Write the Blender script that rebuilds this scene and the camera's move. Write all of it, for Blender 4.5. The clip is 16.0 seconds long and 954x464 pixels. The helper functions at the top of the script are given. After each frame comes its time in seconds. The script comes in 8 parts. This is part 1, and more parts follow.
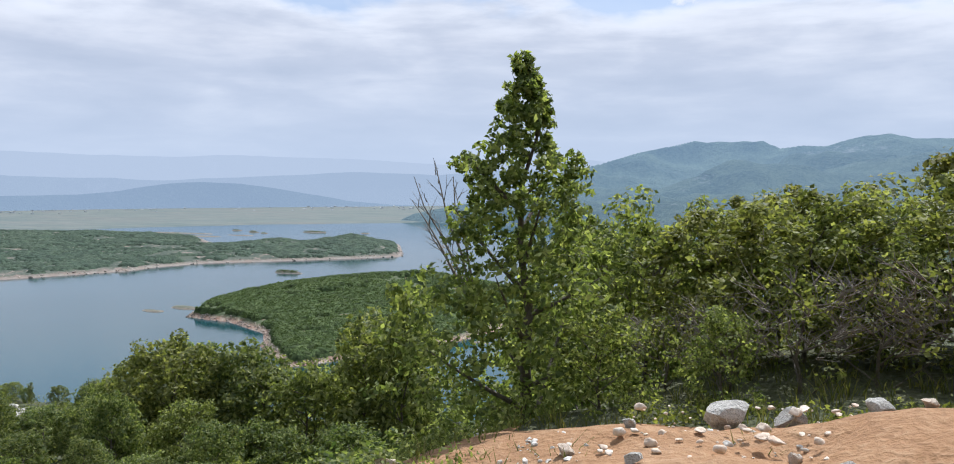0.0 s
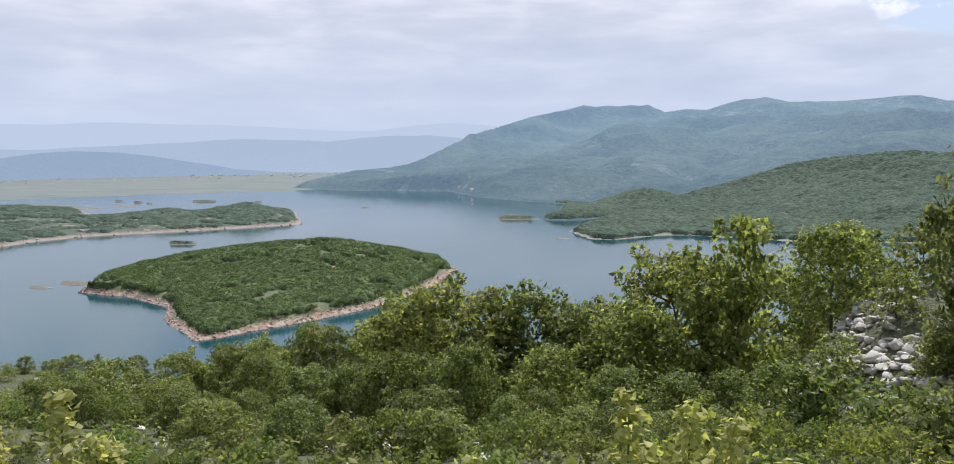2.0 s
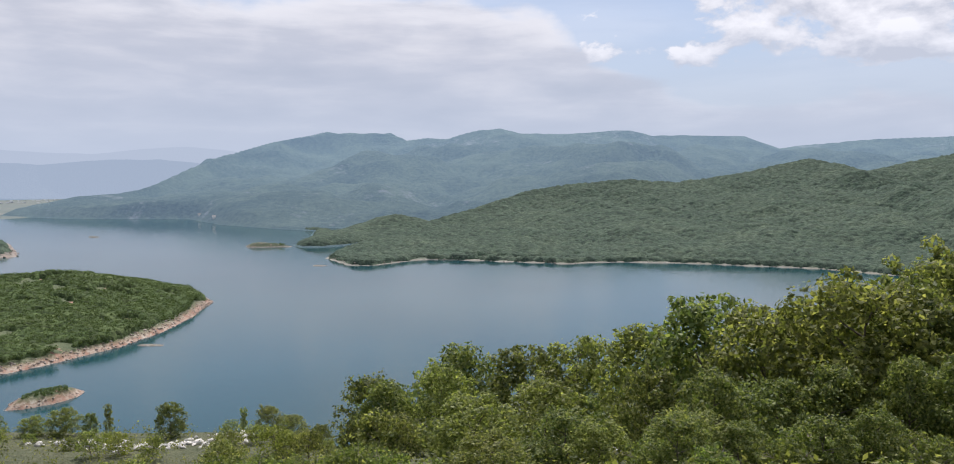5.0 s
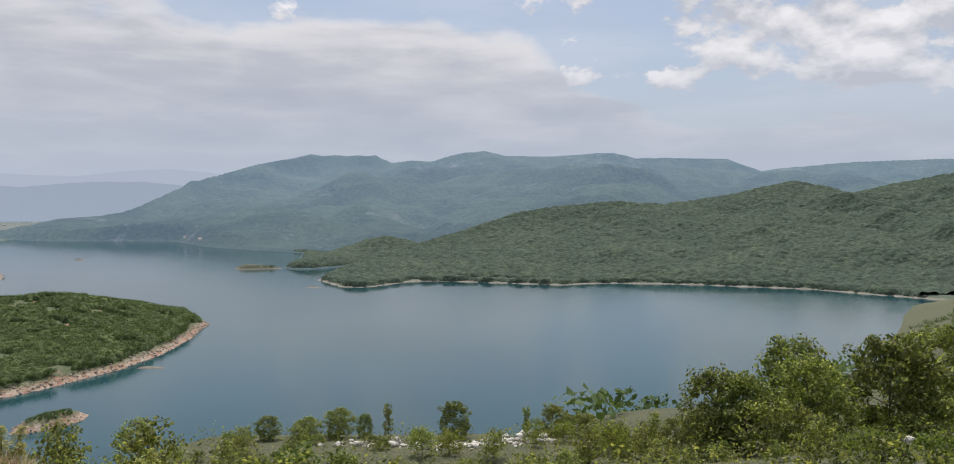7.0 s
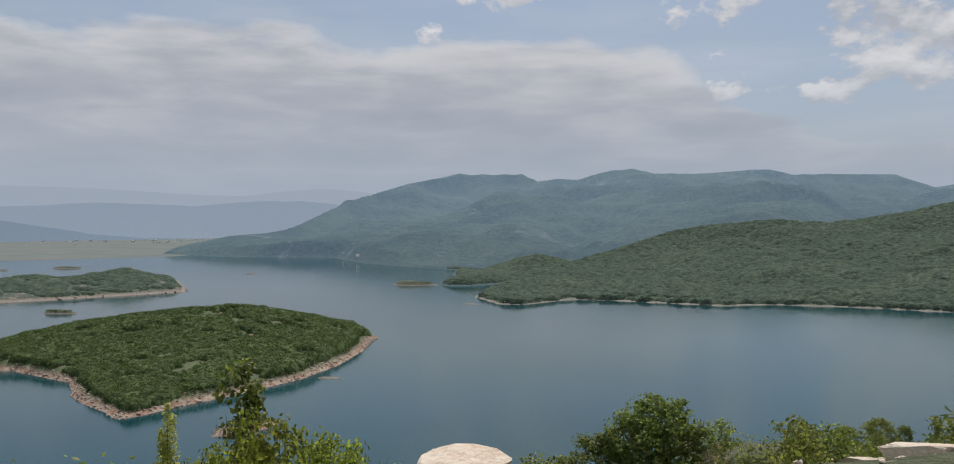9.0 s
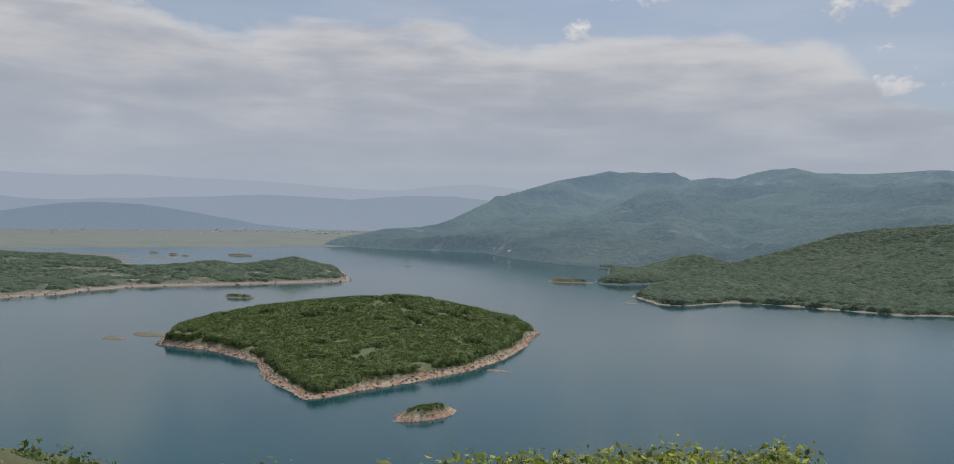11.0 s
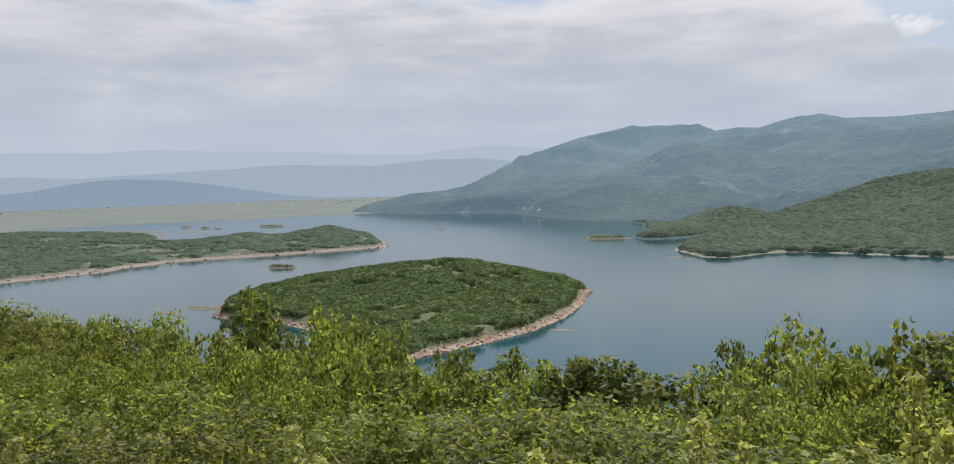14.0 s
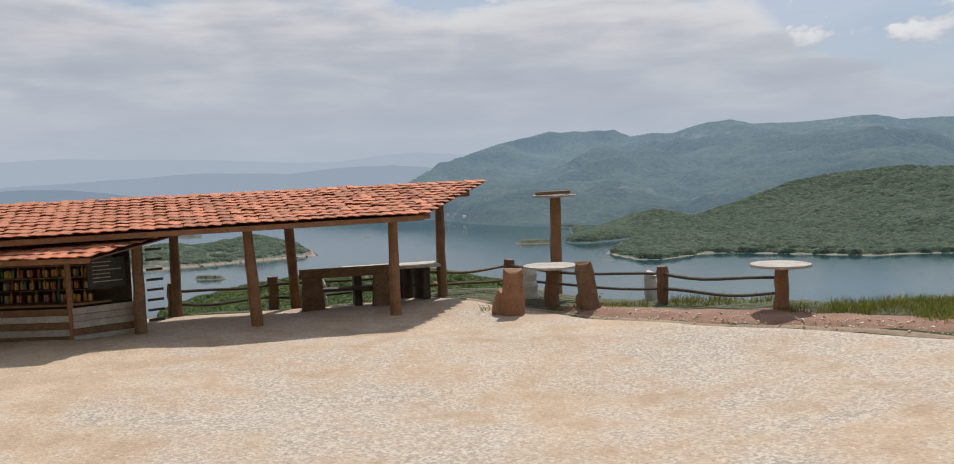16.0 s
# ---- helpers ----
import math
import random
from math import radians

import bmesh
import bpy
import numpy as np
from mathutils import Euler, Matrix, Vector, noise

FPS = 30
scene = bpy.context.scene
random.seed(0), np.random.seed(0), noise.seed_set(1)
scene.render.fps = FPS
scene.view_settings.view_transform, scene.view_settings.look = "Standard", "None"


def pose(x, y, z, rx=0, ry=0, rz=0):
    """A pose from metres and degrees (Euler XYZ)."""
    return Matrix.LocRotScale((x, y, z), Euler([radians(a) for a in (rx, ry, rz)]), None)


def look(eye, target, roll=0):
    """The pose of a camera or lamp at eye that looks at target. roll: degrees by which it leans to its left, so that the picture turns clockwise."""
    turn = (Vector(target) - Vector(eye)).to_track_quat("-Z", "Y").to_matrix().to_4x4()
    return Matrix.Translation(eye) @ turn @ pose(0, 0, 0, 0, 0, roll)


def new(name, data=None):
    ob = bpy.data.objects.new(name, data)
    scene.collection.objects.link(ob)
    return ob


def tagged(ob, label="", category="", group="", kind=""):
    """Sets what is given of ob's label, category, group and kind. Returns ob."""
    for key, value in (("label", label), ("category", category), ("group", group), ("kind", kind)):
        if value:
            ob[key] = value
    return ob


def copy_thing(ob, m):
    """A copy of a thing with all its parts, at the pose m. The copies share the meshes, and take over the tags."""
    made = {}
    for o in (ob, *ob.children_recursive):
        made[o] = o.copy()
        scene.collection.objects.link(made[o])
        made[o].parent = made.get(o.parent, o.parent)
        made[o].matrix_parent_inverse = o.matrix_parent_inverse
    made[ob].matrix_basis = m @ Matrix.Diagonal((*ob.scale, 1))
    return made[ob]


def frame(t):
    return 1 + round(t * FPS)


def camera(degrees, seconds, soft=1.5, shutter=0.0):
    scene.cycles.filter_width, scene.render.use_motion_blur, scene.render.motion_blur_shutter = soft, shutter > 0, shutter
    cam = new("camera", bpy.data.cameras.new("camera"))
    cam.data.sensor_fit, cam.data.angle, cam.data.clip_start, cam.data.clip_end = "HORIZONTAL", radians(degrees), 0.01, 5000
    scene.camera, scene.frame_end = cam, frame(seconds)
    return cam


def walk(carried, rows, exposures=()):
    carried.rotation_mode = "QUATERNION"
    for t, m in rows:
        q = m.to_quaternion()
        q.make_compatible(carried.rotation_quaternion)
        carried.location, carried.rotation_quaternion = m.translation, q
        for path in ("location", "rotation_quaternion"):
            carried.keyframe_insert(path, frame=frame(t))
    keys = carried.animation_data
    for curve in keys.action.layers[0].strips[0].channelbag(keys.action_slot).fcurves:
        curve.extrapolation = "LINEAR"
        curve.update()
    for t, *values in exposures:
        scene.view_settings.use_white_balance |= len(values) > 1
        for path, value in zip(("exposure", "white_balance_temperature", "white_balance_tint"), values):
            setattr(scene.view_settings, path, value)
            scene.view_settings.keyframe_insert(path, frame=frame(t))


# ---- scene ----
cam = camera(59.5, 16.0, 1.0)
PATH = [
    (0, (-18.138, 2.633, 153.496), (-18.984, 4.441, 153.368), -0.1),
    (0.5, (-23.088, 0.789, 152.955), (-23.932, 2.592, 152.766), -0.4),
    (1, (-27.932, -0.125, 152.379), (-28.765, 1.682, 152.177), -0.7),
    (1.5, (-33.295, -0.377, 151.808), (-34.021, 1.475, 151.606), -0.7),
    (2, (-39.26, -0.485, 151.336), (-39.86, 1.411, 151.125), -0.7),
    (2.5, (-44.678, -0.199, 150.913), (-45.161, 1.728, 150.675), -0.2),
    (3, (-49.411, 0.223, 150.437), (-49.761, 2.179, 150.21), 0.3),
    (3.5, (-53.755, 0.663, 149.984), (-53.973, 2.64, 149.774), 0.6),
    (4, (-58.344, 1.172, 149.787), (-58.456, 3.161, 149.604), 0.2),
    (4.5, (-63.026, 1.574, 149.546), (-63.093, 3.566, 149.38), -0.2),
    (5, (-67.751, 2.045, 149.325), (-67.742, 4.039, 149.175), -0),
    (7.5, (-93.691, 4.678, 146.68), (-93.636, 6.675, 146.595), -0),
    (8, (-99.649, 4.993, 146.387), (-99.707, 6.991, 146.312), 0.2),
    (8.4, (-105.005, 4.971, 146.174), (-105.149, 6.965, 146.108), 0),
    (8.5, (-106.325, 4.926, 146.141), (-106.493, 6.918, 146.078), -0),
    (9, (-112.648, 4.45, 145.824), (-112.93, 6.429, 145.773), -0.1),
    (9.5, (-118.796, 3.294, 145.565), (-119.186, 5.255, 145.525), -0.1),
    (9.9, (-123.77, 2.208, 145.404), (-124.236, 4.153, 145.369), -0.3),
    (10, (-124.984, 1.92, 145.38), (-125.468, 3.86, 145.345), -0),
    (12.5, (-154.709, -0.6, 143.478), (-155.411, 1.269, 143.352), -0.6),
    (12.9, (-159.719, -0.52, 143.328), (-160.419, 1.348, 143.184), -0.9),
    (13, (-160.914, -0.5, 143.319), (-161.609, 1.37, 143.173), -0.8),
    (13.5, (-166.685, -0.4, 143.261), (-167.365, 1.475, 143.117), -1),
    (14, (-172.905, -0.1, 143.125), (-173.56, 1.783, 142.973), -1.6),
    (14.5, (-179.929, 0.3, 142.917), (-180.552, 2.194, 142.766), -2.2),
    (15, (-187.585, 0.8, 142.726), (-188.15, 2.713, 142.576), -2.4),
    (15.3, (-192.938, 0.692, 142.572), (-193.463, 2.616, 142.423), -2.4),
    (15.5, (-196.518, 0.62, 142.435), (-197.024, 2.549, 142.285), -2.1),
    (15.6, (-198.335, 0.584, 142.385), (-198.826, 2.517, 142.236), -2.3),
    (16, (-205.632, 0.441, 142.107), (-206.091, 2.383, 141.965), -2.1),
]
EXPOSURES = [(0, 0.26, 5850, 11), (0.6, 0.24, 5850, 11), (1.5, 0.32, 6000, 14), (3.5, 0.30, 6200, 15), (5, 0.14, 6250, 15), (7.4, -0.12, 6500, 12), (8.5, -0.32, 6450, 11), (9.5, -0.40, 6400, 10), (12.5, -0.20, 6550, 11), (13.5, 0.0, 6500, 11), (15, 0.05, 6450, 12), (15.4, -0.03, 6450, 11), (16, -0.16, 6500, 10)]
walk(cam, [(t, look(eye, target, roll)) for t, eye, target, roll in PATH], EXPOSURES)

# ---- daylight: hazy sky with broken cloud, sun high ahead of the view ----
SUN_EL, SUN_AZ = radians(55), radians(4)      # elevation; azimuth from +y towards +x
world = bpy.data.worlds.new("sky")
scene.world = world
world.use_nodes = True
wn, wl = world.node_tree.nodes, world.node_tree.links
wn.clear()


def wnode(kind, **inputs):
    n = wn.new(kind)
    for k, v in inputs.items():
        n.inputs[k].default_value = v
    return n


def wmath(op, a, b=None, c=None):
    n = wn.new("ShaderNodeMath")
    n.operation = op
    for i, v in enumerate((a, b, c)):
        if v is None:
            continue
        if isinstance(v, (int, float)):
            n.inputs[i].default_value = v
        else:
            wl.new(v, n.inputs[i])
    return n.outputs[0]


def wramp(fac, stops):
    n = wn.new("ShaderNodeValToRGB")
    wl.new(fac, n.inputs[0])
    e = n.color_ramp.elements
    while len(e) < len(stops):
        e.new(0.5)
    for i, (p, c) in enumerate(stops):
        e[i].position, e[i].color = p, (*c, 1)
    return n.outputs[0]


def wmix(fac, a, b):
    n = wn.new("ShaderNodeMix")
    n.data_type = "RGBA"
    if isinstance(fac, (int, float)):
        n.inputs[0].default_value = fac
    else:
        wl.new(fac, n.inputs[0])
    for i, v in ((6, a), (7, b)):
        if isinstance(v, tuple):
            n.inputs[i].default_value = (*v, 1)
        else:
            wl.new(v, n.inputs[i])
    return n.outputs[2]


sky = wn.new("ShaderNodeTexSky")
sky.sky_type, sky.sun_disc = "NISHITA", False
sky.sun_elevation, sky.sun_rotation = SUN_EL, SUN_AZ
sky.altitude, sky.dust_density = 600, 2.0
coord = wn.new("ShaderNodeTexCoord").outputs["Generated"]
sep = wn.new("ShaderNodeSeparateXYZ")
wl.new(coord, sep.inputs[0])
dx, dy, dz = sep.outputs
# clouds lie on a flat layer overhead, drawn together towards the horizon
low = wmath("ADD", wmath("MAXIMUM", dz, 0.0), 0.24)
comb = wn.new("ShaderNodeCombineXYZ")
wl.new(wmath("DIVIDE", dx, low), comb.inputs[0])
wl.new(wmath("DIVIDE", dy, low), comb.inputs[1])
layer = wnode("ShaderNodeTexNoise", Scale=1.15, Detail=7.0, Roughness=0.52, Distortion=0.3)
wl.new(comb.outputs[0], layer.inputs["Vector"])
grey = wnode("ShaderNodeTexNoise", Scale=2.6, Detail=6.0, Roughness=0.5, Distortion=0.25)
wl.new(comb.outputs[0], grey.inputs["Vector"])
# a long bank of stratus fills the lower sky ahead; it thins out to the right
def shaped(mult, **inputs):
    v = wn.new("ShaderNodeVectorMath")
    v.operation = "MULTIPLY_ADD"
    v.inputs[1].default_value, v.inputs[2].default_value = mult[:3], mult[3:]
    wl.new(coord, v.inputs[0])
    t = wnode("ShaderNodeTexNoise", **inputs)
    wl.new(v.outputs[0], t.inputs["Vector"])
    return t.outputs["Fac"]


def wspan(v, a, b, lo=0.0, hi=1.0):
    n = wn.new("ShaderNodeMapRange")
    n.interpolation_type = "SMOOTHSTEP"
    wl.new(v, n.inputs[0])
    for i, q in enumerate((a, b, lo, hi)):
        n.inputs[i + 1].default_value = q
    return n.outputs[0]


edge = shaped((1.0, 1.0, 2.4, 0, 0, 0), Scale=5.0, Detail=8.0, Roughness=0.52, Distortion=0.1)
bank_top = wmath("ADD", wspan(dx, -0.06, 0.30, 0.212, 0.085), wmath("MULTIPLY", wmath("SUBTRACT", edge, 0.5), 0.17))
depth = wmath("SUBTRACT", bank_top, dz)
bank_fac = wspan(depth, -0.010, 0.022)
# broken cloud overhead, out of the view
cover_fac = wramp(layer.outputs["Fac"], ((0.38, (0, 0, 0)), (0.58, (1, 1, 1))))
cover_fac = wmath("MULTIPLY", cover_fac, wspan(dz, 0.20, 0.42, 0.25, 1.0))
streak = shaped((1.0, 1.0, 6.0, 3, 1, 0), Scale=4.2, Detail=8.0, Roughness=0.55, Distortion=0.2)
soft = wmath("ADD", wmath("MULTIPLY", grey.outputs["Fac"], 0.45), wmath("MULTIPLY", streak, 0.55))
cloud_col = wramp(soft, ((0.34, (0.405, 0.44, 0.51)), (0.50, (0.525, 0.545, 0.60)), (0.64, (0.72, 0.715, 0.73))))
rim = wmath("MULTIPLY", wspan(depth, 0.075, 0.004), wspan(streak, 0.40, 0.60, 0.25, 0.85))
cloud_col = wmix(rim, cloud_col, (0.84, 0.835, 0.84))
# heaps of cumulus to the right, lit on their upper sides
heap = shaped((1.0, 1.0, 1.75, 0.35, 0, 0.1), Scale=8.5, Detail=11.0, Roughness=0.56, Distortion=0.1)
heap_up = shaped((1.0, 1.0, 1.75, 0.35, 0, 0.125), Scale=8.5, Detail=11.0, Roughness=0.56, Distortion=0.1)
zone = wmath("MULTIPLY", wspan(dx, 0.10, 0.36), wmath("MULTIPLY", wspan(dz, 0.085, 0.125), wspan(dz, 0.24, 0.19)))
stray = wmath("MULTIPLY", wspan(dx, -0.45, 0.05), wmath("MULTIPLY", wspan(dz, 0.15, 0.19), wspan(dz, 0.34, 0.26)))
heaps = wmath("ADD", heap, wmath("ADD", wmath("MULTIPLY", zone, 0.135), wmath("MULTIPLY", stray, 0.05)))
heap_fac = wspan(heaps, 0.575, 0.645)
heap_col = wramp(wmath("ADD", wmath("MULTIPLY", wmath("SUBTRACT", heap, heap_up), 2.6), 0.5), ((0.30, (0.54, 0.565, 0.62)), (0.55, (0.76, 0.765, 0.79)), (0.80, (0.95, 0.945, 0.95))))
cover_fac = wmath("MAXIMUM", cover_fac, bank_fac)
sky_dim = wmix(0.45, sky.outputs[0], (4.2, 5.2, 6.8))
back = wnode("ShaderNodeBackground", Strength=0.10)
wl.new(sky_dim, back.inputs[0])
cloud = wnode("ShaderNodeBackground", Strength=1.0)
wl.new(wmix(wmath("MULTIPLY", heap_fac, wspan(bank_fac, 0.9, 0.3)), cloud_col, heap_col), cloud.inputs[0])
# the air near the horizon is thick with haze
horizon_fac = wramp(dz, ((0.0, (1, 1, 1)), (0.03, (0.85, 0.85, 0.85)), (0.16, (0.15, 0.15, 0.15)), (0.3, (0, 0, 0))))
haze = wnode("ShaderNodeBackground", Color=(0.475, 0.54, 0.635, 1), Strength=1.0)
mix1, mix2 = wn.new("ShaderNodeMixShader"), wn.new("ShaderNodeMixShader")
wl.new(wmath("MAXIMUM", cover_fac, heap_fac), mix1.inputs[0])
wl.new(back.outputs[0], mix1.inputs[1])
wl.new(cloud.outputs[0], mix1.inputs[2])
wl.new(horizon_fac, mix2.inputs[0])
wl.new(mix1.outputs[0], mix2.inputs[1])
wl.new(haze.outputs[0], mix2.inputs[2])
wl.new(mix2.outputs[0], wn.new("ShaderNodeOutputWorld").inputs[0])

sun_data = bpy.data.lights.new("sun", "SUN")
sun_data.energy, sun_data.angle, sun_data.color = 4.4, radians(0.6), (1.0, 0.95, 0.87)
sun = new("sun", sun_data)
sun.matrix_world = look((math.sin(SUN_AZ) * math.cos(SUN_EL) * 300, math.cos(SUN_AZ) * math.cos(SUN_EL) * 300, math.sin(SUN_EL) * 300), (0, 0, 0))
sun.location = (-100, 60, 400)

# ---- materials ----


def material(name):
    m = bpy.data.materials.new(name)
    m.use_nodes = True
    return m, m.node_tree.nodes, m.node_tree.links, m.node_tree.nodes["Principled BSDF"]


def ramp(n, l, fac, stops, smooth=True):
    r = n.new("ShaderNodeValToRGB")
    l.new(fac, r.inputs[0])
    e = r.color_ramp.elements
    while len(e) < len(stops):
        e.new(0.5)
    for i, (p, c) in enumerate(stops):
        e[i].position, e[i].color = p, (*c, 1)
    if not smooth:
        r.color_ramp.interpolation = "CONSTANT"
    return r.outputs[0]


def noise_tex(n, l, scale, detail=4.0, rough=0.55, vec=None, distort=0.0):
    t = n.new("ShaderNodeTexNoise")
    t.inputs["Scale"].default_value, t.inputs["Detail"].default_value = scale, detail
    t.inputs["Roughness"].default_value, t.inputs["Distortion"].default_value = rough, distort
    if vec is None:
        vec = n.new("ShaderNodeNewGeometry").outputs["Position"]
    l.new(vec, t.inputs["Vector"])
    return t.outputs["Fac"]


def mixc(n, l, fac, a, b, mode="MIX"):
    m = n.new("ShaderNodeMix")
    m.data_type, m.blend_type = "RGBA", mode
    if isinstance(fac, (int, float)):
        m.inputs[0].default_value = fac
    else:
        l.new(fac, m.inputs[0])
    for i, v in ((6, a), (7, b)):
        if isinstance(v, tuple):
            m.inputs[i].default_value = (*v, 1)
        else:
            l.new(v, m.inputs[i])
    return m.outputs[2]


def bump(n, l, bsdf, height, strength=0.4, dist=0.05):
    b = n.new("ShaderNodeBump")
    b.inputs["Strength"].default_value, b.inputs["Distance"].default_value = strength, dist
    l.new(height, b.inputs["Height"])
    l.new(b.outputs[0], bsdf.inputs["Normal"])


def local(n):
    return n.new("ShaderNodeTexCoord").outputs["Object"]


def surface(name, dark, light, scale, rough=0.8, fine=8.0, strength=0.4, dist=0.03, obj=True, metal=0.0, mid=None, jitter=0.0):
    """A surface of two or three tones mixed by coarse and fine noise, with a little relief."""
    m, n, l, b = material(name)
    vec = local(n) if obj else None
    f1 = noise_tex(n, l, scale, 5, 0.6, vec)
    f2 = noise_tex(n, l, scale * fine, 4, 0.6, vec)
    stops = [(0.32, dark), (0.68, light)] if mid is None else [(0.3, dark), (0.5, mid), (0.7, light)]
    c = mixc(n, l, 0.5, ramp(n, l, f1, stops), ramp(n, l, f2, stops))
    if jitter:
        info = n.new("ShaderNodeObjectInfo").outputs["Random"]
        hsv = n.new("ShaderNodeHueSaturation")
        mr = n.new("ShaderNodeMapRange")
        l.new(info, mr.inputs[0])
        mr.inputs[3].default_value, mr.inputs[4].default_value = 1 - jitter, 1 + jitter
        l.new(mr.outputs[0], hsv.inputs["Value"])
        l.new(c, hsv.inputs["Color"])
        c = hsv.outputs[0]
    l.new(c, b.inputs["Base Color"])
    b.inputs["Roughness"].default_value, b.inputs["Metallic"].default_value = rough, metal
    bump(n, l, b, f2, strength, dist)
    return m


def leafy(name, dark, mid, light, through_light=0.35, gloss=0.55):
    """Leaves: every leaf takes its own tone, and light shines through."""
    m, n, l, b = material(name)
    rnd = n.new("ShaderNodeNewGeometry").outputs["Random Per Island"]
    c = ramp(n, l, rnd, ((0.0, dark), (0.55, mid), (1.0, light)))
    info = n.new("ShaderNodeObjectInfo").outputs["Random"]
    hsv = n.new("ShaderNodeHueSaturation")
    for inp, lo, hi in (("Hue", 0.485, 0.512), ("Value", 0.82, 1.18)):
        mr = n.new("ShaderNodeMapRange")
        l.new(info, mr.inputs[0])
        mr.inputs[3].default_value, mr.inputs[4].default_value = lo, hi
        l.new(mr.outputs[0], hsv.inputs[inp])
    l.new(c, hsv.inputs["Color"])
    l.new(hsv.outputs[0], b.inputs["Base Color"])
    b.inputs["Roughness"].default_value = gloss
    b.inputs["Specular IOR Level"].default_value = 0.22
    t = n.new("ShaderNodeBsdfTranslucent")
    glow = mixc(n, l, 1.0, hsv.outputs[0], (1.52, 1.58, 0.78), "MULTIPLY")
    l.new(glow, t.inputs[0])
    mx = n.new("ShaderNodeMixShader")
    mx.inputs[0].default_value = through_light
    l.new(b.outputs[0], mx.inputs[1])
    l.new(t.outputs[0], mx.inputs[2])
    l.new(mx.outputs[0], n["Material Output"].inputs[0])
    return m


def land_material(name, low, soil, green, top, band=(1.5, 5.0), patch=0.02, rocky=0.62):
    """Hillside: a bare drawdown band by the water, then scrub with patches of stone."""
    m, n, l, b = material(name)
    geo = n.new("ShaderNodeNewGeometry")
    pos = geo.outputs["Position"]
    sep = n.new("ShaderNodeSeparateXYZ")
    l.new(pos, sep.inputs[0])
    f1, f2 = noise_tex(n, l, patch, 6, 0.6, pos), noise_tex(n, l, patch * 12, 5, 0.65, pos)
    f3 = noise_tex(n, l, patch * 3.3, 5, 0.6, pos)
    scrub = mixc(n, l, 0.5, ramp(n, l, f1, ((0.35, green), (0.65, top))), ramp(n, l, f2, ((0.35, green), (0.7, top))))
    stone = mixc(n, l, ramp(n, l, f3, ((0.40, (0, 0, 0)), (0.58, (0.75, 0.75, 0.75)))), ramp(n, l, f2, ((0.3, soil), (0.6, low))), soil)
    veg = mixc(n, l, ramp(n, l, f3, ((rocky, (0, 0, 0)), (rocky + 0.06, (1, 1, 1)))), scrub, stone)
    wob = n.new("ShaderNodeMath")
    wob.operation = "MULTIPLY_ADD"
    l.new(f2, wob.inputs[0])
    wob.inputs[1].default_value = -6.0
    l.new(sep.outputs[2], wob.inputs[2])
    mr = n.new("ShaderNodeMapRange")
    l.new(wob.outputs[0], mr.inputs[0])
    mr.inputs[1].default_value, mr.inputs[2].default_value = band[0] - 3, band[1] - 3
    c = mixc(n, l, mr.outputs[0], stone, veg)
    l.new(c, b.inputs["Base Color"])
    b.inputs["Roughness"].default_value = 0.9
    bump(n, l, b, f2, 0.7, 1.0)
    return m


M_ISLAND = land_material("island scrub", (0.42, 0.37, 0.30), (0.25, 0.115, 0.07), (0.05, 0.075, 0.03), (0.11, 0.125, 0.055), patch=0.03, rocky=0.6)
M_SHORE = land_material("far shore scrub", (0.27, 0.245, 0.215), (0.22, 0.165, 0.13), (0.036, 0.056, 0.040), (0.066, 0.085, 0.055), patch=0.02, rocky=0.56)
M_SLOPE = land_material("karst slope", (0.36, 0.35, 0.32), (0.20, 0.16, 0.10), (0.05, 0.066, 0.025), (0.10, 0.10, 0.045), band=(-9, -8), patch=0.12, rocky=0.66)


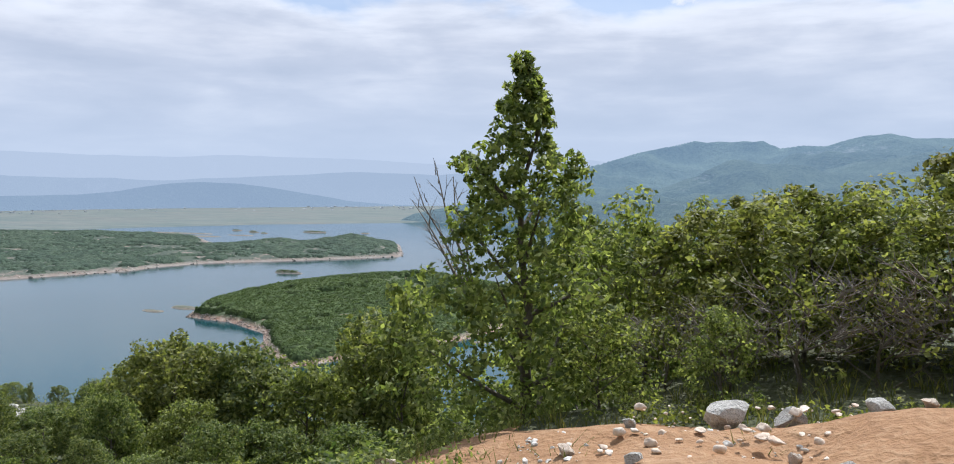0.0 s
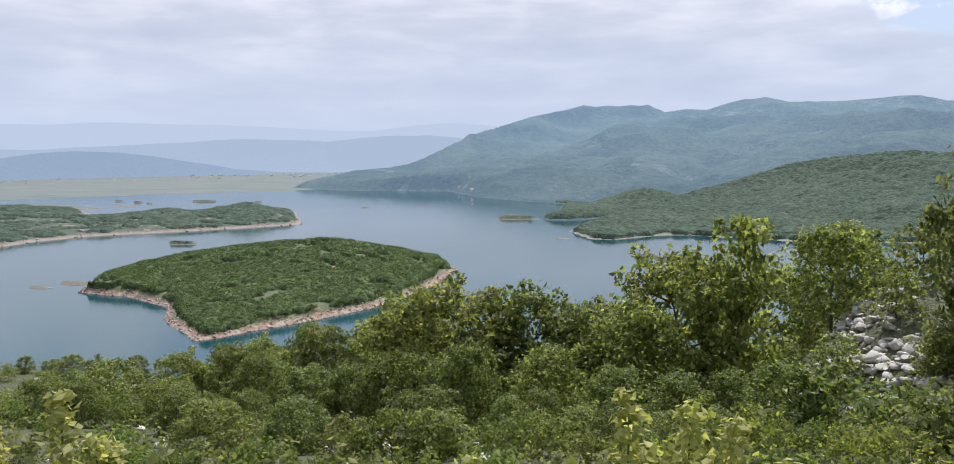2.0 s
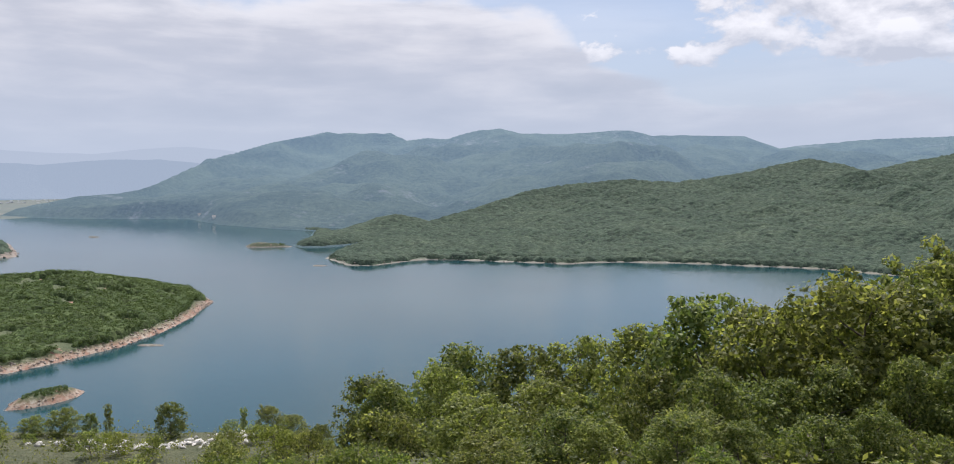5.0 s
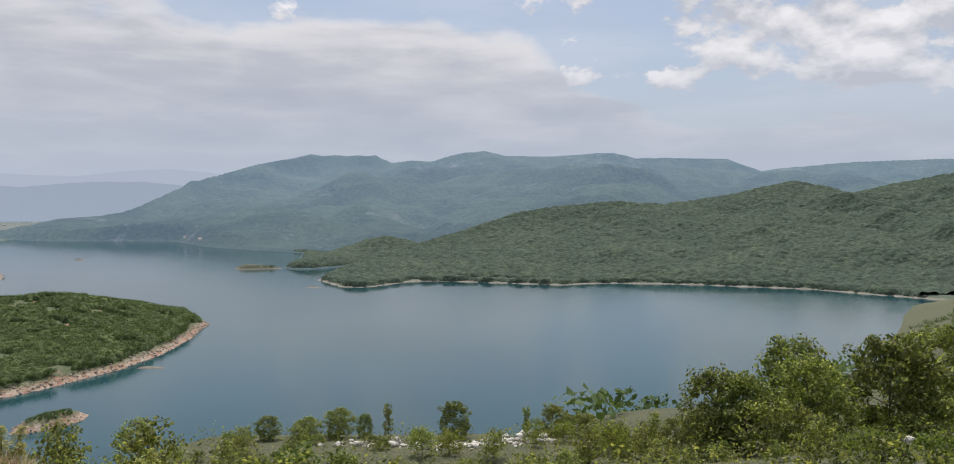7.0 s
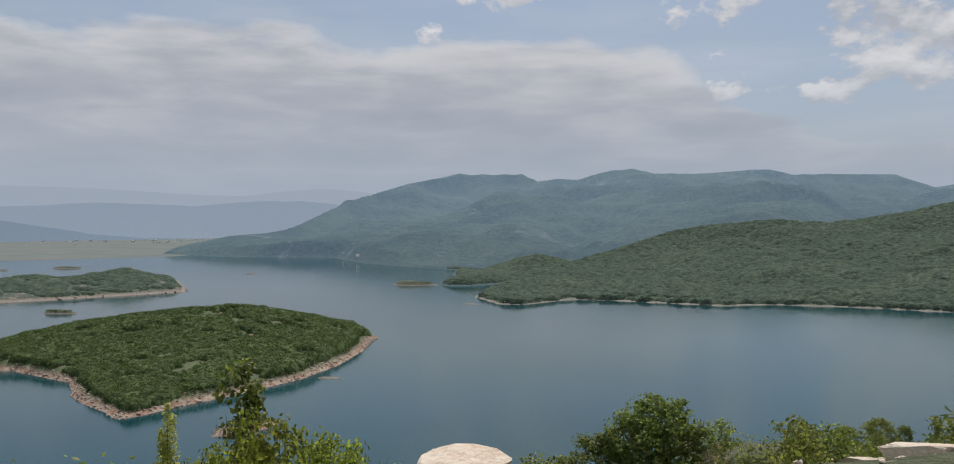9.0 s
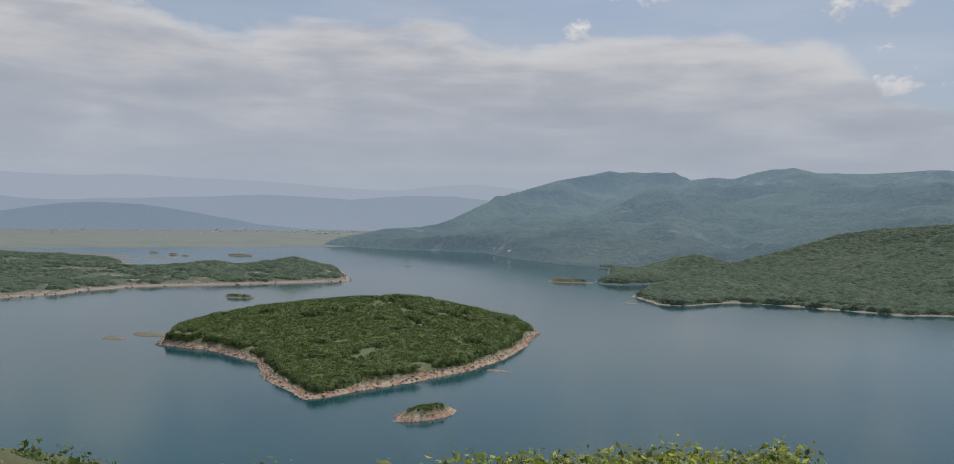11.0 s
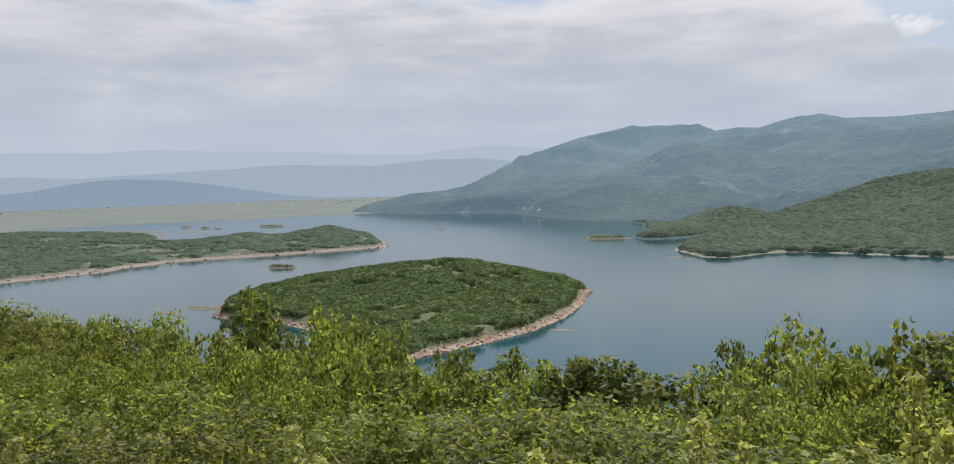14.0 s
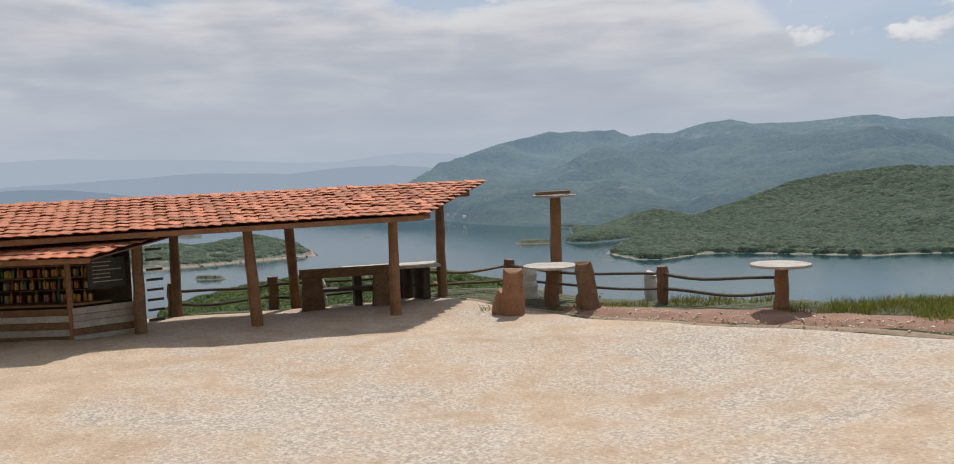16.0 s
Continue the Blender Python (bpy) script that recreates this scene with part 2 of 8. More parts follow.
def mountain_material(name, glow, strength, dim, near=1.0):
    m, n, l, b = material(name)
    pos = n.new("ShaderNodeNewGeometry").outputs["Position"]
    f1, f2 = noise_tex(n, l, 0.0035, 7, 0.62, pos, 0.4), noise_tex(n, l, 0.06, 7, 0.72, pos)
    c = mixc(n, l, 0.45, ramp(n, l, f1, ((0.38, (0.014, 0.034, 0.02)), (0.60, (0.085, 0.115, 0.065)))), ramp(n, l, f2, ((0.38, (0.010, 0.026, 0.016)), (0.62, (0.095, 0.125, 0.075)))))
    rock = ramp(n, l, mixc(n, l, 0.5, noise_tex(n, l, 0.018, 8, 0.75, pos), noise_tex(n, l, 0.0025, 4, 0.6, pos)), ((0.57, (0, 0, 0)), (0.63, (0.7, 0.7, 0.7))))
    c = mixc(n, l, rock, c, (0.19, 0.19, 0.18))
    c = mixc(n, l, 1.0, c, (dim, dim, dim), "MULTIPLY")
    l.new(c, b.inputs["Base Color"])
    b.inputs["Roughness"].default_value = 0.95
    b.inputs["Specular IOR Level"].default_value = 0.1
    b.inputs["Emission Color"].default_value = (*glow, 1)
    # haze painted as emission, stronger on the farther slopes
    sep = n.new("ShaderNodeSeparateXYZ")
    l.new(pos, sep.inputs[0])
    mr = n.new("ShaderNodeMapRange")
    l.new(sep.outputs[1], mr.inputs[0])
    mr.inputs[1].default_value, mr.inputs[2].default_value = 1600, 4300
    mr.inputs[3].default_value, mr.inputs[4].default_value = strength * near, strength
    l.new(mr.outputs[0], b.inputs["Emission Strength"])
    bump(n, l, b, f2, 1.0, 22.0)
    return m


# no lamp here: the blue emission stands in for haze on these ranges
M_MOUNT = mountain_material("haze-glow mountain", (0.136, 0.200, 0.278), 1.0, 0.95, 0.48)
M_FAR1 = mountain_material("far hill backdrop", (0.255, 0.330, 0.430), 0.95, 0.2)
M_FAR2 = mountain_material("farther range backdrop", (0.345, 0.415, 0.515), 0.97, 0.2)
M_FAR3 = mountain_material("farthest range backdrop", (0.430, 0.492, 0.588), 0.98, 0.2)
# slightly blue greens put the hill's haze into its base colour
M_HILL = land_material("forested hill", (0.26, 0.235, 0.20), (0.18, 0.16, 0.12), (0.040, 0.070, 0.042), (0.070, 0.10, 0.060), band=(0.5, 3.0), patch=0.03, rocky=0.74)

# water: deep teal, small ripples
M_WATER, _n, _l, _b = material("lake water")
_pos = _n.new("ShaderNodeNewGeometry").outputs["Position"]
_l.new(ramp(_n, _l, noise_tex(_n, _l, 0.004, 3, 0.5, _pos), ((0.35, (0.007, 0.047, 0.058)), (0.65, (0.015, 0.062, 0.074)))), _b.inputs["Base Color"])
_b.inputs["Roughness"].default_value = 0.08
_b.inputs["IOR"].default_value = 1.35
_w = mixc(_n, _l, 0.5, noise_tex(_n, _l, 0.9, 4, 0.6, _pos), noise_tex(_n, _l, 0.12, 4, 0.6, _pos))
bump(_n, _l, _b, _w, 0.40, 0.2)


def field_material(name):
    """Far fields in long strips that lie across the view, with darker tree belts between."""
    m, n, l, b = material(name)
    pos = n.new("ShaderNodeNewGeometry").outputs["Position"]
    turn = n.new("ShaderNodeMapping")
    turn.inputs["Rotation"].default_value = (0, 0, radians(-31))
    turn.inputs["Scale"].default_value = (1.0, 6.0, 1.0)
    l.new(pos, turn.inputs["Vector"])
    f1, f2 = noise_tex(n, l, 0.0016, 5, 0.6, turn.outputs[0]), noise_tex(n, l, 0.006, 5, 0.6, turn.outputs[0])
    # field tones carry painted haze: all greyed towards blue-green
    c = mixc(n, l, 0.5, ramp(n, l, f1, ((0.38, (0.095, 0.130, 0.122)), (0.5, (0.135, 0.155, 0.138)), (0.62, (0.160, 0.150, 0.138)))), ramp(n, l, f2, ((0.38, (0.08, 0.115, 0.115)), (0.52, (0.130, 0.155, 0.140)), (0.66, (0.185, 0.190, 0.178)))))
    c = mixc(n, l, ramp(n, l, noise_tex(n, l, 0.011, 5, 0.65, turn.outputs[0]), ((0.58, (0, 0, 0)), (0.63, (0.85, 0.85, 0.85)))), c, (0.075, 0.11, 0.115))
    l.new(c, b.inputs["Base Color"])
    b.inputs["Roughness"].default_value = 0.95
    return m


M_PLAIN = field_material("haze-tinted field plain")
M_ISLETROCK = land_material("grey islet rock", (0.30, 0.275, 0.245), (0.20, 0.145, 0.11), (0.04, 0.06, 0.03), (0.085, 0.10, 0.05), band=(0.2, 1.8), patch=0.06, rocky=0.56)
M_CANOPY = leafy("distant canopy", (0.055, 0.082, 0.030), (0.090, 0.125, 0.042), (0.13, 0.165, 0.06), 0.2, 0.9)
M_LEAF = leafy("broad leaves", (0.074, 0.096, 0.031), (0.165, 0.188, 0.062), (0.34, 0.35, 0.14), 0.52)
M_LEAF_DARK = leafy("dark leaves", (0.056, 0.084, 0.028), (0.126, 0.158, 0.051), (0.28, 0.30, 0.115), 0.44)
M_LEAF_YEL = leafy("yellow-green leaves", (0.088, 0.112, 0.028), (0.172, 0.200, 0.050), (0.33, 0.35, 0.115), 0.55)
M_LEAF_OLIVE = leafy("olive leaves", (0.085, 0.100, 0.030), (0.175, 0.183, 0.055), (0.31, 0.305, 0.11), 0.45)
M_WEED = leafy("pale weed leaves", (0.22, 0.235, 0.08), (0.36, 0.37, 0.14), (0.55, 0.54, 0.25), 0.46, 0.7)
M_DRY = leafy("dry grass", (0.31, 0.205, 0.12), (0.52, 0.385, 0.25), (0.70, 0.57, 0.41), 0.2, 0.85)
M_GRASS = leafy("verge grass", (0.07, 0.09, 0.02), (0.13, 0.14, 0.04), (0.26, 0.24, 0.09), 0.35, 0.8)
M_BARK = surface("bark", (0.05, 0.04, 0.03), (0.17, 0.145, 0.115), 9, 0.9, 5, 0.7, 0.02)
M_TWIG = surface("dead twigs", (0.13, 0.11, 0.09), (0.30, 0.26, 0.22), 9, 0.9, 5, 0.5, 0.01)
M_ROCK = surface("white limestone", (0.26, 0.24, 0.21), (0.66, 0.63, 0.58), 1.7, 0.88, 7, 0.8, 0.05, mid=(0.48, 0.46, 0.42), jitter=0.18)
M_ROCK_WARM = surface("pale ochre limestone", (0.42, 0.27, 0.17), (0.74, 0.66, 0.56), 2.2, 0.85, 6, 0.8, 0.04, mid=(0.62, 0.52, 0.42), jitter=0.1)
M_SOIL = surface("red soil", (0.19, 0.095, 0.042), (0.44, 0.285, 0.165), 1.2, 0.95, 9, 1.0, 0.06, obj=False, mid=(0.32, 0.175, 0.082))
M_BANK = surface("stony pale earth", (0.11, 0.095, 0.040), (0.52, 0.43, 0.32), 1.1, 0.95, 16, 1.0, 0.05, obj=False, mid=(0.21, 0.165, 0.082))
M_SHOREROCK = surface("shore rock", (0.19, 0.13, 0.10), (0.50, 0.45, 0.39), 0.06, 0.92, 9, 0.6, 0.3, obj=False, mid=(0.33, 0.275, 0.23))


def gravel_material(name):
    """Trodden gravel: warm dust, greyer stony patches and single stones."""
    m, n, l, b = material(name)
    pos = n.new("ShaderNodeNewGeometry").outputs["Position"]
    big, mid, fine = noise_tex(n, l, 0.16, 4, 0.6, pos), noise_tex(n, l, 1.3, 5, 0.65, pos), noise_tex(n, l, 22, 3, 0.6, pos)
    vor = n.new("ShaderNodeTexVoronoi")
    vor.inputs["Scale"].default_value = 26
    l.new(pos, vor.inputs["Vector"])
    warm = ramp(n, l, mid, ((0.3, (0.37, 0.265, 0.18)), (0.7, (0.54, 0.415, 0.30))))
    grey = ramp(n, l, vor.outputs["Color"], ((0.2, (0.30, 0.26, 0.225)), (0.8, (0.52, 0.46, 0.395))))
    patch = ramp(n, l, mixc(n, l, 0.4, big, mid), ((0.46, (0.06, 0.06, 0.06)), (0.58, (0.95, 0.95, 0.95))))
    c = mixc(n, l, patch, warm, grey)
    c = mixc(n, l, ramp(n, l, fine, ((0.34, (0.55, 0.55, 0.55)), (0.46, (0, 0, 0)))), c, (0.24, 0.18, 0.13))
    c = mixc(n, l, ramp(n, l, fine, ((0.62, (0, 0, 0)), (0.70, (0.6, 0.6, 0.6)))), c, (0.66, 0.60, 0.52))
    l.new(c, b.inputs["Base Color"])
    b.inputs["Roughness"].default_value = 0.95
    bump(n, l, b, mixc(n, l, 0.5, vor.outputs["Distance"], fine), 0.5, 0.025)
    return m


def forest_material(name, dark, mid, light, scale, crown, gap=0.42):
    """Closed tree cover seen from far: tone by clump and by stand."""
    m, n, l, b = material(name)
    pos = n.new("ShaderNodeNewGeometry").outputs["Position"]
    f1, f2, f3 = noise_tex(n, l, scale, 4, 0.6, pos), noise_tex(n, l, scale * 8, 4, 0.65, pos), noise_tex(n, l, scale * 40, 4, 0.7, pos)
    stops = ((0.34, dark), (0.5, mid), (0.66, light))
    c = mixc(n, l, 0.55, ramp(n, l, f1, stops), ramp(n, l, f2, stops))
    c = mixc(n, l, 0.35, c, ramp(n, l, f3, stops))
    # single crowns, with gaps between them
    vor = n.new("ShaderNodeTexVoronoi")
    vor.inputs["Scale"].default_value = crown
    warp = n.new("ShaderNodeVectorMath")
    warp.operation = "MULTIPLY_ADD"
    t3 = n.new("ShaderNodeTexNoise")
    t3.inputs["Scale"].default_value = crown * 1.7
    l.new(pos, t3.inputs["Vector"])
    l.new(t3.outputs["Color"], warp.inputs[0])
    warp.inputs[1].default_value = (0.5 / crown,) * 3
    l.new(pos, warp.inputs[2])
    l.new(warp.outputs[0], vor.inputs["Vector"])
    tone = n.new("ShaderNodeSeparateColor")
    l.new(vor.outputs["Color"], tone.inputs[0])
    c = mixc(n, l, 1.0, c, ramp(n, l, tone.outputs[0], ((0.1, (gap, gap, gap)), (0.9, (2 - gap, 2 - gap, 1.9 - gap)))), "MULTIPLY")
    l.new(c, b.inputs["Base Color"])
    b.inputs["Roughness"].default_value = 0.95
    b.inputs["Specular IOR Level"].default_value = 0.1
    bump(n, l, b, mixc(n, l, 0.35, ramp(n, l, vor.outputs["Distance"], ((0.0, (1, 1, 1)), (0.9, (0, 0, 0)))), f3), 1.0, 0.45 / crown)
    return m


M_WOODS = forest_material("island forest", (0.040, 0.062, 0.026), (0.060, 0.088, 0.034), (0.105, 0.128, 0.056), 0.02, 0.24, 0.65)
# haze tinted into the base colour: bluer and greyer than the island forest
M_WOODS_HAZED = forest_material("haze-tinted far forest", (0.043, 0.067, 0.053), (0.060, 0.086, 0.064), (0.088, 0.113, 0.080), 0.009, 0.15, 0.74)
M_GRAVEL = gravel_material("pale gravel")
M_ASPHALT = surface("asphalt", (0.038, 0.038, 0.038), (0.075, 0.073, 0.07), 0.8, 0.9, 30, 0.5, 0.01, obj=False)

# ---- helpers for meshes ----


def smooth(a, b, x):
    u = np.clip((np.asarray(x, float) - a) / (b - a), 0, 1)
    return u * u * (3 - 2 * u)


def _hash(ix, iy, seed):
    h = (ix.astype(np.int64) * 374761393 + iy.astype(np.int64) * 668265263 + seed * 982451653) & 0xFFFFFFFF
    h = ((h ^ (h >> 13)) * 1274126177) & 0xFFFFFFFF
    return ((h ^ (h >> 16)) & 0xFFFF) / 65535.0


def value_noise(x, y, seed=0):
    ix, iy = np.floor(x), np.floor(y)
    u, v = x - ix, y - iy
    u, v = u * u * (3 - 2 * u), v * v * (3 - 2 * v)
    a, b = _hash(ix, iy, seed), _hash(ix + 1, iy, seed)
    c, d = _hash(ix, iy + 1, seed), _hash(ix + 1, iy + 1, seed)
    return (a * (1 - u) + b * u) * (1 - v) + (c * (1 - u) + d * u) * v


def fbm(x, y, size, octaves=5, seed=0):
    """Noise of about -0.5 to 0.5 whose largest bumps are that many metres across."""
    x, y = np.asarray(x, float) / size, np.asarray(y, float) / size
    out, amp = 0, 0.5
    for k in range(octaves):
        out = out + amp * (value_noise(x + 17.3 * k, y - 9.1 * k, seed + k) - 0.5) * 2
        x, y, amp = x * 2.03, y * 2.03, amp * 0.5
    return out * 0.5


def solid(name, verts, faces, mat, parent=None, label="", smoothed=False):
    """One mesh object from arrays of vertices and faces."""
    me = bpy.data.meshes.new(name)
    me.from_pydata([tuple(map(float, v)) for v in verts], [], [tuple(map(int, f)) for f in faces])
    if smoothed:
        me.polygons.foreach_set("use_smooth", [True] * len(me.polygons))
    me.materials.append(mat)
    me.update()
    ob = new(name, me)
    if parent is not None:
        ob.parent = parent
    if label:
        ob["label"] = label
    return ob


def part(name, bm, mat, parent, label="", smoothed=False):
    """Links a bmesh as one mesh object under a thing or part."""
    me = bpy.data.meshes.new(name)
    bm.to_mesh(me)
    bm.free()
    if smoothed:
        me.polygons.foreach_set("use_smooth", [True] * len(me.polygons))
    me.materials.append(mat)
    ob = new(name, me)
    if parent is not None:
        ob.parent = parent
    if label:
        ob["label"] = label
    return ob


def thing(name, label, category, at=None, group="", kind=""):
    ob = new(name)
    if at is not None:
        ob.matrix_world = at
    return tagged(ob, label, category, group, kind)


def grid_mesh(name, X, Y, Z, mat, keep=None, smoothed=True):
    """A sheet over a grid of places; keep marks the vertices to stay."""
    r, c = X.shape
    verts = np.stack([X, Y, Z], -1).reshape(-1, 3)
    i = np.arange(r * c).reshape(r, c)
    quads = np.stack([i[:-1, :-1], i[:-1, 1:], i[1:, 1:], i[1:, :-1]], -1).reshape(-1, 4)
    if keep is not None:
        quads = quads[keep.reshape(-1)[quads].any(1)]
        used = np.unique(quads)
        back = np.zeros(r * c, int)
        back[used] = np.arange(len(used))
        verts, quads = verts[used], back[quads]
    me = bpy.data.meshes.new(name)
    me.vertices.add(len(verts))
    me.vertices.foreach_set("co", verts.ravel())
    me.loops.add(quads.size)
    me.loops.foreach_set("vertex_index", quads.ravel())
    me.polygons.add(len(quads))
    me.polygons.foreach_set("loop_start", np.arange(len(quads)) * 4)
    me.polygons.foreach_set("loop_total", np.full(len(quads), 4))
    me.update(calc_edges=True)
    if smoothed:
        me.polygons.foreach_set("use_smooth", [True] * len(quads))
    me.materials.append(mat)
    return new(name, me)


def tri_mesh(name, verts, tris, mat, smoothed=False):
    me = bpy.data.meshes.new(name)
    me.vertices.add(len(verts))
    me.vertices.foreach_set("co", np.asarray(verts, float).ravel())
    me.loops.add(tris.size)
    me.loops.foreach_set("vertex_index", np.asarray(tris).ravel().astype(np.int32))
    me.polygons.add(len(tris))
    k = tris.shape[1]
    me.polygons.foreach_set("loop_start", np.arange(len(tris)) * k)
    me.polygons.foreach_set("loop_total", np.full(len(tris), k))
    me.update(calc_edges=True)
    if smoothed:
        me.polygons.foreach_set("use_smooth", [True] * len(tris))
    me.materials.append(mat)
    return me


def poly_distance(x, y, poly):
    """Signed distance to a closed line, positive inside."""
    P = np.array(poly, float)
    Q = np.roll(P, -1, 0)
    best, inside = np.full(x.shape, 1e18), np.zeros(x.shape, bool)
    for (ax, ay), (bx, by) in zip(P, Q):
        ex, ey = bx - ax, by - ay
        t = np.clip(((x - ax) * ex + (y - ay) * ey) / (ex * ex + ey * ey), 0, 1)
        best = np.minimum(best, (x - ax - t * ex) ** 2 + (y - ay - t * ey) ** 2)
        cross = ((ay > y) != (by > y)) & (x < (bx - ax) * (y - ay) / (by - ay + 1e-12) + ax)
        inside ^= cross
    return np.where(inside, 1, -1) * np.sqrt(best)


def crest_distance(x, y, crest):
    """Distance to an open ridge line and its height at the nearest place, softened over neighbours."""
    best, high, total = np.full(x.shape, 1e18), np.zeros(x.shape), np.zeros(x.shape)
    for (ax, ay, az), (bx, by, bz) in zip(crest[:-1], crest[1:]):
        ex, ey = bx - ax, by - ay
        t = np.clip(((x - ax) * ex + (y - ay) * ey) / (ex * ex + ey * ey), 0, 1)
        d = (x - ax - t * ex) ** 2 + (y - ay - t * ey) ** 2
        w = math.hypot(ex, ey) / (d + 60.0) ** 1.6
        high, total = high + w * (az + t * (bz - az)), total + w
        best = np.minimum(best, d)
    high = high / total
    return np.sqrt(best), high


def land_height(x, y, poly, crest, bank=4.0, steep=0.6, power=1.0, rough=3.0, wobble=8.0, bump_size=60, seed=0, gully=0.0):
    d = poly_distance(x, y, poly) + wobble * fbm(x, y, wobble * 6, 4, seed + 5)
    dc, hc = crest_distance(x, y, crest)
    f = np.clip(d, 0, None) / (np.clip(d, 0, None) + dc + 1e-6)
    z = np.clip(d * steep, -3, bank) + np.clip(hc - bank, 0, None) * f ** power
    z = z + rough * fbm(x, y, bump_size, 5, seed) * smooth(2, 60, d) * 2 * np.clip(1.25 - f, 0.3, 1)
    if gully:
        cut = 0.5 - np.abs(fbm(x, y, bump_size * 0.75, 4, seed + 9)) * 4
        z = z - gully * cut * smooth(20, 260, d) * np.clip((1 - f) * 5, 0, 1) * np.clip(hc / 170, 0, 1)
    return z


def land(name, label, poly, crest, step, mat, category, margin=30, **kw):
    P = np.array(poly)
    lo, hi = P.min(0) - margin, P.max(0) + margin
    X, Y = np.meshgrid(np.arange(lo[0], hi[0], step), np.arange(lo[1], hi[1], step))
    Z = land_height(X, Y, poly, crest, **kw)
    return tagged(grid_mesh(name, X, Y, Z, mat, keep=Z > -2.6), label, category, kind="structure")


# ---- the lie of the near land ----
PX = np.array([p[1][0] for p in PATH])[::-1]
PY = np.array([p[1][1] for p in PATH])[::-1]
PZ = np.array([p[1][2] for p in PATH])[::-1]
EDGE_X = np.array([-250, -232, -216.3, -214.3, -212.6, -211.4, -209, -206, -196, -190, -184, -160, -119, -115, -109.5, -107.5, -103, -94, -90.5, -88, -76, -36, -24, -20, 200])
EDGE_S = np.array([14, 15.2, 15.4, 16.2, 17.3, 18.5, 18.9, 17.2, 12.4, 10.0, 6.0, 5.0, 5.0, 7.9, 8.0, 9.0, 9.5, 8.8, 6.6, 5.2, 5.2, 4.6, 6.5, 13.5, 12.])


LOT_X = [-262, -230, -216.3, -214.3, -212.6, -211.4, -209.8, -207, -203.9, -200.7, -198.2, -195.7, -192, -189, -186]
LOT_S = [14.8, 15.0, 15.2, 16.0, 17.1, 18.2, 17.2, 15.2, 13.6, 11.6, 10.0, 8.4, 6.6, 5.0, 2.0]


def road_y(x):
    return np.interp(x, PX, PY)


def road_z(x):
    x = np.asarray(x, float)
    z = np.interp(x, PX, PZ)
    z = np.where(x > PX[-1], PZ[-1] + (x - PX[-1]) * 0.06, z)
    return z - 2.45


def shore_y(x):
    return 372 + np.clip(np.asarray(x, float) + 60, 0, None) * 0.82 + np.clip(np.asarray(x, float) - 200, 0, 300) * 0.75


def near_height(x, y):
    """The hillside from the road bench down to the lake."""
    s = y - road_y(x)
    e = np.interp(x, EDGE_X, EDGE_S)
    zr = road_z(np.clip(x, -260, 60))
    u = np.clip(s - e, 0, None)
    reach = shore_y(x) + 12 * fbm(x, y, 80, 4, 3)
    k1, k2 = np.interp(x, [-150, -125], [0.47, 0.42]), np.interp(x, [-150, -125], [0.38, 0.29])
    top = k1 * np.minimum(u, 9) + k2 * np.clip(np.minimum(u, 58) - 9, 0, None)
    far = np.clip((s - e - 58) / (reach - e - 58), 0, 1.03) ** np.interp(x, [-190, -130], [0.9, 1.3])
    z = zr - top - (zr - k1 * 9 - k2 * 49) * far - np.clip(s - reach, 0, None) * 0.3
    spur = 7.0 * smooth(-40, -31.5, x) * smooth(27, 46, s) * (1 - smooth(60, 150, s))
    z = z + spur + smooth(0, 12, u) * (fbm(x, y, 9, 5, 11) * 1.1 + fbm(x, y, 40, 4, 12) * 4.5 * smooth(20, 80, u))
    z = z + fbm(x, y, 2.5, 4, 9) * 0.22 * smooth(2.5, 4.5, s)
    hill = np.where(s < -6, np.clip(-6 - s, 0, 90) * 0.75, 0)
    rim = np.interp(x, LOT_X, LOT_S)
    lot = smooth(-184, -194, x) * smooth(0.8, 6.0, s) * np.interp(x, [-207, -203, -200, -197], [0.33, 0.22, 0.12, 0.06])
    z = z - lot * (1 - 0.25 * smooth(rim - 0.1, rim + 0.5, s)) * (1 - smooth(rim + 2.5, rim + 6.0, s))
    z = z - 9.0 * smooth(24, 70, s) * (1 - smooth(190, 290, s)) * smooth(-232, -213, x) * (1 - smooth(-95, -70, x))
    # a stony knoll on the lower slope
    on = smooth(-116, -104, x) * (1 - smooth(-80, -75, x)) * smooth(41, 49, y) * (1 - smooth(59, 72, y))
    z = z + on * np.clip(131.4 + (57 - y) * 0.17 + 0.7 * fbm(x, y, 5, 4, 13) - z, 0, 12)
    return np.maximum(z + hill, -4)


# ---- the large land forms ----
def ground_height(x, y):
    z = near_height(x, y)
    return np.where(z > -4, z, -4)


ang = np.concatenate([np.linspace(-180, -64, 40, endpoint=False), np.linspace(-64, 44, 220, endpoint=False), np.linspace(44, 180, 46)])
rad = np.concatenate([np.linspace(0.5, 140, 60), np.geomspace(142, 1300, 110), np.geomspace(1350, 4880, 12)])
A, Rr = np.meshgrid(np.radians(ang), rad)
GX, GY = -110 + Rr * np.sin(A), Rr * np.cos(A)
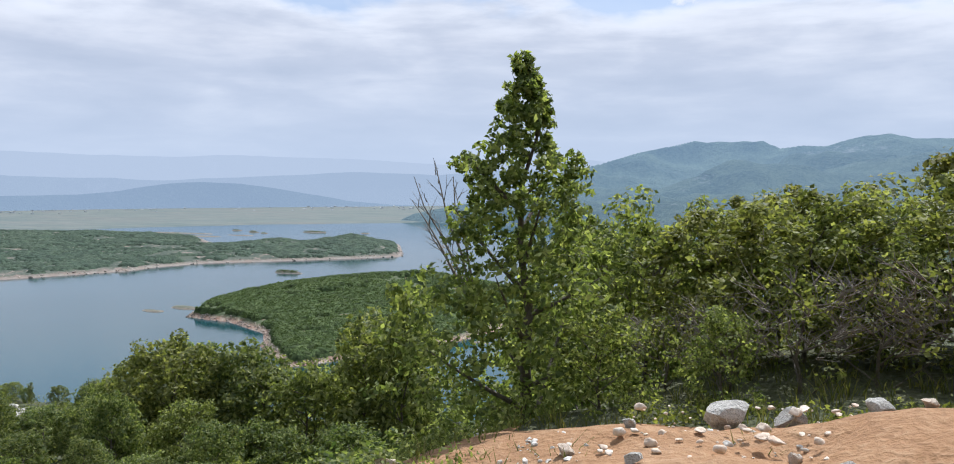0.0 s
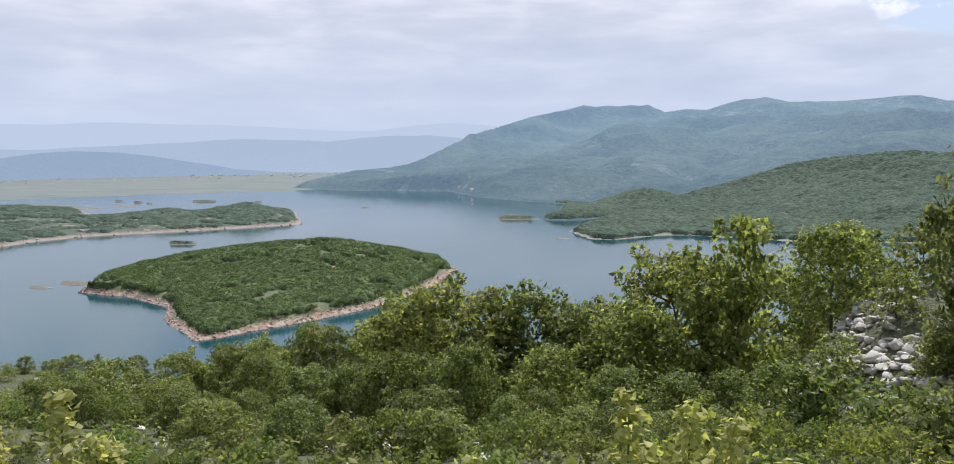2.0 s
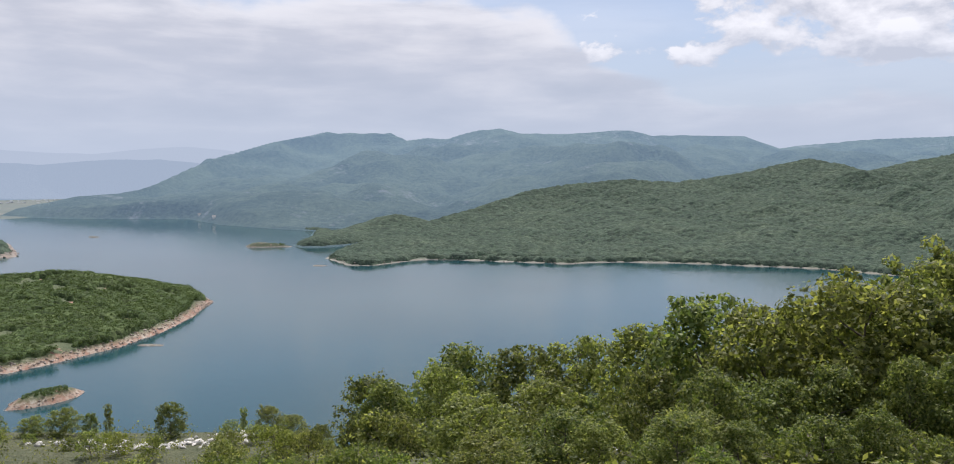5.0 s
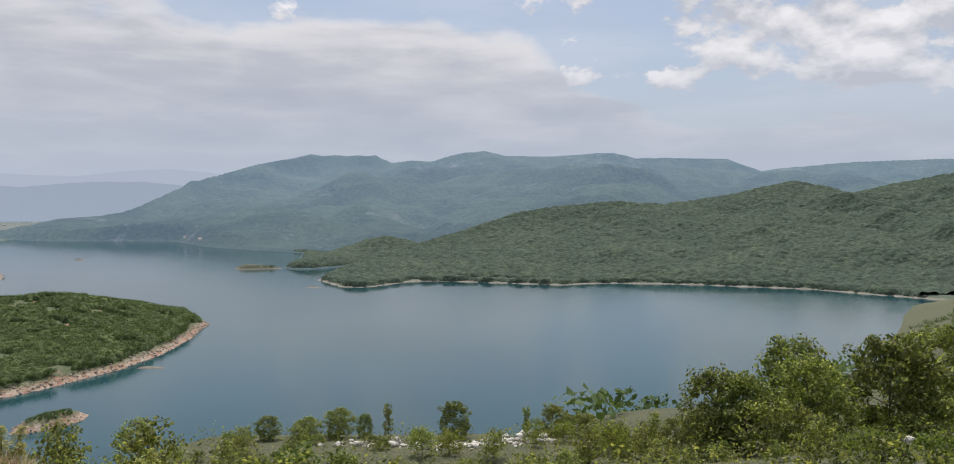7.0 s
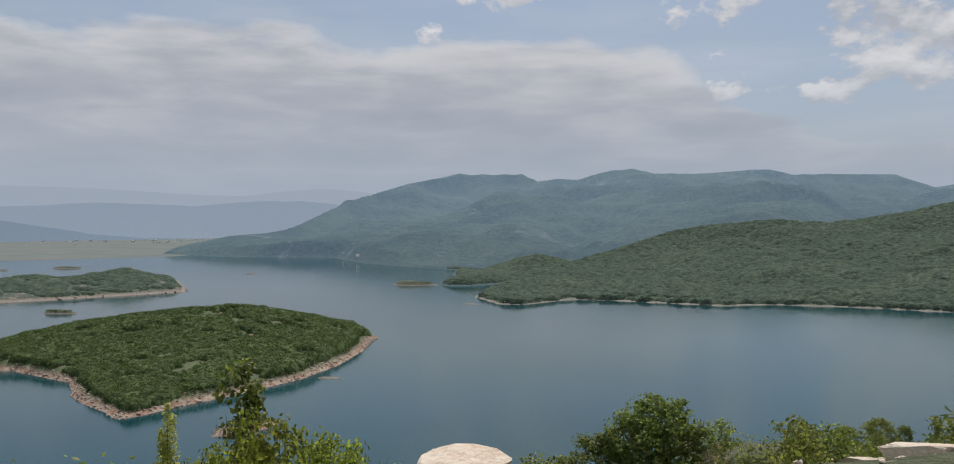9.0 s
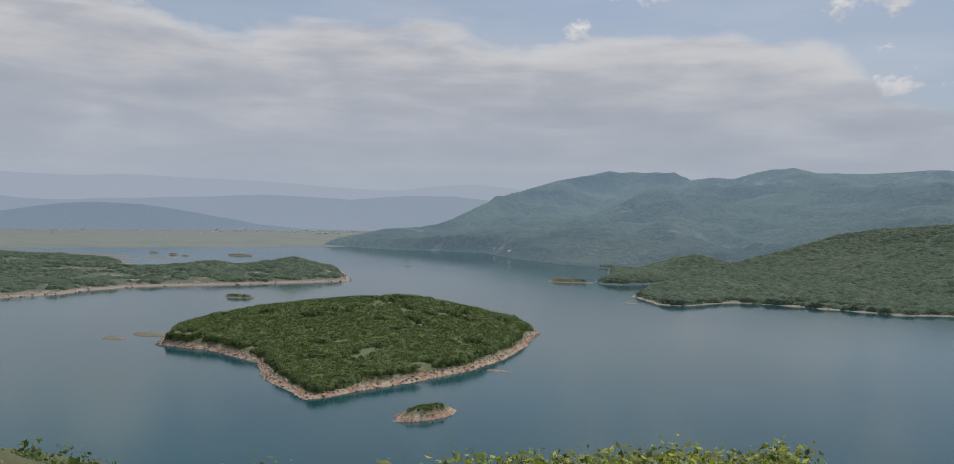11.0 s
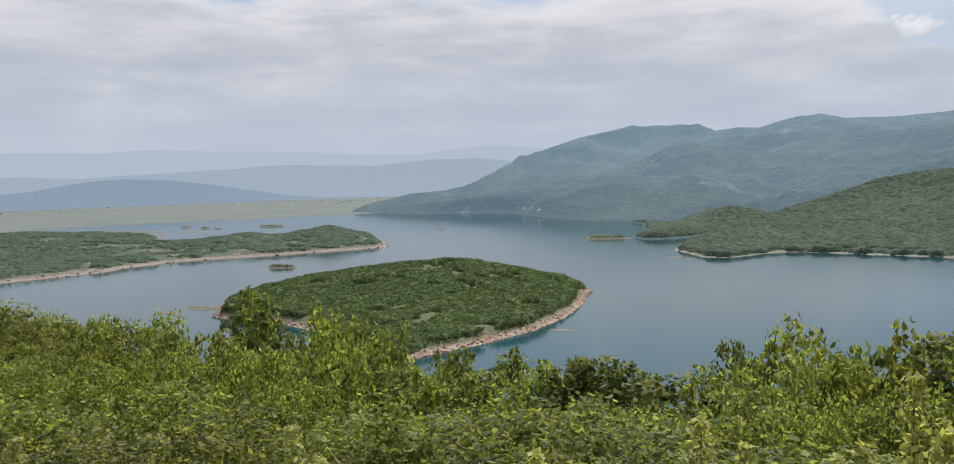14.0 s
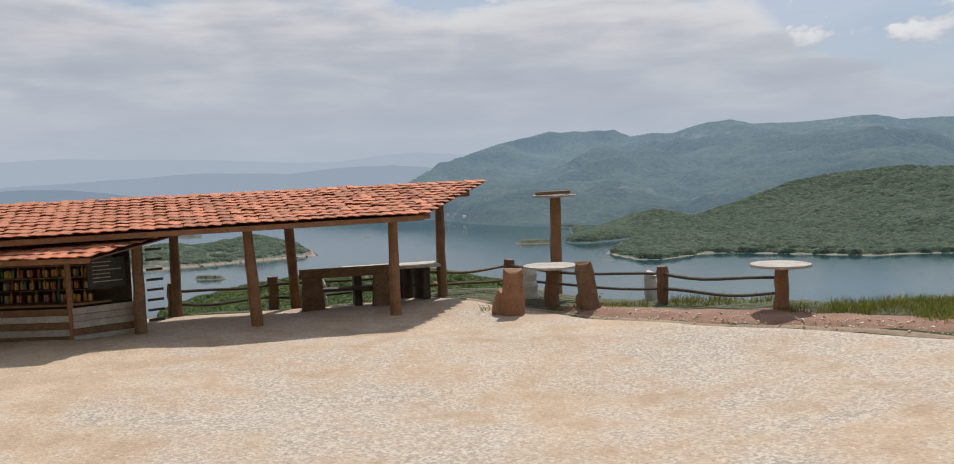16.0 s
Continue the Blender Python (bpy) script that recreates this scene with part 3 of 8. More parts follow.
ground = tagged(grid_mesh("ground", GX, GY, ground_height(GX, GY) - 0.8 * ((GX > -258) & (GX < 58) & (GY > -8) & (GY < 136)), M_SLOPE), "rocky karst hillside falling from the road to the lake bed", "hillside", kind="structure")

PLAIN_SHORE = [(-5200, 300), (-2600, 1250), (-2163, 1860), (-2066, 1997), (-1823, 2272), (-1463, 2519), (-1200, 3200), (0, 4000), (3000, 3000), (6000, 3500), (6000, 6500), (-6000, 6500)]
pa, pr = np.meshgrid(np.radians(np.linspace(-74, 8, 330)), np.geomspace(2000, 4878, 110))
FX, FY = -110 + pr * np.sin(pa), pr * np.cos(pa)
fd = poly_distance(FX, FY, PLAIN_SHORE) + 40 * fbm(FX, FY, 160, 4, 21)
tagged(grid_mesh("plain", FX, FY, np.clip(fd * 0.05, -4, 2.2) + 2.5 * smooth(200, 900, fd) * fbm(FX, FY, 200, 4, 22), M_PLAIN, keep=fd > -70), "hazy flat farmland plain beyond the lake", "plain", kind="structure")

# finer sheet for the hillside beside the road
nx, ny = np.meshgrid(np.arange(-262, 62, 0.9), np.concatenate([np.arange(-9, 34, 0.55), np.arange(34, 140, 1.6)]))
hillside = tagged(grid_mesh("hillside_near_road", nx, ny, near_height(nx, ny), M_SLOPE), "stony hillside with scrub and pale rock below the road", "hillside", kind="structure")

wa = np.radians(np.linspace(0, 360, 97))
WX, WY = np.meshgrid(np.zeros(97), np.array([0.0, 4885.0]))
water = tagged(grid_mesh("water", -110 + WY * np.sin(wa)[None, :], WY * np.cos(wa)[None, :], WX * 0.0, M_WATER), "calm teal lake water reflecting a hazy sky", "lake", kind="structure")

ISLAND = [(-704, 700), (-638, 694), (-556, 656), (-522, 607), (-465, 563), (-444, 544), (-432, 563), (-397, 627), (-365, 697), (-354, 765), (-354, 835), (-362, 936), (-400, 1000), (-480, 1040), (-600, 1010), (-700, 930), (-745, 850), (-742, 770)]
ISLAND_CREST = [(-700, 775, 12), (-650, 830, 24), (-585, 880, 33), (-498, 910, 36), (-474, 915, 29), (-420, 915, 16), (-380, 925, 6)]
island_kw = dict(bank=4.4, steep=0.36, power=0.75, rough=4.0, wobble=7, bump_size=70, seed=31)
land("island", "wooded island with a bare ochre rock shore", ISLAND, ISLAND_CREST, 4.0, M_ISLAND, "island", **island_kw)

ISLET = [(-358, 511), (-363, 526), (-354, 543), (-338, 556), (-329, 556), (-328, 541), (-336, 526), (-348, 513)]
islet_kw = dict(bank=3.0, steep=0.45, power=0.8, rough=1.0, wobble=2, bump_size=12, seed=37)
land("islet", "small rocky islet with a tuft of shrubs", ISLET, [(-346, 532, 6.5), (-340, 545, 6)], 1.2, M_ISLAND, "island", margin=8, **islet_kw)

ROCKS = [((-873, 1098), 27, 9, 6.5), ((-768, 716), 15, 7, 1.6), ((-753, 750), 24, 9, 1.8), ((-714, 745), 15, 12, 3), ((-1455, 1973), 36, 12, 5), ((-1625, 1912), 18, 10, 5), ((-343, 704), 11, 4, 1.0), ((-306, 1290), 11, 5, 1.2), ((-470, 1612), 42, 16, 9), ((-1290, 1985), 14, 8, 3), ((-1720, 1950), 20, 8, 4), ((-1560, 1880), 14, 7, 3), ((-905, 1840), 12, 7, 2), ((-1640, 1715), 70, 18, 1.6), ((-1790, 1790), 110, 16, 1.8), ((-1560, 1785), 46, 10, 1.4)]
for (cx, cy), rx, ry, h in ROCKS:
    ring = [(cx + rx * math.cos(a) * (1 + 0.2 * math.sin(3 * a + cx)), cy + ry * math.sin(a) * (1 + 0.2 * math.cos(2 * a + cy))) for a in np.linspace(0, 2 * math.pi, 12, endpoint=False)]
    land("rock_islet", "low bare rock islet in the lake", ring, [(cx - rx * 0.3, cy, h), (cx + rx * 0.3, cy, h * 0.8)], max(1.2, rx / 14), M_ISLETROCK, "rock islet", margin=8, bank=h * 0.6, steep=0.5, power=0.8, rough=h * 0.3, wobble=rx * 0.2, bump_size=rx, seed=int(-cx))

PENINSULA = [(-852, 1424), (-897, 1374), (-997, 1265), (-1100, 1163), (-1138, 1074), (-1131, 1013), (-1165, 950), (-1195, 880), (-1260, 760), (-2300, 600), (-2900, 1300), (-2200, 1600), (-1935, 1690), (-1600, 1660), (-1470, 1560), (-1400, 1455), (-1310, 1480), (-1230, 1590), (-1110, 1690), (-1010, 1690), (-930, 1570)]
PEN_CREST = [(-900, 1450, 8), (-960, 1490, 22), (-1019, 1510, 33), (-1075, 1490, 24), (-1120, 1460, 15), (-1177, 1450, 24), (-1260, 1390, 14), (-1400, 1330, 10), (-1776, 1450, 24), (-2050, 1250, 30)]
pen_kw = dict(bank=4.0, steep=0.22, power=0.9, rough=6.0, wobble=30, bump_size=90, seed=41)
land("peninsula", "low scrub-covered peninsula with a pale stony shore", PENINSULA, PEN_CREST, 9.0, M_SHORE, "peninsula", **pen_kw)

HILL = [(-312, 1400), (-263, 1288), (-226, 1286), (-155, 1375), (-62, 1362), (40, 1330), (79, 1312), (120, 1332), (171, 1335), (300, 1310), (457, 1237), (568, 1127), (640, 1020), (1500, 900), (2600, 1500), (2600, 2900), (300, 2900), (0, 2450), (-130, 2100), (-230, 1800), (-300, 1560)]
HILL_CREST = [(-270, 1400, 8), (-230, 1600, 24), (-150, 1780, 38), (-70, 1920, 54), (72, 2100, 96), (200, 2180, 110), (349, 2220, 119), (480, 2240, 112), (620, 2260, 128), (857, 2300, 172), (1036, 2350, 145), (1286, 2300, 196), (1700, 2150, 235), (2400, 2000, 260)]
hill_kw = dict(bank=2.6, steep=0.4, power=0.88, rough=22.0, wobble=14, bump_size=300, seed=51, gully=42.0)
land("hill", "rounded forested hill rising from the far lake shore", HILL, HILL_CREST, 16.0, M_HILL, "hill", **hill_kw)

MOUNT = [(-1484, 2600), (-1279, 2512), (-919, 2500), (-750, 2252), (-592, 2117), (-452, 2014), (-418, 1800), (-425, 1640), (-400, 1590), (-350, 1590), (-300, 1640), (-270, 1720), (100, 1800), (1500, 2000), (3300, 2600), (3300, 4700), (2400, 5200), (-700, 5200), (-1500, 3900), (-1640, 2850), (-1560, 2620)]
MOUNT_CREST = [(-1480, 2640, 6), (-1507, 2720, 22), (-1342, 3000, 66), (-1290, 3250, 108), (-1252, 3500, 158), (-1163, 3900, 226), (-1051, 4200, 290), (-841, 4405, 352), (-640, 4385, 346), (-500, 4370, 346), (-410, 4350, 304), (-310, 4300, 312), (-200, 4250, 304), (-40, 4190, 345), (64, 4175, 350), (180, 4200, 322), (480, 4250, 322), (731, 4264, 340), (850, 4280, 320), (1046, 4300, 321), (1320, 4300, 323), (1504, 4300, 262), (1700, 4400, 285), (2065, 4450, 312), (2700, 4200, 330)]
mount_kw = dict(bank=5.0, steep=0.3, power=1.0, rough=75.0, wobble=20, bump_size=640, seed=61, gully=80.0)
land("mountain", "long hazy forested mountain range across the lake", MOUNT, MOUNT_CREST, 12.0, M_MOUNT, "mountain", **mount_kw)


def far_range(name, label, mat, radius, profile, seed, amp):
    """A distant range on an arc round the view: azimuth in degrees from +y, height of the crest."""
    az = np.linspace(profile[0][0], profile[-1][0], 420)
    hz = np.interp(az, [p[0] for p in profile], [p[1] for p in profile])
    hz = hz + amp * fbm(az * 40, az * 0, 160, 6, seed)
    rows = np.linspace(0, 1, 9)
    R2 = radius + 0 * rows[:, None] + 0 * az[None, :] - 120 * (1 - rows[:, None])
    Z = 1.0 + (np.clip(hz, 1, None)[None, :] - 1) * rows[:, None] ** 1.2
    X, Y = -110 + R2 * np.sin(np.radians(az))[None, :], R2 * np.cos(np.radians(az))[None, :]
    return tagged(grid_mesh(name, X, Y, Z, mat), label, "mountains", kind="structure")


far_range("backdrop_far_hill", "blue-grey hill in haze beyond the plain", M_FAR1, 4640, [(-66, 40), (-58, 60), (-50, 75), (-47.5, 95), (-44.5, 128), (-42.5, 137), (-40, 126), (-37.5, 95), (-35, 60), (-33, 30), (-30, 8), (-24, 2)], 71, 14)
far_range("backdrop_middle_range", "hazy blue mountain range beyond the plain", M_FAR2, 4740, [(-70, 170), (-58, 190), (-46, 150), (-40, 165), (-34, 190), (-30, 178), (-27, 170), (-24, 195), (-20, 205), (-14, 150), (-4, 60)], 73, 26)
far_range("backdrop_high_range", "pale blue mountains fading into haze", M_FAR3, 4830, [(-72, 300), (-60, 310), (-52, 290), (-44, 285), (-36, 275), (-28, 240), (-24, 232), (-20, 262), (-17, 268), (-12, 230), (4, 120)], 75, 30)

# ---- road bench ----
rx_ = np.arange(-262, 60, 1.5)
off = np.array([-6.4, -4, -2, 0, 0.35, 0.55])
RX = np.repeat(rx_[None, :], len(off), 0)
RY = road_y(RX) + off[:, None]
tagged(grid_mesh("road", RX, RY, road_z(np.clip(RX, -260, 60)) + 0.06 - 0.02 * np.abs(off[:, None]) / 6, M_ASPHALT), "worn grey asphalt road along the hillside", "road", kind="structure")

# ---- plants and stones ----
rng = np.random.default_rng(5)


def leaf_cloud(centres, radii, count, size, rnd, flat=0.55, shell=0.55, squash=0.8):
    """Leaves scattered in the outer part of many small clumps. Each leaf is a folded diamond."""
    k = rnd.integers(0, len(centres), count)
    d = rnd.normal(size=(count, 3))
    d /= np.linalg.norm(d, axis=1)[:, None]
    rr = radii[k] * (shell + (1 - shell) * rnd.random(count) ** 0.6) * np.where(rnd.random(count) < 0.06, 1.3, 1)
    p = centres[k] + d * rr[:, None] * np.array([1, 1, squash])
    nrm = d * 0.7 + rnd.normal(size=(count, 3)) * flat + np.array([0, 0, 0.35])
    nrm /= np.linalg.norm(nrm, axis=1)[:, None]
    a = np.cross(nrm, rnd.normal(size=(count, 3)))
    a /= np.linalg.norm(a, axis=1)[:, None] + 1e-9
    b = np.cross(nrm, a)
    s = size * (0.6 + 0.8 * rnd.random(count))[:, None]
    tip, tail = p + a * s, p - a * s * 0.8
    l, r = p + b * s * 0.52 - nrm * s * 0.18, p - b * s * 0.52 - nrm * s * 0.18
    v = np.stack([tail, r, tip, l], 1).reshape(-1, 3)
    i = np.arange(count)[:, None] * 4
    f = np.concatenate([i + [0, 1, 2], i + [0, 2, 3]], 1).reshape(-1, 3)
    return v, f


def tube(points, radii, sides=6):
    """A tapered tube along a line of places."""
    P = np.array(points, float)
    t = np.gradient(P, axis=0)
    t /= np.linalg.norm(t, axis=1)[:, None] + 1e-9
    a = np.cross(t, [0.31, 0.93, 0.17])
    a /= np.linalg.norm(a, axis=1)[:, None] + 1e-9
    b = np.cross(t, a)
    w = np.linspace(0, 2 * np.pi, sides, endpoint=False)
    ring = P[:, None] + np.array(radii)[:, None, None] * (a[:, None] * np.cos(w)[None, :, None] + b[:, None] * np.sin(w)[None, :, None])
    v = ring.reshape(-1, 3)
    f = [(i * sides + j, i * sides + (j + 1) % sides, (i + 1) * sides + (j + 1) % sides, (i + 1) * sides + j) for i in range(len(P) - 1) for j in range(sides)]
    return v, np.array(f)


def join(pieces):
    vs, fs, n = [], [], 0
    for v, f in pieces:
        vs.append(v)
        fs.append(f + n)
        n += len(v)
    return np.concatenate(vs), np.concatenate(fs)


def limbs(base, height, spread, count, rnd, r0, start=0.25, rise=0.6, taper=0.6):
    """Trunk and limbs; also the limb ends, round which the leaves grow."""
    lean = rnd.normal(size=2) * 0.05 * height
    trunk = [np.array([base[0] + lean[0] * u * u, base[1] + lean[1] * u * u, base[2] + height * 0.92 * u]) + np.r_[rnd.normal(size=2) * 0.03 * height * u, 0] for u in np.linspace(0, 1, 7)]
    pieces, ends = [tube(trunk, np.linspace(r0, r0 * 0.15, 7))], [trunk[-1]]
    for i in range(count):
        u = start + (1 - start) * (i + rnd.random()) / count
        k = min(5, int(u * 6))
        o = trunk[k] + (trunk[k + 1] - trunk[k]) * (u * 6 - k)
        a = i * 2.4 + rnd.random() * 0.9
        length = spread * (1.05 - taper * u) * (0.7 + 0.5 * rnd.random())
        out = np.array([math.cos(a), math.sin(a), rise * (0.5 + rnd.random())])
        pts = [o + out * length * w + np.array([0, 0, 0.12 * length * w * w]) for w in (0, 0.35, 0.7, 1.0)]
        pieces.append(tube(pts, np.array([0.42, 0.3, 0.18, 0.06]) * r0, 5))
        ends += [pts[2], pts[3]]
    return join(pieces), np.array(ends)


TOPS = {}


def make_tree(name, label, category, height, spread, leaves, leaf, mat, seed, clumps=46, shape="round", r0=None, clump_r=0.2, start=0.25, bare=0, shell=0.5, thick=0.018):
    rnd = np.random.default_rng(seed)
    ob = thing(name, label, category)
    (v, f), ends = limbs((0, 0, -0.3), height, spread, 13 if spread > 1.2 else 8, rnd, r0 or 0.03 * height, start, 0.6, 1.0 if shape == "cone" else 0.6)
    tr = new("trunk", tri_mesh("trunk", v, f, M_BARK, True))
    tr.parent = ob
    cs = []
    while len(cs) < clumps:
        u = rnd.random()
        if shape == "round":
            w = math.sin(math.pi * (0.12 + 0.83 * u)) ** 0.7
        elif shape == "cone":
            w = (1 - u) ** 0.9 * (0.35 + 0.65 * min(1, u * 5)) + 0.03
        elif shape == "bush":
            w = math.sqrt(max(0.0, 1 - (u * 0.96) ** 2))
        else:
            w = 0.55 + 0.3 * math.sin(u * 9)
        a, q = rnd.random() * 2 * math.pi, math.sqrt(rnd.random()) * (0.75 + 0.5 * rnd.random())
        if shape == "round" and rnd.random() < 0.7:
            q = 0.72 + 0.34 * rnd.random()
        z0 = start * height * 0.75 if shape != "bush" else 0.05 * height
        cs.append((math.cos(a) * q * w * spread, math.sin(a) * q * w * spread, z0 + (height - z0) * u * (0.97 + 0.06 * rnd.random())))
    cs = np.concatenate([np.array(cs), ends[ends[:, 2] > start * height]])
    rad = spread * clump_r * (0.55 + 0.9 * rnd.random(len(cs)))
    if shape == "cone":
        rad *= np.clip(1.25 - cs[:, 2] / height, 0.42, 1)
    v, f = leaf_cloud(cs, rad, leaves, leaf, rnd, shell=shell)
    TOPS[ob.name] = float(np.percentile(v[:, 2], 99.3))
    cr = new("crown", tri_mesh("crown", v, f, mat))
    cr.parent = ob
    if bare:
        pieces = []
        for i in range(bare):
            a, z = rnd.random() * 6.3, height * (0.25 + 0.5 * rnd.random())
            o = np.array([math.cos(a) * spread * 0.5, math.sin(a) * spread * 0.5, z])
            for j in range(4):
                out = np.array([math.cos(a + rnd.normal() * 0.5), math.sin(a + rnd.normal() * 0.5), 0.4 + 0.5 * rnd.random()])
                pieces.append(tube([o, o + out * 0.22 * spread + rnd.normal(size=3) * 0.05, o + out * 0.42 * spread + rnd.normal(size=3) * 0.10], [thick, thick * 0.6, thick * 0.22], 4))
        v, f = join(pieces)
        tw = new("dead_twig", tri_mesh("dead_twig", v, f, M_TWIG))
        tw.parent = tr
        tagged(tw, "bare grey dead branches", kind="stuff")
    return ob


def ground_at(x, y):
    return float(near_height(np.array(x, float), np.array(y, float)))


def spot(ob, x, y, s=1.0, turn=None, z=None, sz=None):
    z = float(near_height(np.array(x, float), np.array(y, float))) if z is None else z
    turn = rng.random() * 360 if turn is None else turn
    return pose(x, y, z, 0, 0, turn) @ Matrix.Diagonal((s, s, sz or s, 1))


def plant(kinds, x, y, s=1.0, turn=None, z=None, sz=None, label=""):
    """A copy of one of the kinds of plant on the ground there."""
    ob = kinds[int(rng.integers(len(kinds)))]
    c = copy_thing(ob, spot(ob, x, y, s, turn, z, sz))
    if label:
        c["label"] = label
    return c


def drop(ob):
    """Removes a pattern that only served for copies."""
    for o in (*ob.children_recursive, ob):
        bpy.data.objects.remove(o)


def plant_top(kinds, x, y, top, least=0.4, wide=None, label=""):
    """A copy whose top stands at that height and whose foot is in the ground."""
    ob = kinds[int(rng.integers(len(kinds)))]
    z = float(near_height(np.array(x, float), np.array(y, float)))
    high = TOPS[ob.name]
    sz = max(least, (top - z + 0.1) / high)
    w = wide or min(max(sz, 0.8 * least + 0.15), 1.3)
    # no plant is drawn out like a pole or pressed flat: it grows wider, or stands deeper in the slope
    sz = max(sz, 0.75 * w)
    w = max(w, 0.55 * sz)
    c = copy_thing(ob, spot(ob, x, y, w, None, top - sz * high, sz))
    if label:
        c["label"] = label
    return c


BROAD = [make_tree("tree", "broad-crowned leafy deciduous tree on the hillside", "tree", 7.0, 3.1, 7200, 0.150, M_LEAF, 100 + i, 120, "round", 0.13, 0.22, 0.12) for i in range(3)]
DARK = [make_tree("tree", "dense dark green tree on the stony slope", "tree", 6.2, 2.7, 6400, 0.142, M_LEAF_DARK, 110 + i, 110, "round", 0.12, 0.22, 0.12) for i in range(3)]
SLIM = [make_tree("tree", "slim upright young tree with loose foliage", "tree", 6.0, 1.5, 2600, 0.125, M_LEAF, 120 + i, 40, "column", 0.08, 0.26) for i in range(2)]
BUSH = [make_tree("shrub", "dense yellow-green roadside shrub", "shrub", 2.6, 1.7, 2800, 0.07, M_LEAF_YEL, 130 + i, 60, "bush", 0.05, 0.16, 0.1) for i in range(3)]
BUSH_G = [make_tree("shrub", "leafy green shrub on the slope", "shrub", 2.8, 1.6, 2800, 0.07, M_LEAF, 140 + i, 58, "bush", 0.05, 0.165, 0.1) for i in range(3)]
BUSH_Y = [make_tree("shrub", "yellow-green shrub on the stony slope", "shrub", 2.4, 1.6, 1500, 0.10, M_LEAF_YEL, 136 + i, 44, "bush", 0.05, 0.24, 0.1) for i in range(2)]
BUSH_FAR = [make_tree("shrub", "leafy green shrub among rocks on the slope", "shrub", 2.8, 1.6, 1250, 0.115, M_LEAF, 146 + i, 48, "bush", 0.05, 0.24, 0.1) for i in range(3)]
SCRUB = [make_tree("scrub_bush", "low dark scrub bush among the rocks", "shrub", 1.6, 1.3, 1000, 0.105, M_LEAF_DARK, 150 + i, 30, "bush", 0.04, 0.26, 0.1) for i in range(2)]
BUSH_LOW = [make_tree("hedge_plant", "low leafy growth at the foot of the hedge", "shrub", 2.6, 1.6, 1700, 0.078, (M_LEAF_YEL, M_LEAF)[i], 156 + i, 44, "bush", 0.04, 0.2, 0.1) for i in range(2)]
SAPLING = [make_tree("sapling", "thin sapling with sparse bright leaves", "sapling", 3.6, 0.85, 620, 0.062, M_LEAF_YEL, 160 + i, 26, "column", 0.03, 0.24, 0.3) for i in range(2)]
PATTERNS = BROAD + DARK + SLIM + BUSH + BUSH_G + BUSH_Y + BUSH_FAR + SCRUB + SAPLING + BUSH_LOW

# trees whose tops stand in view from the first bend: place, height of the top
TREES = [(-52.0, 36.0, 144.8, "B"), (-49.2, 38.5, 144.3, "D"), (-56.3, 41.5, 143.1, "D"), (-55.0, 37.5, 143.4, "B"), (-61.5, 49, 139.6, "B"), (-64.8, 47.5, 139.4, "D"), (-68.3, 52.0, 138.6, "D"), (-69.5, 47.0, 138.5, "B"), (-72.5, 48.0, 137.4, "D"), (-73.6, 49.5, 137.3, "D"),
         (-39.2, 39.0, 147.8, "S"), (-40.8, 37.5, 146.4, "S"), (-42.0, 42.2, 145.6, "B"), (-45.2, 43.2, 142.6, "B"), (-34.4, 47.5, 146.8, "B"), (-29.5, 36.9, 151.7, "D"), (-27.4, 37.4, 151.5, "D"), (-25.4, 36.0, 151.2, "B"), (-23.6, 34.5, 150.9, "D"), (-26.0, 31.5, 149.6, "D"), (-33.0, 54.0, 146.0, "D"), (-37.5, 55.0, 143.4, "B"), (-47.5, 51.5, 141.2, "D"), (-58.6, 44.6, 141.2, "B"), (-46.8, 37.2, 143.6, "D"), (-43.8, 37.0, 144.0, "B")]
for x, y, top, k in TREES:
    plant_top({"B": BROAD, "D": DARK, "S": SLIM}[k], x, y, top, 0.6, wide=0.9 if top > 149 else None)
    for j in range(2):
        plant(BUSH_FAR if j else SCRUB, x + rng.normal() * 1.8, y - 1.5 - 2 * rng.random(), 0.6 + 0.4 * rng.random())

# a lower row of crowns in front of them, down the same slope
low_row = np.random.default_rng(921)
for i in range(17):
    x = -68 + 32 * (i + 0.7 * low_row.random()) / 17
    y = 29.5 + 4.5 * low_row.random()
    foot = ground_at(x, y)
    plant_top((BROAD, DARK, DARK)[int(low_row.integers(3))], x, y, foot + 2.6 + 1.3 * low_row.random(), 0.3, 0.42 + 0.16 * low_row.random())
for i in range(26):
    x, y = -68 + 29 * (i + 0.7 * low_row.random()) / 26, 20.5 + 7.5 * low_row.random()
    plant_top((BROAD, DARK, DARK)[i % 3], x, y, ground_at(x, y) + 1.1 + 0.9 * low_row.random(), 0.15, 0.28 + 0.12 * low_row.random())


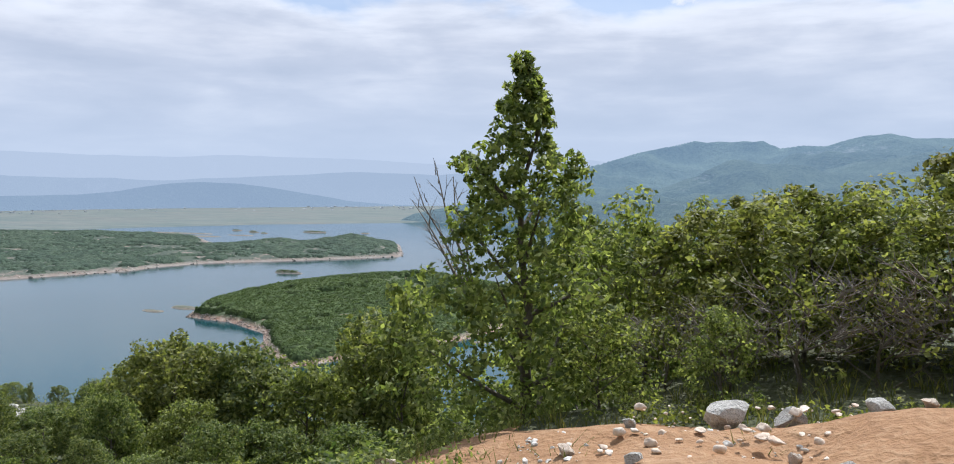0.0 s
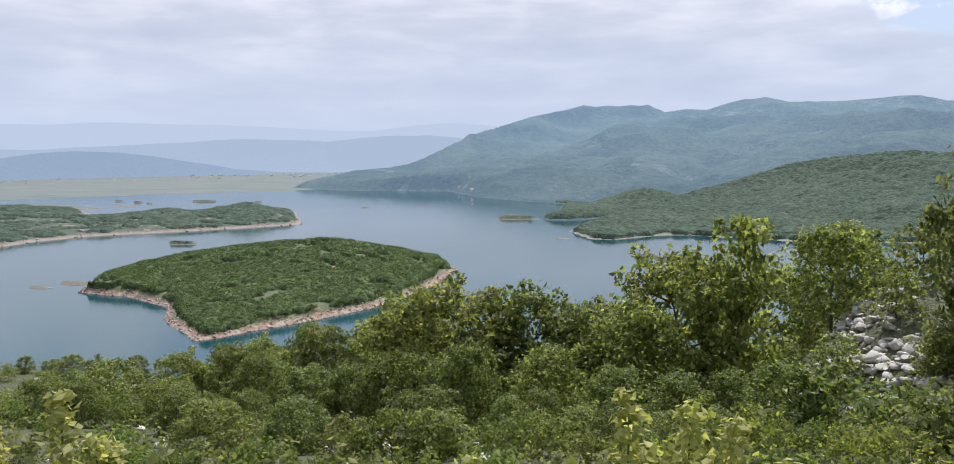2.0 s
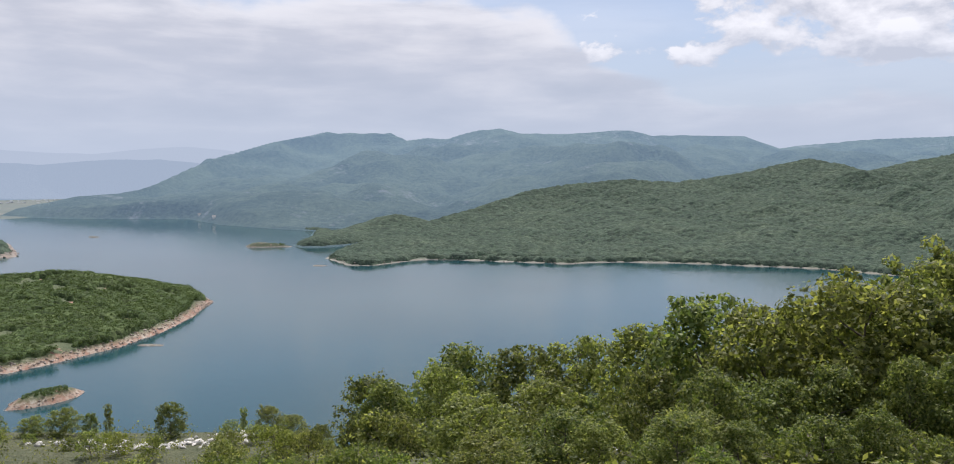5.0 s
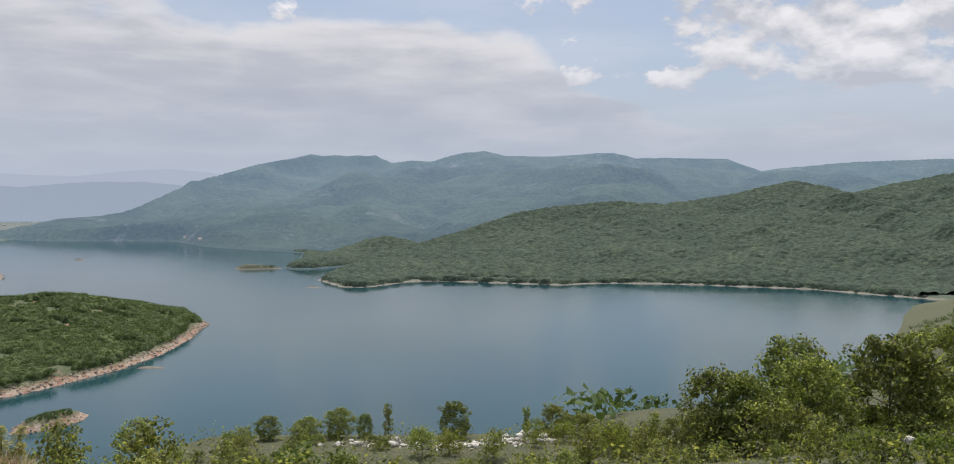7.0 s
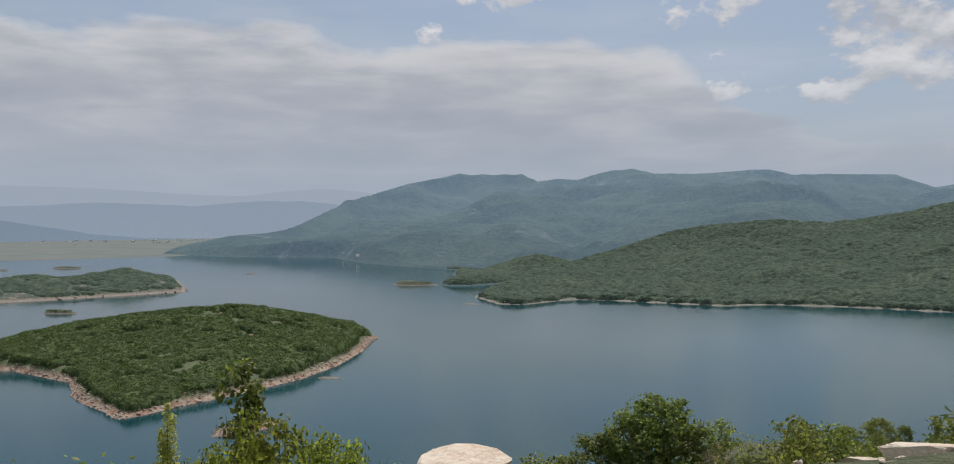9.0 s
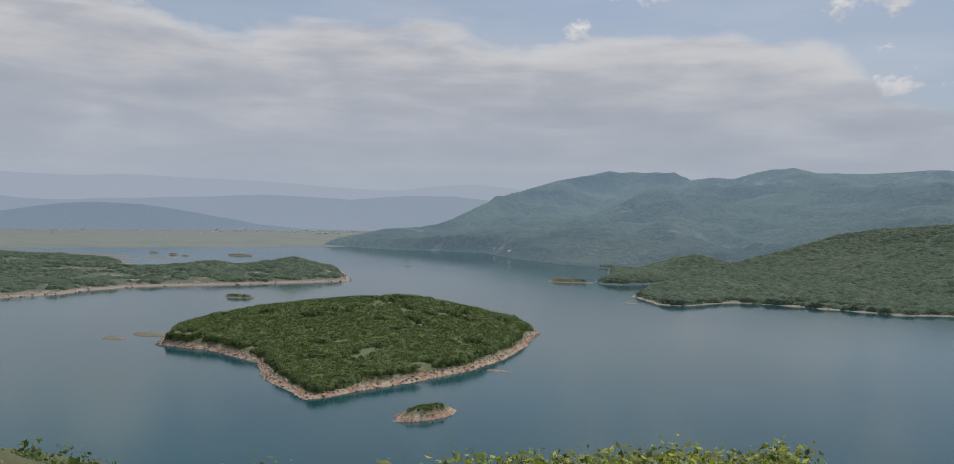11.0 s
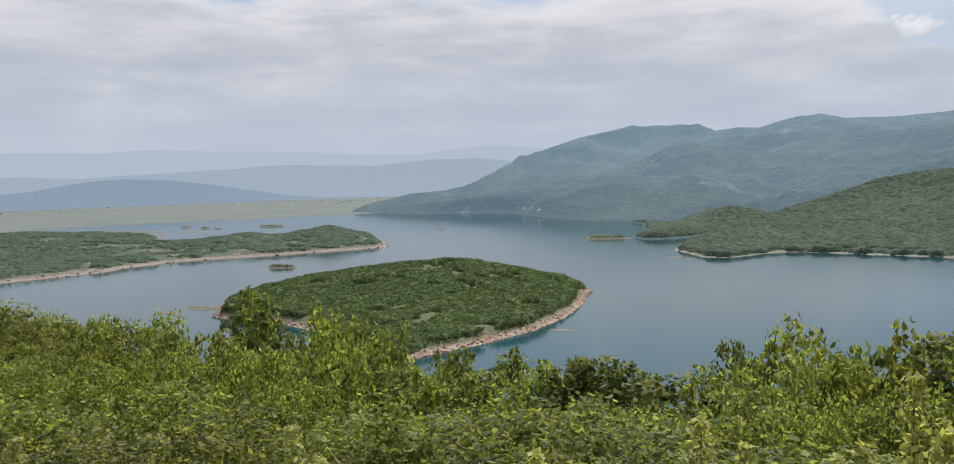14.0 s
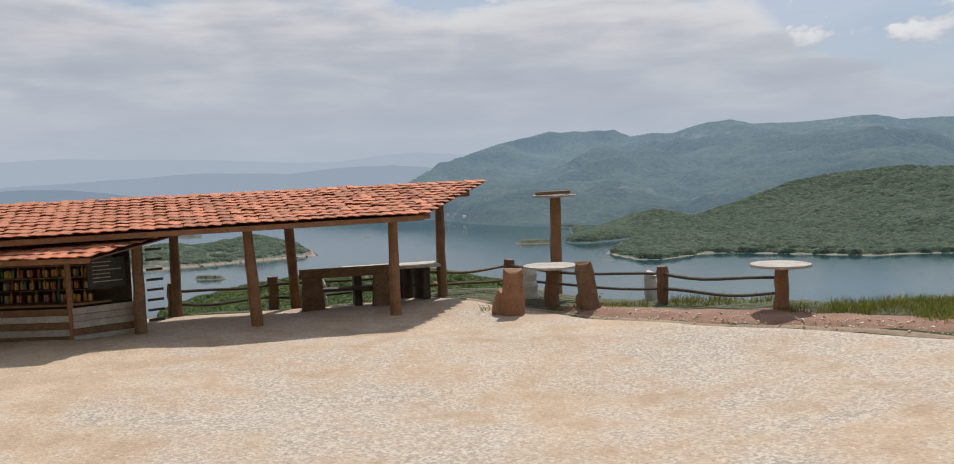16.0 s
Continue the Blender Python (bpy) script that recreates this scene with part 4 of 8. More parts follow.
# ---- forest cover of the far land ----
def cover(poly, crest, kw, step, low, seed, clear=0.42, box=None):
    """Places for trees on a land form: a jittered grid, above the bare shore, with clearings."""
    rnd = np.random.default_rng(seed)
    P = np.array(poly)
    lo, hi = (P.min(0), P.max(0)) if box is None else (np.array(box[:2]), np.array(box[2:]))
    X, Y = np.meshgrid(np.arange(lo[0], hi[0], step), np.arange(lo[1], hi[1], step))
    X, Y = (X + (rnd.random(X.shape) - 0.5) * step * 1.1).ravel(), (Y + (rnd.random(Y.shape) - 0.5) * step * 1.1).ravel()
    Z = land_height(X, Y, poly, crest, **kw)
    keep = (Z > low + 2.5 * fbm(X, Y, 40, 3, seed)) & (fbm(X, Y, 60, 4, seed + 3) < clear * 0.5 + 0.12)
    return np.stack([X, Y, Z], 1)[keep]


def forest_sheet(name, label, poly, crest, kw, step, cell, tall, low, seed, mat, box=None, clear=0.30, stand=0.0, edge=4.0, gaps=1.0):
    """Closed tree cover as one bumpy sheet of rounded crowns over a land form."""
    P = np.array(poly)
    lo, hi = (P.min(0), P.max(0)) if box is None else (np.array(box[:2]), np.array(box[2:]))
    X, Y = np.meshgrid(np.arange(lo[0], hi[0], step), np.arange(lo[1], hi[1], step))
    Z = land_height(X, Y, poly, crest, **kw)
    top = np.zeros(X.shape)
    ci, cj = np.floor(X / cell), np.floor(Y / cell)
    for a in (-1, 0, 1):
        for b in (-1, 0, 1):
            u, v = ci + a, cj + b
            px, py = (u + _hash(u, v, seed)) * cell, (v + _hash(u, v, seed + 1)) * cell
            q = _hash(u, v, seed + 2)
            r = cell * (0.55 + 0.45 * q)
            top = np.maximum(top, tall * (0.5 + 0.6 * q) * np.clip(1 - ((X - px) ** 2 + (Y - py) ** 2) / r ** 2, 0, 1) ** 0.6)
    wood = (Z > low + edge * fbm(X, Y, 36, 4, seed)) & (fbm(X, Y, 60, 4, seed + 3) < clear) & (fbm(X, Y, 20, 4, seed + 9) < gaps)
    top = top * (1 + 0.10 * stand * fbm(X, Y, 14, 3, seed + 5)) + stand * np.clip(0.22 + fbm(X, Y, 48, 3, seed + 7), 0, 2)
    top = np.where(wood, top + 0.3, -1.5)
    return tagged(grid_mesh(name, X, Y, Z + top, mat, keep=wood, smoothed=False), label, "forest", kind="stuff")


forest_sheet("island_woods", "dense low oak scrub covering the island", ISLAND, ISLAND_CREST, island_kw, 2.2, 5.0, 2.2, 4.9, 201, M_WOODS, stand=9.0, edge=8.0, gaps=0.15)
p = cover(ISLAND, ISLAND_CREST, island_kw, 4.3, 4.6, 201)
p[:, 2] += 9.0 * np.clip(0.22 + fbm(p[:, 0], p[:, 1], 48, 3, 208), 0, 2)
p = p[fbm(p[:, 0], p[:, 1], 20, 4, 210) < 0.13]
v, f = leaf_cloud(p + [0, 0, 1.2], 1.5 + 1.5 * rng.random(len(p)) ** 1.5, len(p) * 70, 0.60, rng, squash=0.95, shell=0.8)
tagged(new("island_trees", tri_mesh("island_trees", v, f, M_CANOPY)), "round oaks standing out of the island scrub", "forest", kind="stuff")
p = cover(ISLET, [(-346, 532, 6.5), (-340, 545, 6)], islet_kw, 2.2, 4.6, 203, 0.8)
v, f = leaf_cloud(p + [0, 0, 0.6], 0.9 + 0.9 * rng.random(len(p)), len(p) * 90, 0.3, rng, squash=0.9, shell=0.5)
tagged(new("islet_shrubs", tri_mesh("islet_shrubs", v, f, M_CANOPY)), "small shrubs crowning the islet", "shrubs", kind="stuff")
forest_sheet("peninsula_woods", "patchy dark scrub on the low peninsula", PENINSULA, PEN_CREST, pen_kw, 4.5, 9.0, 4.5, 5.0, 205, M_WOODS_HAZED, (-2100, 800, -860, 1720), 0.14, edge=9.0, gaps=0.09)
forest_sheet("spit_woods", "scrub forest on the low spit at the foot of the mountain", MOUNT, MOUNT_CREST, mount_kw, 4.5, 9.5, 3.0, 2.6, 209, M_WOODS_HAZED, (-480, 1560, -40, 2060), 0.40)
forest_sheet("hill_woods", "unbroken scrub forest on the far hillside", HILL, HILL_CREST, hill_kw, 4.0, 9.5, 5.5, 2.4, 207, M_WOODS_HAZED, (-310, 1140, 1560, 2330), 0.40)
for (cx, cy), rx, ry, h in (ROCKS[0], ROCKS[8], ROCKS[4]):
    q = np.array([(cx + rx * 0.55 * rng.normal() * 0.7, cy + ry * 0.3 * rng.normal(), h * 0.62) for _ in range(26)])
    v, f = leaf_cloud(q, 1.2 + 1.5 * rng.random(26), 26 * 60, 0.6, rng, squash=0.8, shell=0.6)
    tagged(new("islet_shrubs", tri_mesh("islet_shrubs", v, f, M_CANOPY)), "few low shrubs on a rock islet", "shrubs", kind="stuff")

# the wood on the lower slope, in loose leafy crowns
rnd = np.random.default_rng(211)
X, Y = np.meshgrid(np.arange(-330, 520, 6.2), np.arange(66, 860, 6.2))
X, Y = (X + (rnd.random(X.shape) - 0.5) * 6).ravel(), (Y + (rnd.random(Y.shape) - 0.5) * 6).ravel()
Z = near_height(X, Y)
k = (Z > 3) & (fbm(X, Y, 50, 4, 213) < 0.16) & (Y > 70 + 0.06 * np.abs(X + 90)) & (Y > 0.35 * (X + 40) + 66)
C = np.stack([X, Y, Z + 1.7], 1)[k]
C = C[rnd.permutation(len(C))[:2800]]
v, f = leaf_cloud(C, 1.9 + 1.3 * rnd.random(len(C)), len(C) * 50, 0.56, rnd, squash=0.85, shell=0.45)
tagged(new("slope_woods", tri_mesh("slope_woods", v, f, M_CANOPY)), "leafy scrub wood on the lower hillside above the lake", "forest", kind="stuff")


# closer tree tops on the slope before the hedge
X, Y = np.meshgrid(np.arange(-176, -133, 2.4), np.arange(30, 72, 2.4))
X, Y = (X + (rnd.random(X.shape) - 0.5) * 2.2).ravel(), (Y + (rnd.random(Y.shape) - 0.5) * 2.2).ravel()
G0 = near_height(X, Y)
T = 129.4 - (Y - 40) * 0.31 + (X + 156) * 0.19 - 0.3 + 2.2 * fbm(X, Y, 8, 3, 219)
k = (T > G0) & (T < G0 + 15) & (((X + 152) / 24) ** 2 + ((Y - 51) / 22) ** 2 < 1 + 0.7 * fbm(X, Y, 12, 3, 221))
C = np.stack([X, Y, np.clip(T, G0 + 0.6, None)], 1)[k]
v, f = leaf_cloud(C, 1.2 + 0.8 * rnd.random(len(C)), len(C) * 110, 0.19, rnd, squash=0.9, shell=0.4)
tagged(new("slope_treetops", tri_mesh("slope_treetops", v, f, M_LEAF)), "dense green tree tops on the slope below the hedge", "trees", kind="stuff")


X, Y = np.meshgrid(np.arange(-216, -170, 2.6), np.arange(17, 84, 2.6))
X, Y = (X + (rnd.random(X.shape) - 0.5) * 2.4).ravel(), (Y + (rnd.random(Y.shape) - 0.5) * 2.4).ravel()
k = Y - road_y(X) - np.interp(X, EDGE_X, EDGE_S) > 8
C = np.stack([X, Y, near_height(X, Y) + 0.35], 1)[k]
v, f = leaf_cloud(C, 1.1 + 0.8 * rnd.random(len(C)), len(C) * 70, 0.19, rnd, squash=0.8, shell=0.4)
tagged(new("slope_thicket", tri_mesh("slope_thicket", v, f, M_LEAF)), "low green thicket on the slope below the viewpoint", "scrub", kind="stuff")


# thorny scrub between the larger plants on the upper slope
X, Y = np.meshgrid(np.arange(-262, 10, 2.1), np.arange(8, 72, 2.1))
X, Y = (X + (rnd.random(X.shape) - 0.5) * 1.9).ravel(), (Y + (rnd.random(Y.shape) - 0.5) * 1.9).ravel()
sd = Y - road_y(X) - np.interp(X, EDGE_X, EDGE_S)
k = (sd > np.where((X > -120) & (X < -80), 7.0, 2.6)) & (fbm(X, Y, 9, 4, 217) < np.where(sd < 22, 0.36, 0.22)) & ~((X > -41) & (X < -30) & (Y > 36) & (Y < 50))
C = np.stack([X, Y, near_height(X, Y) + 0.25], 1)[k]
v, f = leaf_cloud(C, 0.5 + 0.75 * rnd.random(len(C)), len(C) * 44, 0.085, rnd, squash=0.7, shell=0.35)
tagged(new("slope_scrub", tri_mesh("slope_scrub", v, f, M_LEAF)), "low thorny green scrub covering the upper slope", "scrub", kind="stuff")


# ---- stones ----
def make_rock(seed, mat, flat=0.75, sub=3):
    bm = bmesh.new()
    bmesh.ops.create_icosphere(bm, subdivisions=sub, radius=1.0)
    rnd = np.random.default_rng(seed)
    cuts = [(lambda d: d / np.linalg.norm(d))(rnd.normal(size=3)) for _ in range(18)]
    lim = 0.36 + 0.30 * rnd.random(18)
    for w in bm.verts:
        c = np.array(w.co)
        for d, q in zip(cuts, lim):
            h = c @ d
            if h > q:
                c = c - d * (h - q)
        n = noise.noise(Vector(c * 2.3) + Vector((seed, 0, 0))) * 0.07 + noise.noise(Vector(c * 6) + Vector((0, seed, 0))) * 0.04
        c = c * (1 + n)
        c[2] = c[2] * flat
        w.co = c
    me = bpy.data.meshes.new("boulder")
    bm.to_mesh(me)
    bm.free()
    me.materials.append(mat)
    return me


ROCK_MESH = [make_rock(400 + i, M_ROCK) for i in range(6)]
WARM_MESH = [make_rock(420 + i, M_ROCK_WARM, 0.7) for i in range(4)]


def boulder(x, y, r, label, group, warm=False, z=None, sink=0.3, stretch=(1, 1, 1), turn=None):
    me = (WARM_MESH if warm else ROCK_MESH)[int(rng.integers(4 if warm else 6))]
    ob = new("boulder", me)
    z = float(near_height(np.array(x, float), np.array(y, float))) if z is None else z
    turn = rng.random() * 360 if turn is None else turn
    ob.matrix_world = pose(x, y, z + r * (0.6 - sink) * stretch[2], rng.normal() * 8, rng.normal() * 8, turn) @ Matrix.Diagonal((r * stretch[0], r * stretch[1], r * stretch[2], 1))
    return tagged(ob, label, "boulder", group)


def rubble(name, label, items, mats=0):
    """Many stones too small or too many to tell apart, joined: x, y, radius."""
    vs, fs, n = [], [], 0
    for x, y, r in items:
        me = RUBBLE_MESH[int(rng.integers(len(RUBBLE_MESH)))]
        a, t = rng.random() * 6.28, rng.normal() * 0.3
        c, q = math.cos(a), math.sin(a)
        v = me[0] * np.array([1.2, 0.9, 0.8]) * r
        v = np.stack([v[:, 0] * c - v[:, 1] * q, v[:, 0] * q + v[:, 1] * c, v[:, 2] + t * v[:, 0] * 0.5], 1)
        z = float(near_height(np.array(x, float), np.array(y, float)))
        vs.append(v + [x, y, z + 0.2 * r])
        fs.append(me[1] + n)
        n += len(v)
    return tagged(new(name, tri_mesh(name, np.concatenate(vs), np.concatenate(fs), (M_ROCK, M_ROCK_WARM)[mats])), label, "rocks", kind="stuff")


def plain_rock(seed):
    me = make_rock(seed, M_ROCK, 0.8, 2)
    v = np.array([x.co[:] for x in me.vertices])
    f = np.array([list(p.vertices) for p in me.polygons])
    bpy.data.meshes.remove(me)
    return v, f


RUBBLE_MESH = [plain_rock(440 + i) for i in range(6)]
out = []
for i in range(240):
    u = rng.random()
    out.append((-38.6 + 7.5 * u + rng.normal() * 1.2, 38.5 + 9 * u + rng.normal() * 2.4, 0.2 + 0.55 * rng.random() ** 2))
for i in range(230):
    u = rng.random()
    out.append((-36.0 + 4.2 * u + rng.normal() * 0.9, 43 - 11 * u + rng.normal() * 1.2, 0.16 + 0.42 * rng.random() ** 2))
rubble("limestone_outcrop", "broken white limestone outcrop on the wooded slope", out)
rubble("limestone_ledge", "white limestone ledge among scrub on the lower slope", [(-81.5 - 13.5 * u + 0.5 * a, 53.6 + 1.4 * math.sin(u * 9) + 1.1 * b, 0.16 + 0.4 * min(abs(c), 1.0) ** 2) for u, a, b, c in np.random.default_rng(441).normal([0.5, 0, 0, 0], [0.3, 1, 1, 0.6], (170, 4)) if 0 < u < 1.15])
rubble("limestone_blocks", "grey limestone blocks under the hillside trees", [(-60 + rng.normal() * 4.5, 42.5 + rng.normal() * 2.5, 0.2 + 0.5 * rng.random() ** 2) for i in range(60)])
rubble("slope_stones", "scattered grey stones on the upper slope", [(-78 + 54 * rng.random(), 8 + 18 * rng.random(), 0.1 + 0.35 * rng.random() ** 2) for i in range(120)])


def shore_rocks(poly, crest, kw, count, r0, r1, label, seed, reach=7.0, box=None):
    """Broken rock along a waterline."""
    rnd = np.random.default_rng(seed)
    P = np.array(poly, float)
    Q = np.roll(P, -1, 0)
    length = np.linalg.norm(Q - P, axis=1)
    k = rnd.choice(len(P), count * 3, p=length / length.sum())
    c = P[k] + (Q - P)[k] * rnd.random((count * 3, 1)) + rnd.normal(size=(count * 3, 2)) * reach
    if box is not None:
        c = c[(c[:, 0] > box[0]) & (c[:, 1] > box[1]) & (c[:, 0] < box[2]) & (c[:, 1] < box[3])]
    z = land_height(c[:, 0], c[:, 1], poly, crest, **kw)
    ok = (z > -0.8) & (z < 5.0)
    c, z = c[ok][:count], z[ok][:count]
    vs, fs, n = [], [], 0
    for (x, y), h in zip(c, z):
        v, f = RUBBLE_LOW[int(rnd.integers(5))]
        r, a = r0 + (r1 - r0) * rnd.random() ** 2.5, rnd.random() * 6.28
        w = v * np.array([1.3, 0.9, 0.7]) * r
        w = np.stack([w[:, 0] * math.cos(a) - w[:, 1] * math.sin(a), w[:, 0] * math.sin(a) + w[:, 1] * math.cos(a), w[:, 2]], 1)
        vs.append(w + [x, y, h + 0.15 * r])
        fs.append(f + n)
        n += len(v)
    tagged(new("shore_rocks", tri_mesh("shore_rocks", np.concatenate(vs), np.concatenate(fs), M_SHOREROCK)), label, "rocks", kind="stuff")


def low_rock(seed):
    me = make_rock(seed, M_ROCK, 0.8, 1)
    v = np.array([x.co[:] for x in me.vertices])
    f = np.array([list(p.vertices) for p in me.polygons])
    bpy.data.meshes.remove(me)
    return v * 1.3, f


RUBBLE_LOW = [low_rock(460 + i) for i in range(5)]
shore_rocks(ISLAND, ISLAND_CREST, island_kw, 2600, 0.35, 1.9, "broken reddish and grey rock along the island shore", 471)
shore_rocks(ISLET, [(-346, 532, 6.5), (-340, 545, 6)], islet_kw, 160, 0.3, 1.2, "broken rock round the islet", 473, 2.5)
shore_rocks(PENINSULA, PEN_CREST, pen_kw, 500, 1.0, 4.0, "broken pale rock along the peninsula shore", 475, 12, (-2000, 850, -840, 1750))
shore_rocks(HILL, HILL_CREST, hill_kw, 500, 0.8, 3.0, "broken pale rock along the far shore", 477, 9, (-330, 900, 700, 1500))

# ---- the first bend: tall tree, thicket and a heap of red soil ----
TALL = make_tree("tree", "tall cone-shaped deciduous tree at the road edge with dead side branches", "tree", 5.4, 2.25, 17500, 0.052, M_LEAF, 171, 520, "cone", 0.10, 0.105, 0.08, shell=0.2)
TALL.matrix_world = spot(TALL, -22.25, 12.9, 1.0, 40, z=149.6)
THICK = [make_tree("tree", "dense thicket tree with bare twiggy lower stems", "tree", 3.6, 1.25, 6000, 0.055, m, 180 + i, 50, "round", 0.05, 0.22, 0.3, bare=16, shell=0.3, thick=0.009) for i, m in enumerate((M_LEAF_OLIVE, M_LEAF, M_LEAF_OLIVE))]
PATTERNS += THICK
for x, y, top in ((-21.2, 15.4, 153.2), (-20.0, 15.0, 153.1), (-18.9, 14.6, 153.3), (-17.9, 15.2, 153.2), (-16.8, 14.6, 153.6), (-15.6, 15.0, 153.8), (-19.6, 17.4, 153.3), (-18.2, 18.0, 153.4), (-16.6, 17.6, 153.9), (-14.8, 17.5, 154.2), (-20.6, 18.6, 152.9), (-13.5, 15.2, 154.0), (-22.6, 16.6, 152.4)):
    plant_top(THICK, x, y, top, 0.6, 0.95 + 0.2 * rng.random())
TWIGS = make_tree("dry_shrub", "bare grey twiggy shrub under the thicket", "shrub", 1.5, 0.75, 420, 0.035, M_LEAF_OLIVE, 188, 14, "bush", 0.03, 0.25, 0.1, bare=34, thick=0.008)
PATTERNS.append(TWIGS)
for x, y, s in ((-19.6, 13.0, 0.9), (-18.8, 12.9, 1.1), (-18.0, 13.1, 1.0), (-17.2, 13.0, 1.2), (-16.4, 13.2, 1.0), (-15.4, 13.0, 1.1), (-14.4, 13.2, 1.0), (-20.4, 13.1, 0.8)):
    plant([TWIGS], x, y, s)
for x, y, s in ((-19.2, 14.6, 0.55), (-17.9, 14.2, 0.6), (-16.6, 14.4, 0.65), (-15.3, 14.2, 0.65), (-14.0, 14.2, 0.6), (-12.8, 13.8, 0.6)):
    plant(BUSH_G, x, y, s)
for x, y, s in ((-21.0, 12.2, 0.42), (-19.6, 12.4, 0.38), (-23.6, 12.2, 0.5), (-24.6, 14, 0.6)):
    plant(BUSH_G, x, y, s)


def dead_limb(start, tips, seed):
    """A bare dead bough, forked and forked again into twigs."""
    rnd = np.random.default_rng(seed)
    ob = thing("dead_bough", "bare grey dead bough standing out beside the tall tree", "dead branch", pose(*start))
    for k, tip in enumerate(tips):
        d = np.array(tip, float) - np.array(start)
        pts = [d * u + rnd.normal(size=3) * 0.03 * u for u in np.linspace(0, 1, 6)]
        pieces = [tube(pts, np.linspace(0.028, 0.005, 6), 5)]
        for j in range(9):
            u = 0.3 + 0.65 * rnd.random()
            o, l = d * u, (0.22 + 0.3 * rnd.random()) * (1.15 - u)
            e = d / np.linalg.norm(d) + rnd.normal(size=3) * 0.55
            mid, end_ = o + e * l * 0.55, o + e * l * 1.1 + rnd.normal(size=3) * 0.04
            pieces.append(tube([o, mid, end_], [0.010, 0.006, 0.003], 4))
            pieces.append(tube([mid, mid + (e + rnd.normal(size=3) * 0.6) * l * 0.5], [0.005, 0.002], 3))
        v, f = join([(v_, np.concatenate([f_[:, :3], f_[:, [0, 2, 3]]])) for v_, f_ in pieces])
        br = new("bough_fork", tri_mesh("bough_fork", v, f, M_TWIG))
        br.parent = ob
    return ob


dead_limb((-23.0, 13.1, 151.6), ((-23.8, 13.2, 153.75), (-24.0, 13.1, 153.5), (-24.1, 13.2, 153.2), (-23.5, 13.3, 153.5), (-24.0, 13.3, 152.9)), 173)


def soil_height(x, y):
    """The heap of soil: how far inside its edge, and its height."""
    edge = smooth(0, 1.6, np.minimum.reduce([x + 22.5 + 0.25 * np.clip(y - 8, -9, 9), -8.5 - x, y - 5.2, 11.6 - y]) + 1.2 * fbm(x, y, 2.5, 4, 17))
    return edge, near_height(x, y) - 0.04 + smooth(-23.5, -19.8, x) * edge * (0.28 + 0.42 * smooth(-20, -15, x) * smooth(7, 10, y) + 0.6 * fbm(x, y, 1.1, 5, 19))


mx, my = np.meshgrid(np.arange(-26, -8, 0.18), np.arange(4.6, 12.2, 0.18))
edge, mz = soil_height(mx, my)
tagged(grid_mesh("soil_heap", mx, my, mz, M_SOIL, keep=edge > 0.02), "heap of orange-red soil and rubble at the road edge", "soil heap", kind="structure")
for x, y, r, w in ((-19.35, 10.9, 0.33, 0), (-18.7, 11.0, 0.25, 0), (-18.0, 10.9, 0.2, 0), (-17.6, 10.6, 0.12, 1), (-16.6, 10.4, 0.2, 1), (-20.6, 9.8, 0.13, 1), (-21.6, 9.3, 0.12, 1), (-19.8, 9.2, 0.11, 0), (-18.6, 9.6, 0.10, 1), (-20.2, 10.6, 0.12, 0), (-22.4, 9.6, 0.2, 1), (-18.2, 9.0, 0.12, 0), (-17.2, 9.6, 0.1, 1), (-21.2, 8.6, 0.14, 0)):
    boulder(x, y, r, "angular pale stone lying in red soil", "stones on the soil heap", w, z=float(soil_height(np.array(x), np.array(y))[1]), sink=0.2)
rubble("soil_stones", "small pale stones strewn over red soil", [(-20.4 + 10.4 * rng.random(), 7.8 + 3.4 * rng.random(), 0.02 + 0.10 * rng.random() ** 2.2) for i in range(460)], 1).location.z = 0.24

C = np.concatenate([np.stack([-20.5 + 10 * u, 11.2 + 0.9 * w, soil_height(-20.5 + 10 * u, 11.2 + 0.9 * w)[1] + 0.10], 1) for u, w in (np.random.default_rng(443).random((2, 170)),)])
v, f = leaf_cloud(C, 0.10 + 0.16 * rng.random(len(C)), len(C) * 34, 0.03, rng, squash=0.8, shell=0.2)
tagged(new("low_weeds", tri_mesh("low_weeds", v, f, M_LEAF_YEL)), "low bright weeds along the back of the soil heap", "weeds", kind="stuff")
rubble("rubble_heap", "white limestone rubble spilling from the soil heap", [(-21.2 + 3.6 * a, 8.8 + 1.8 * b, 0.015 + 0.06 * c ** 2.5) for a, b, c in np.random.default_rng(445).random((260, 3))], 0).location.z = 0.14

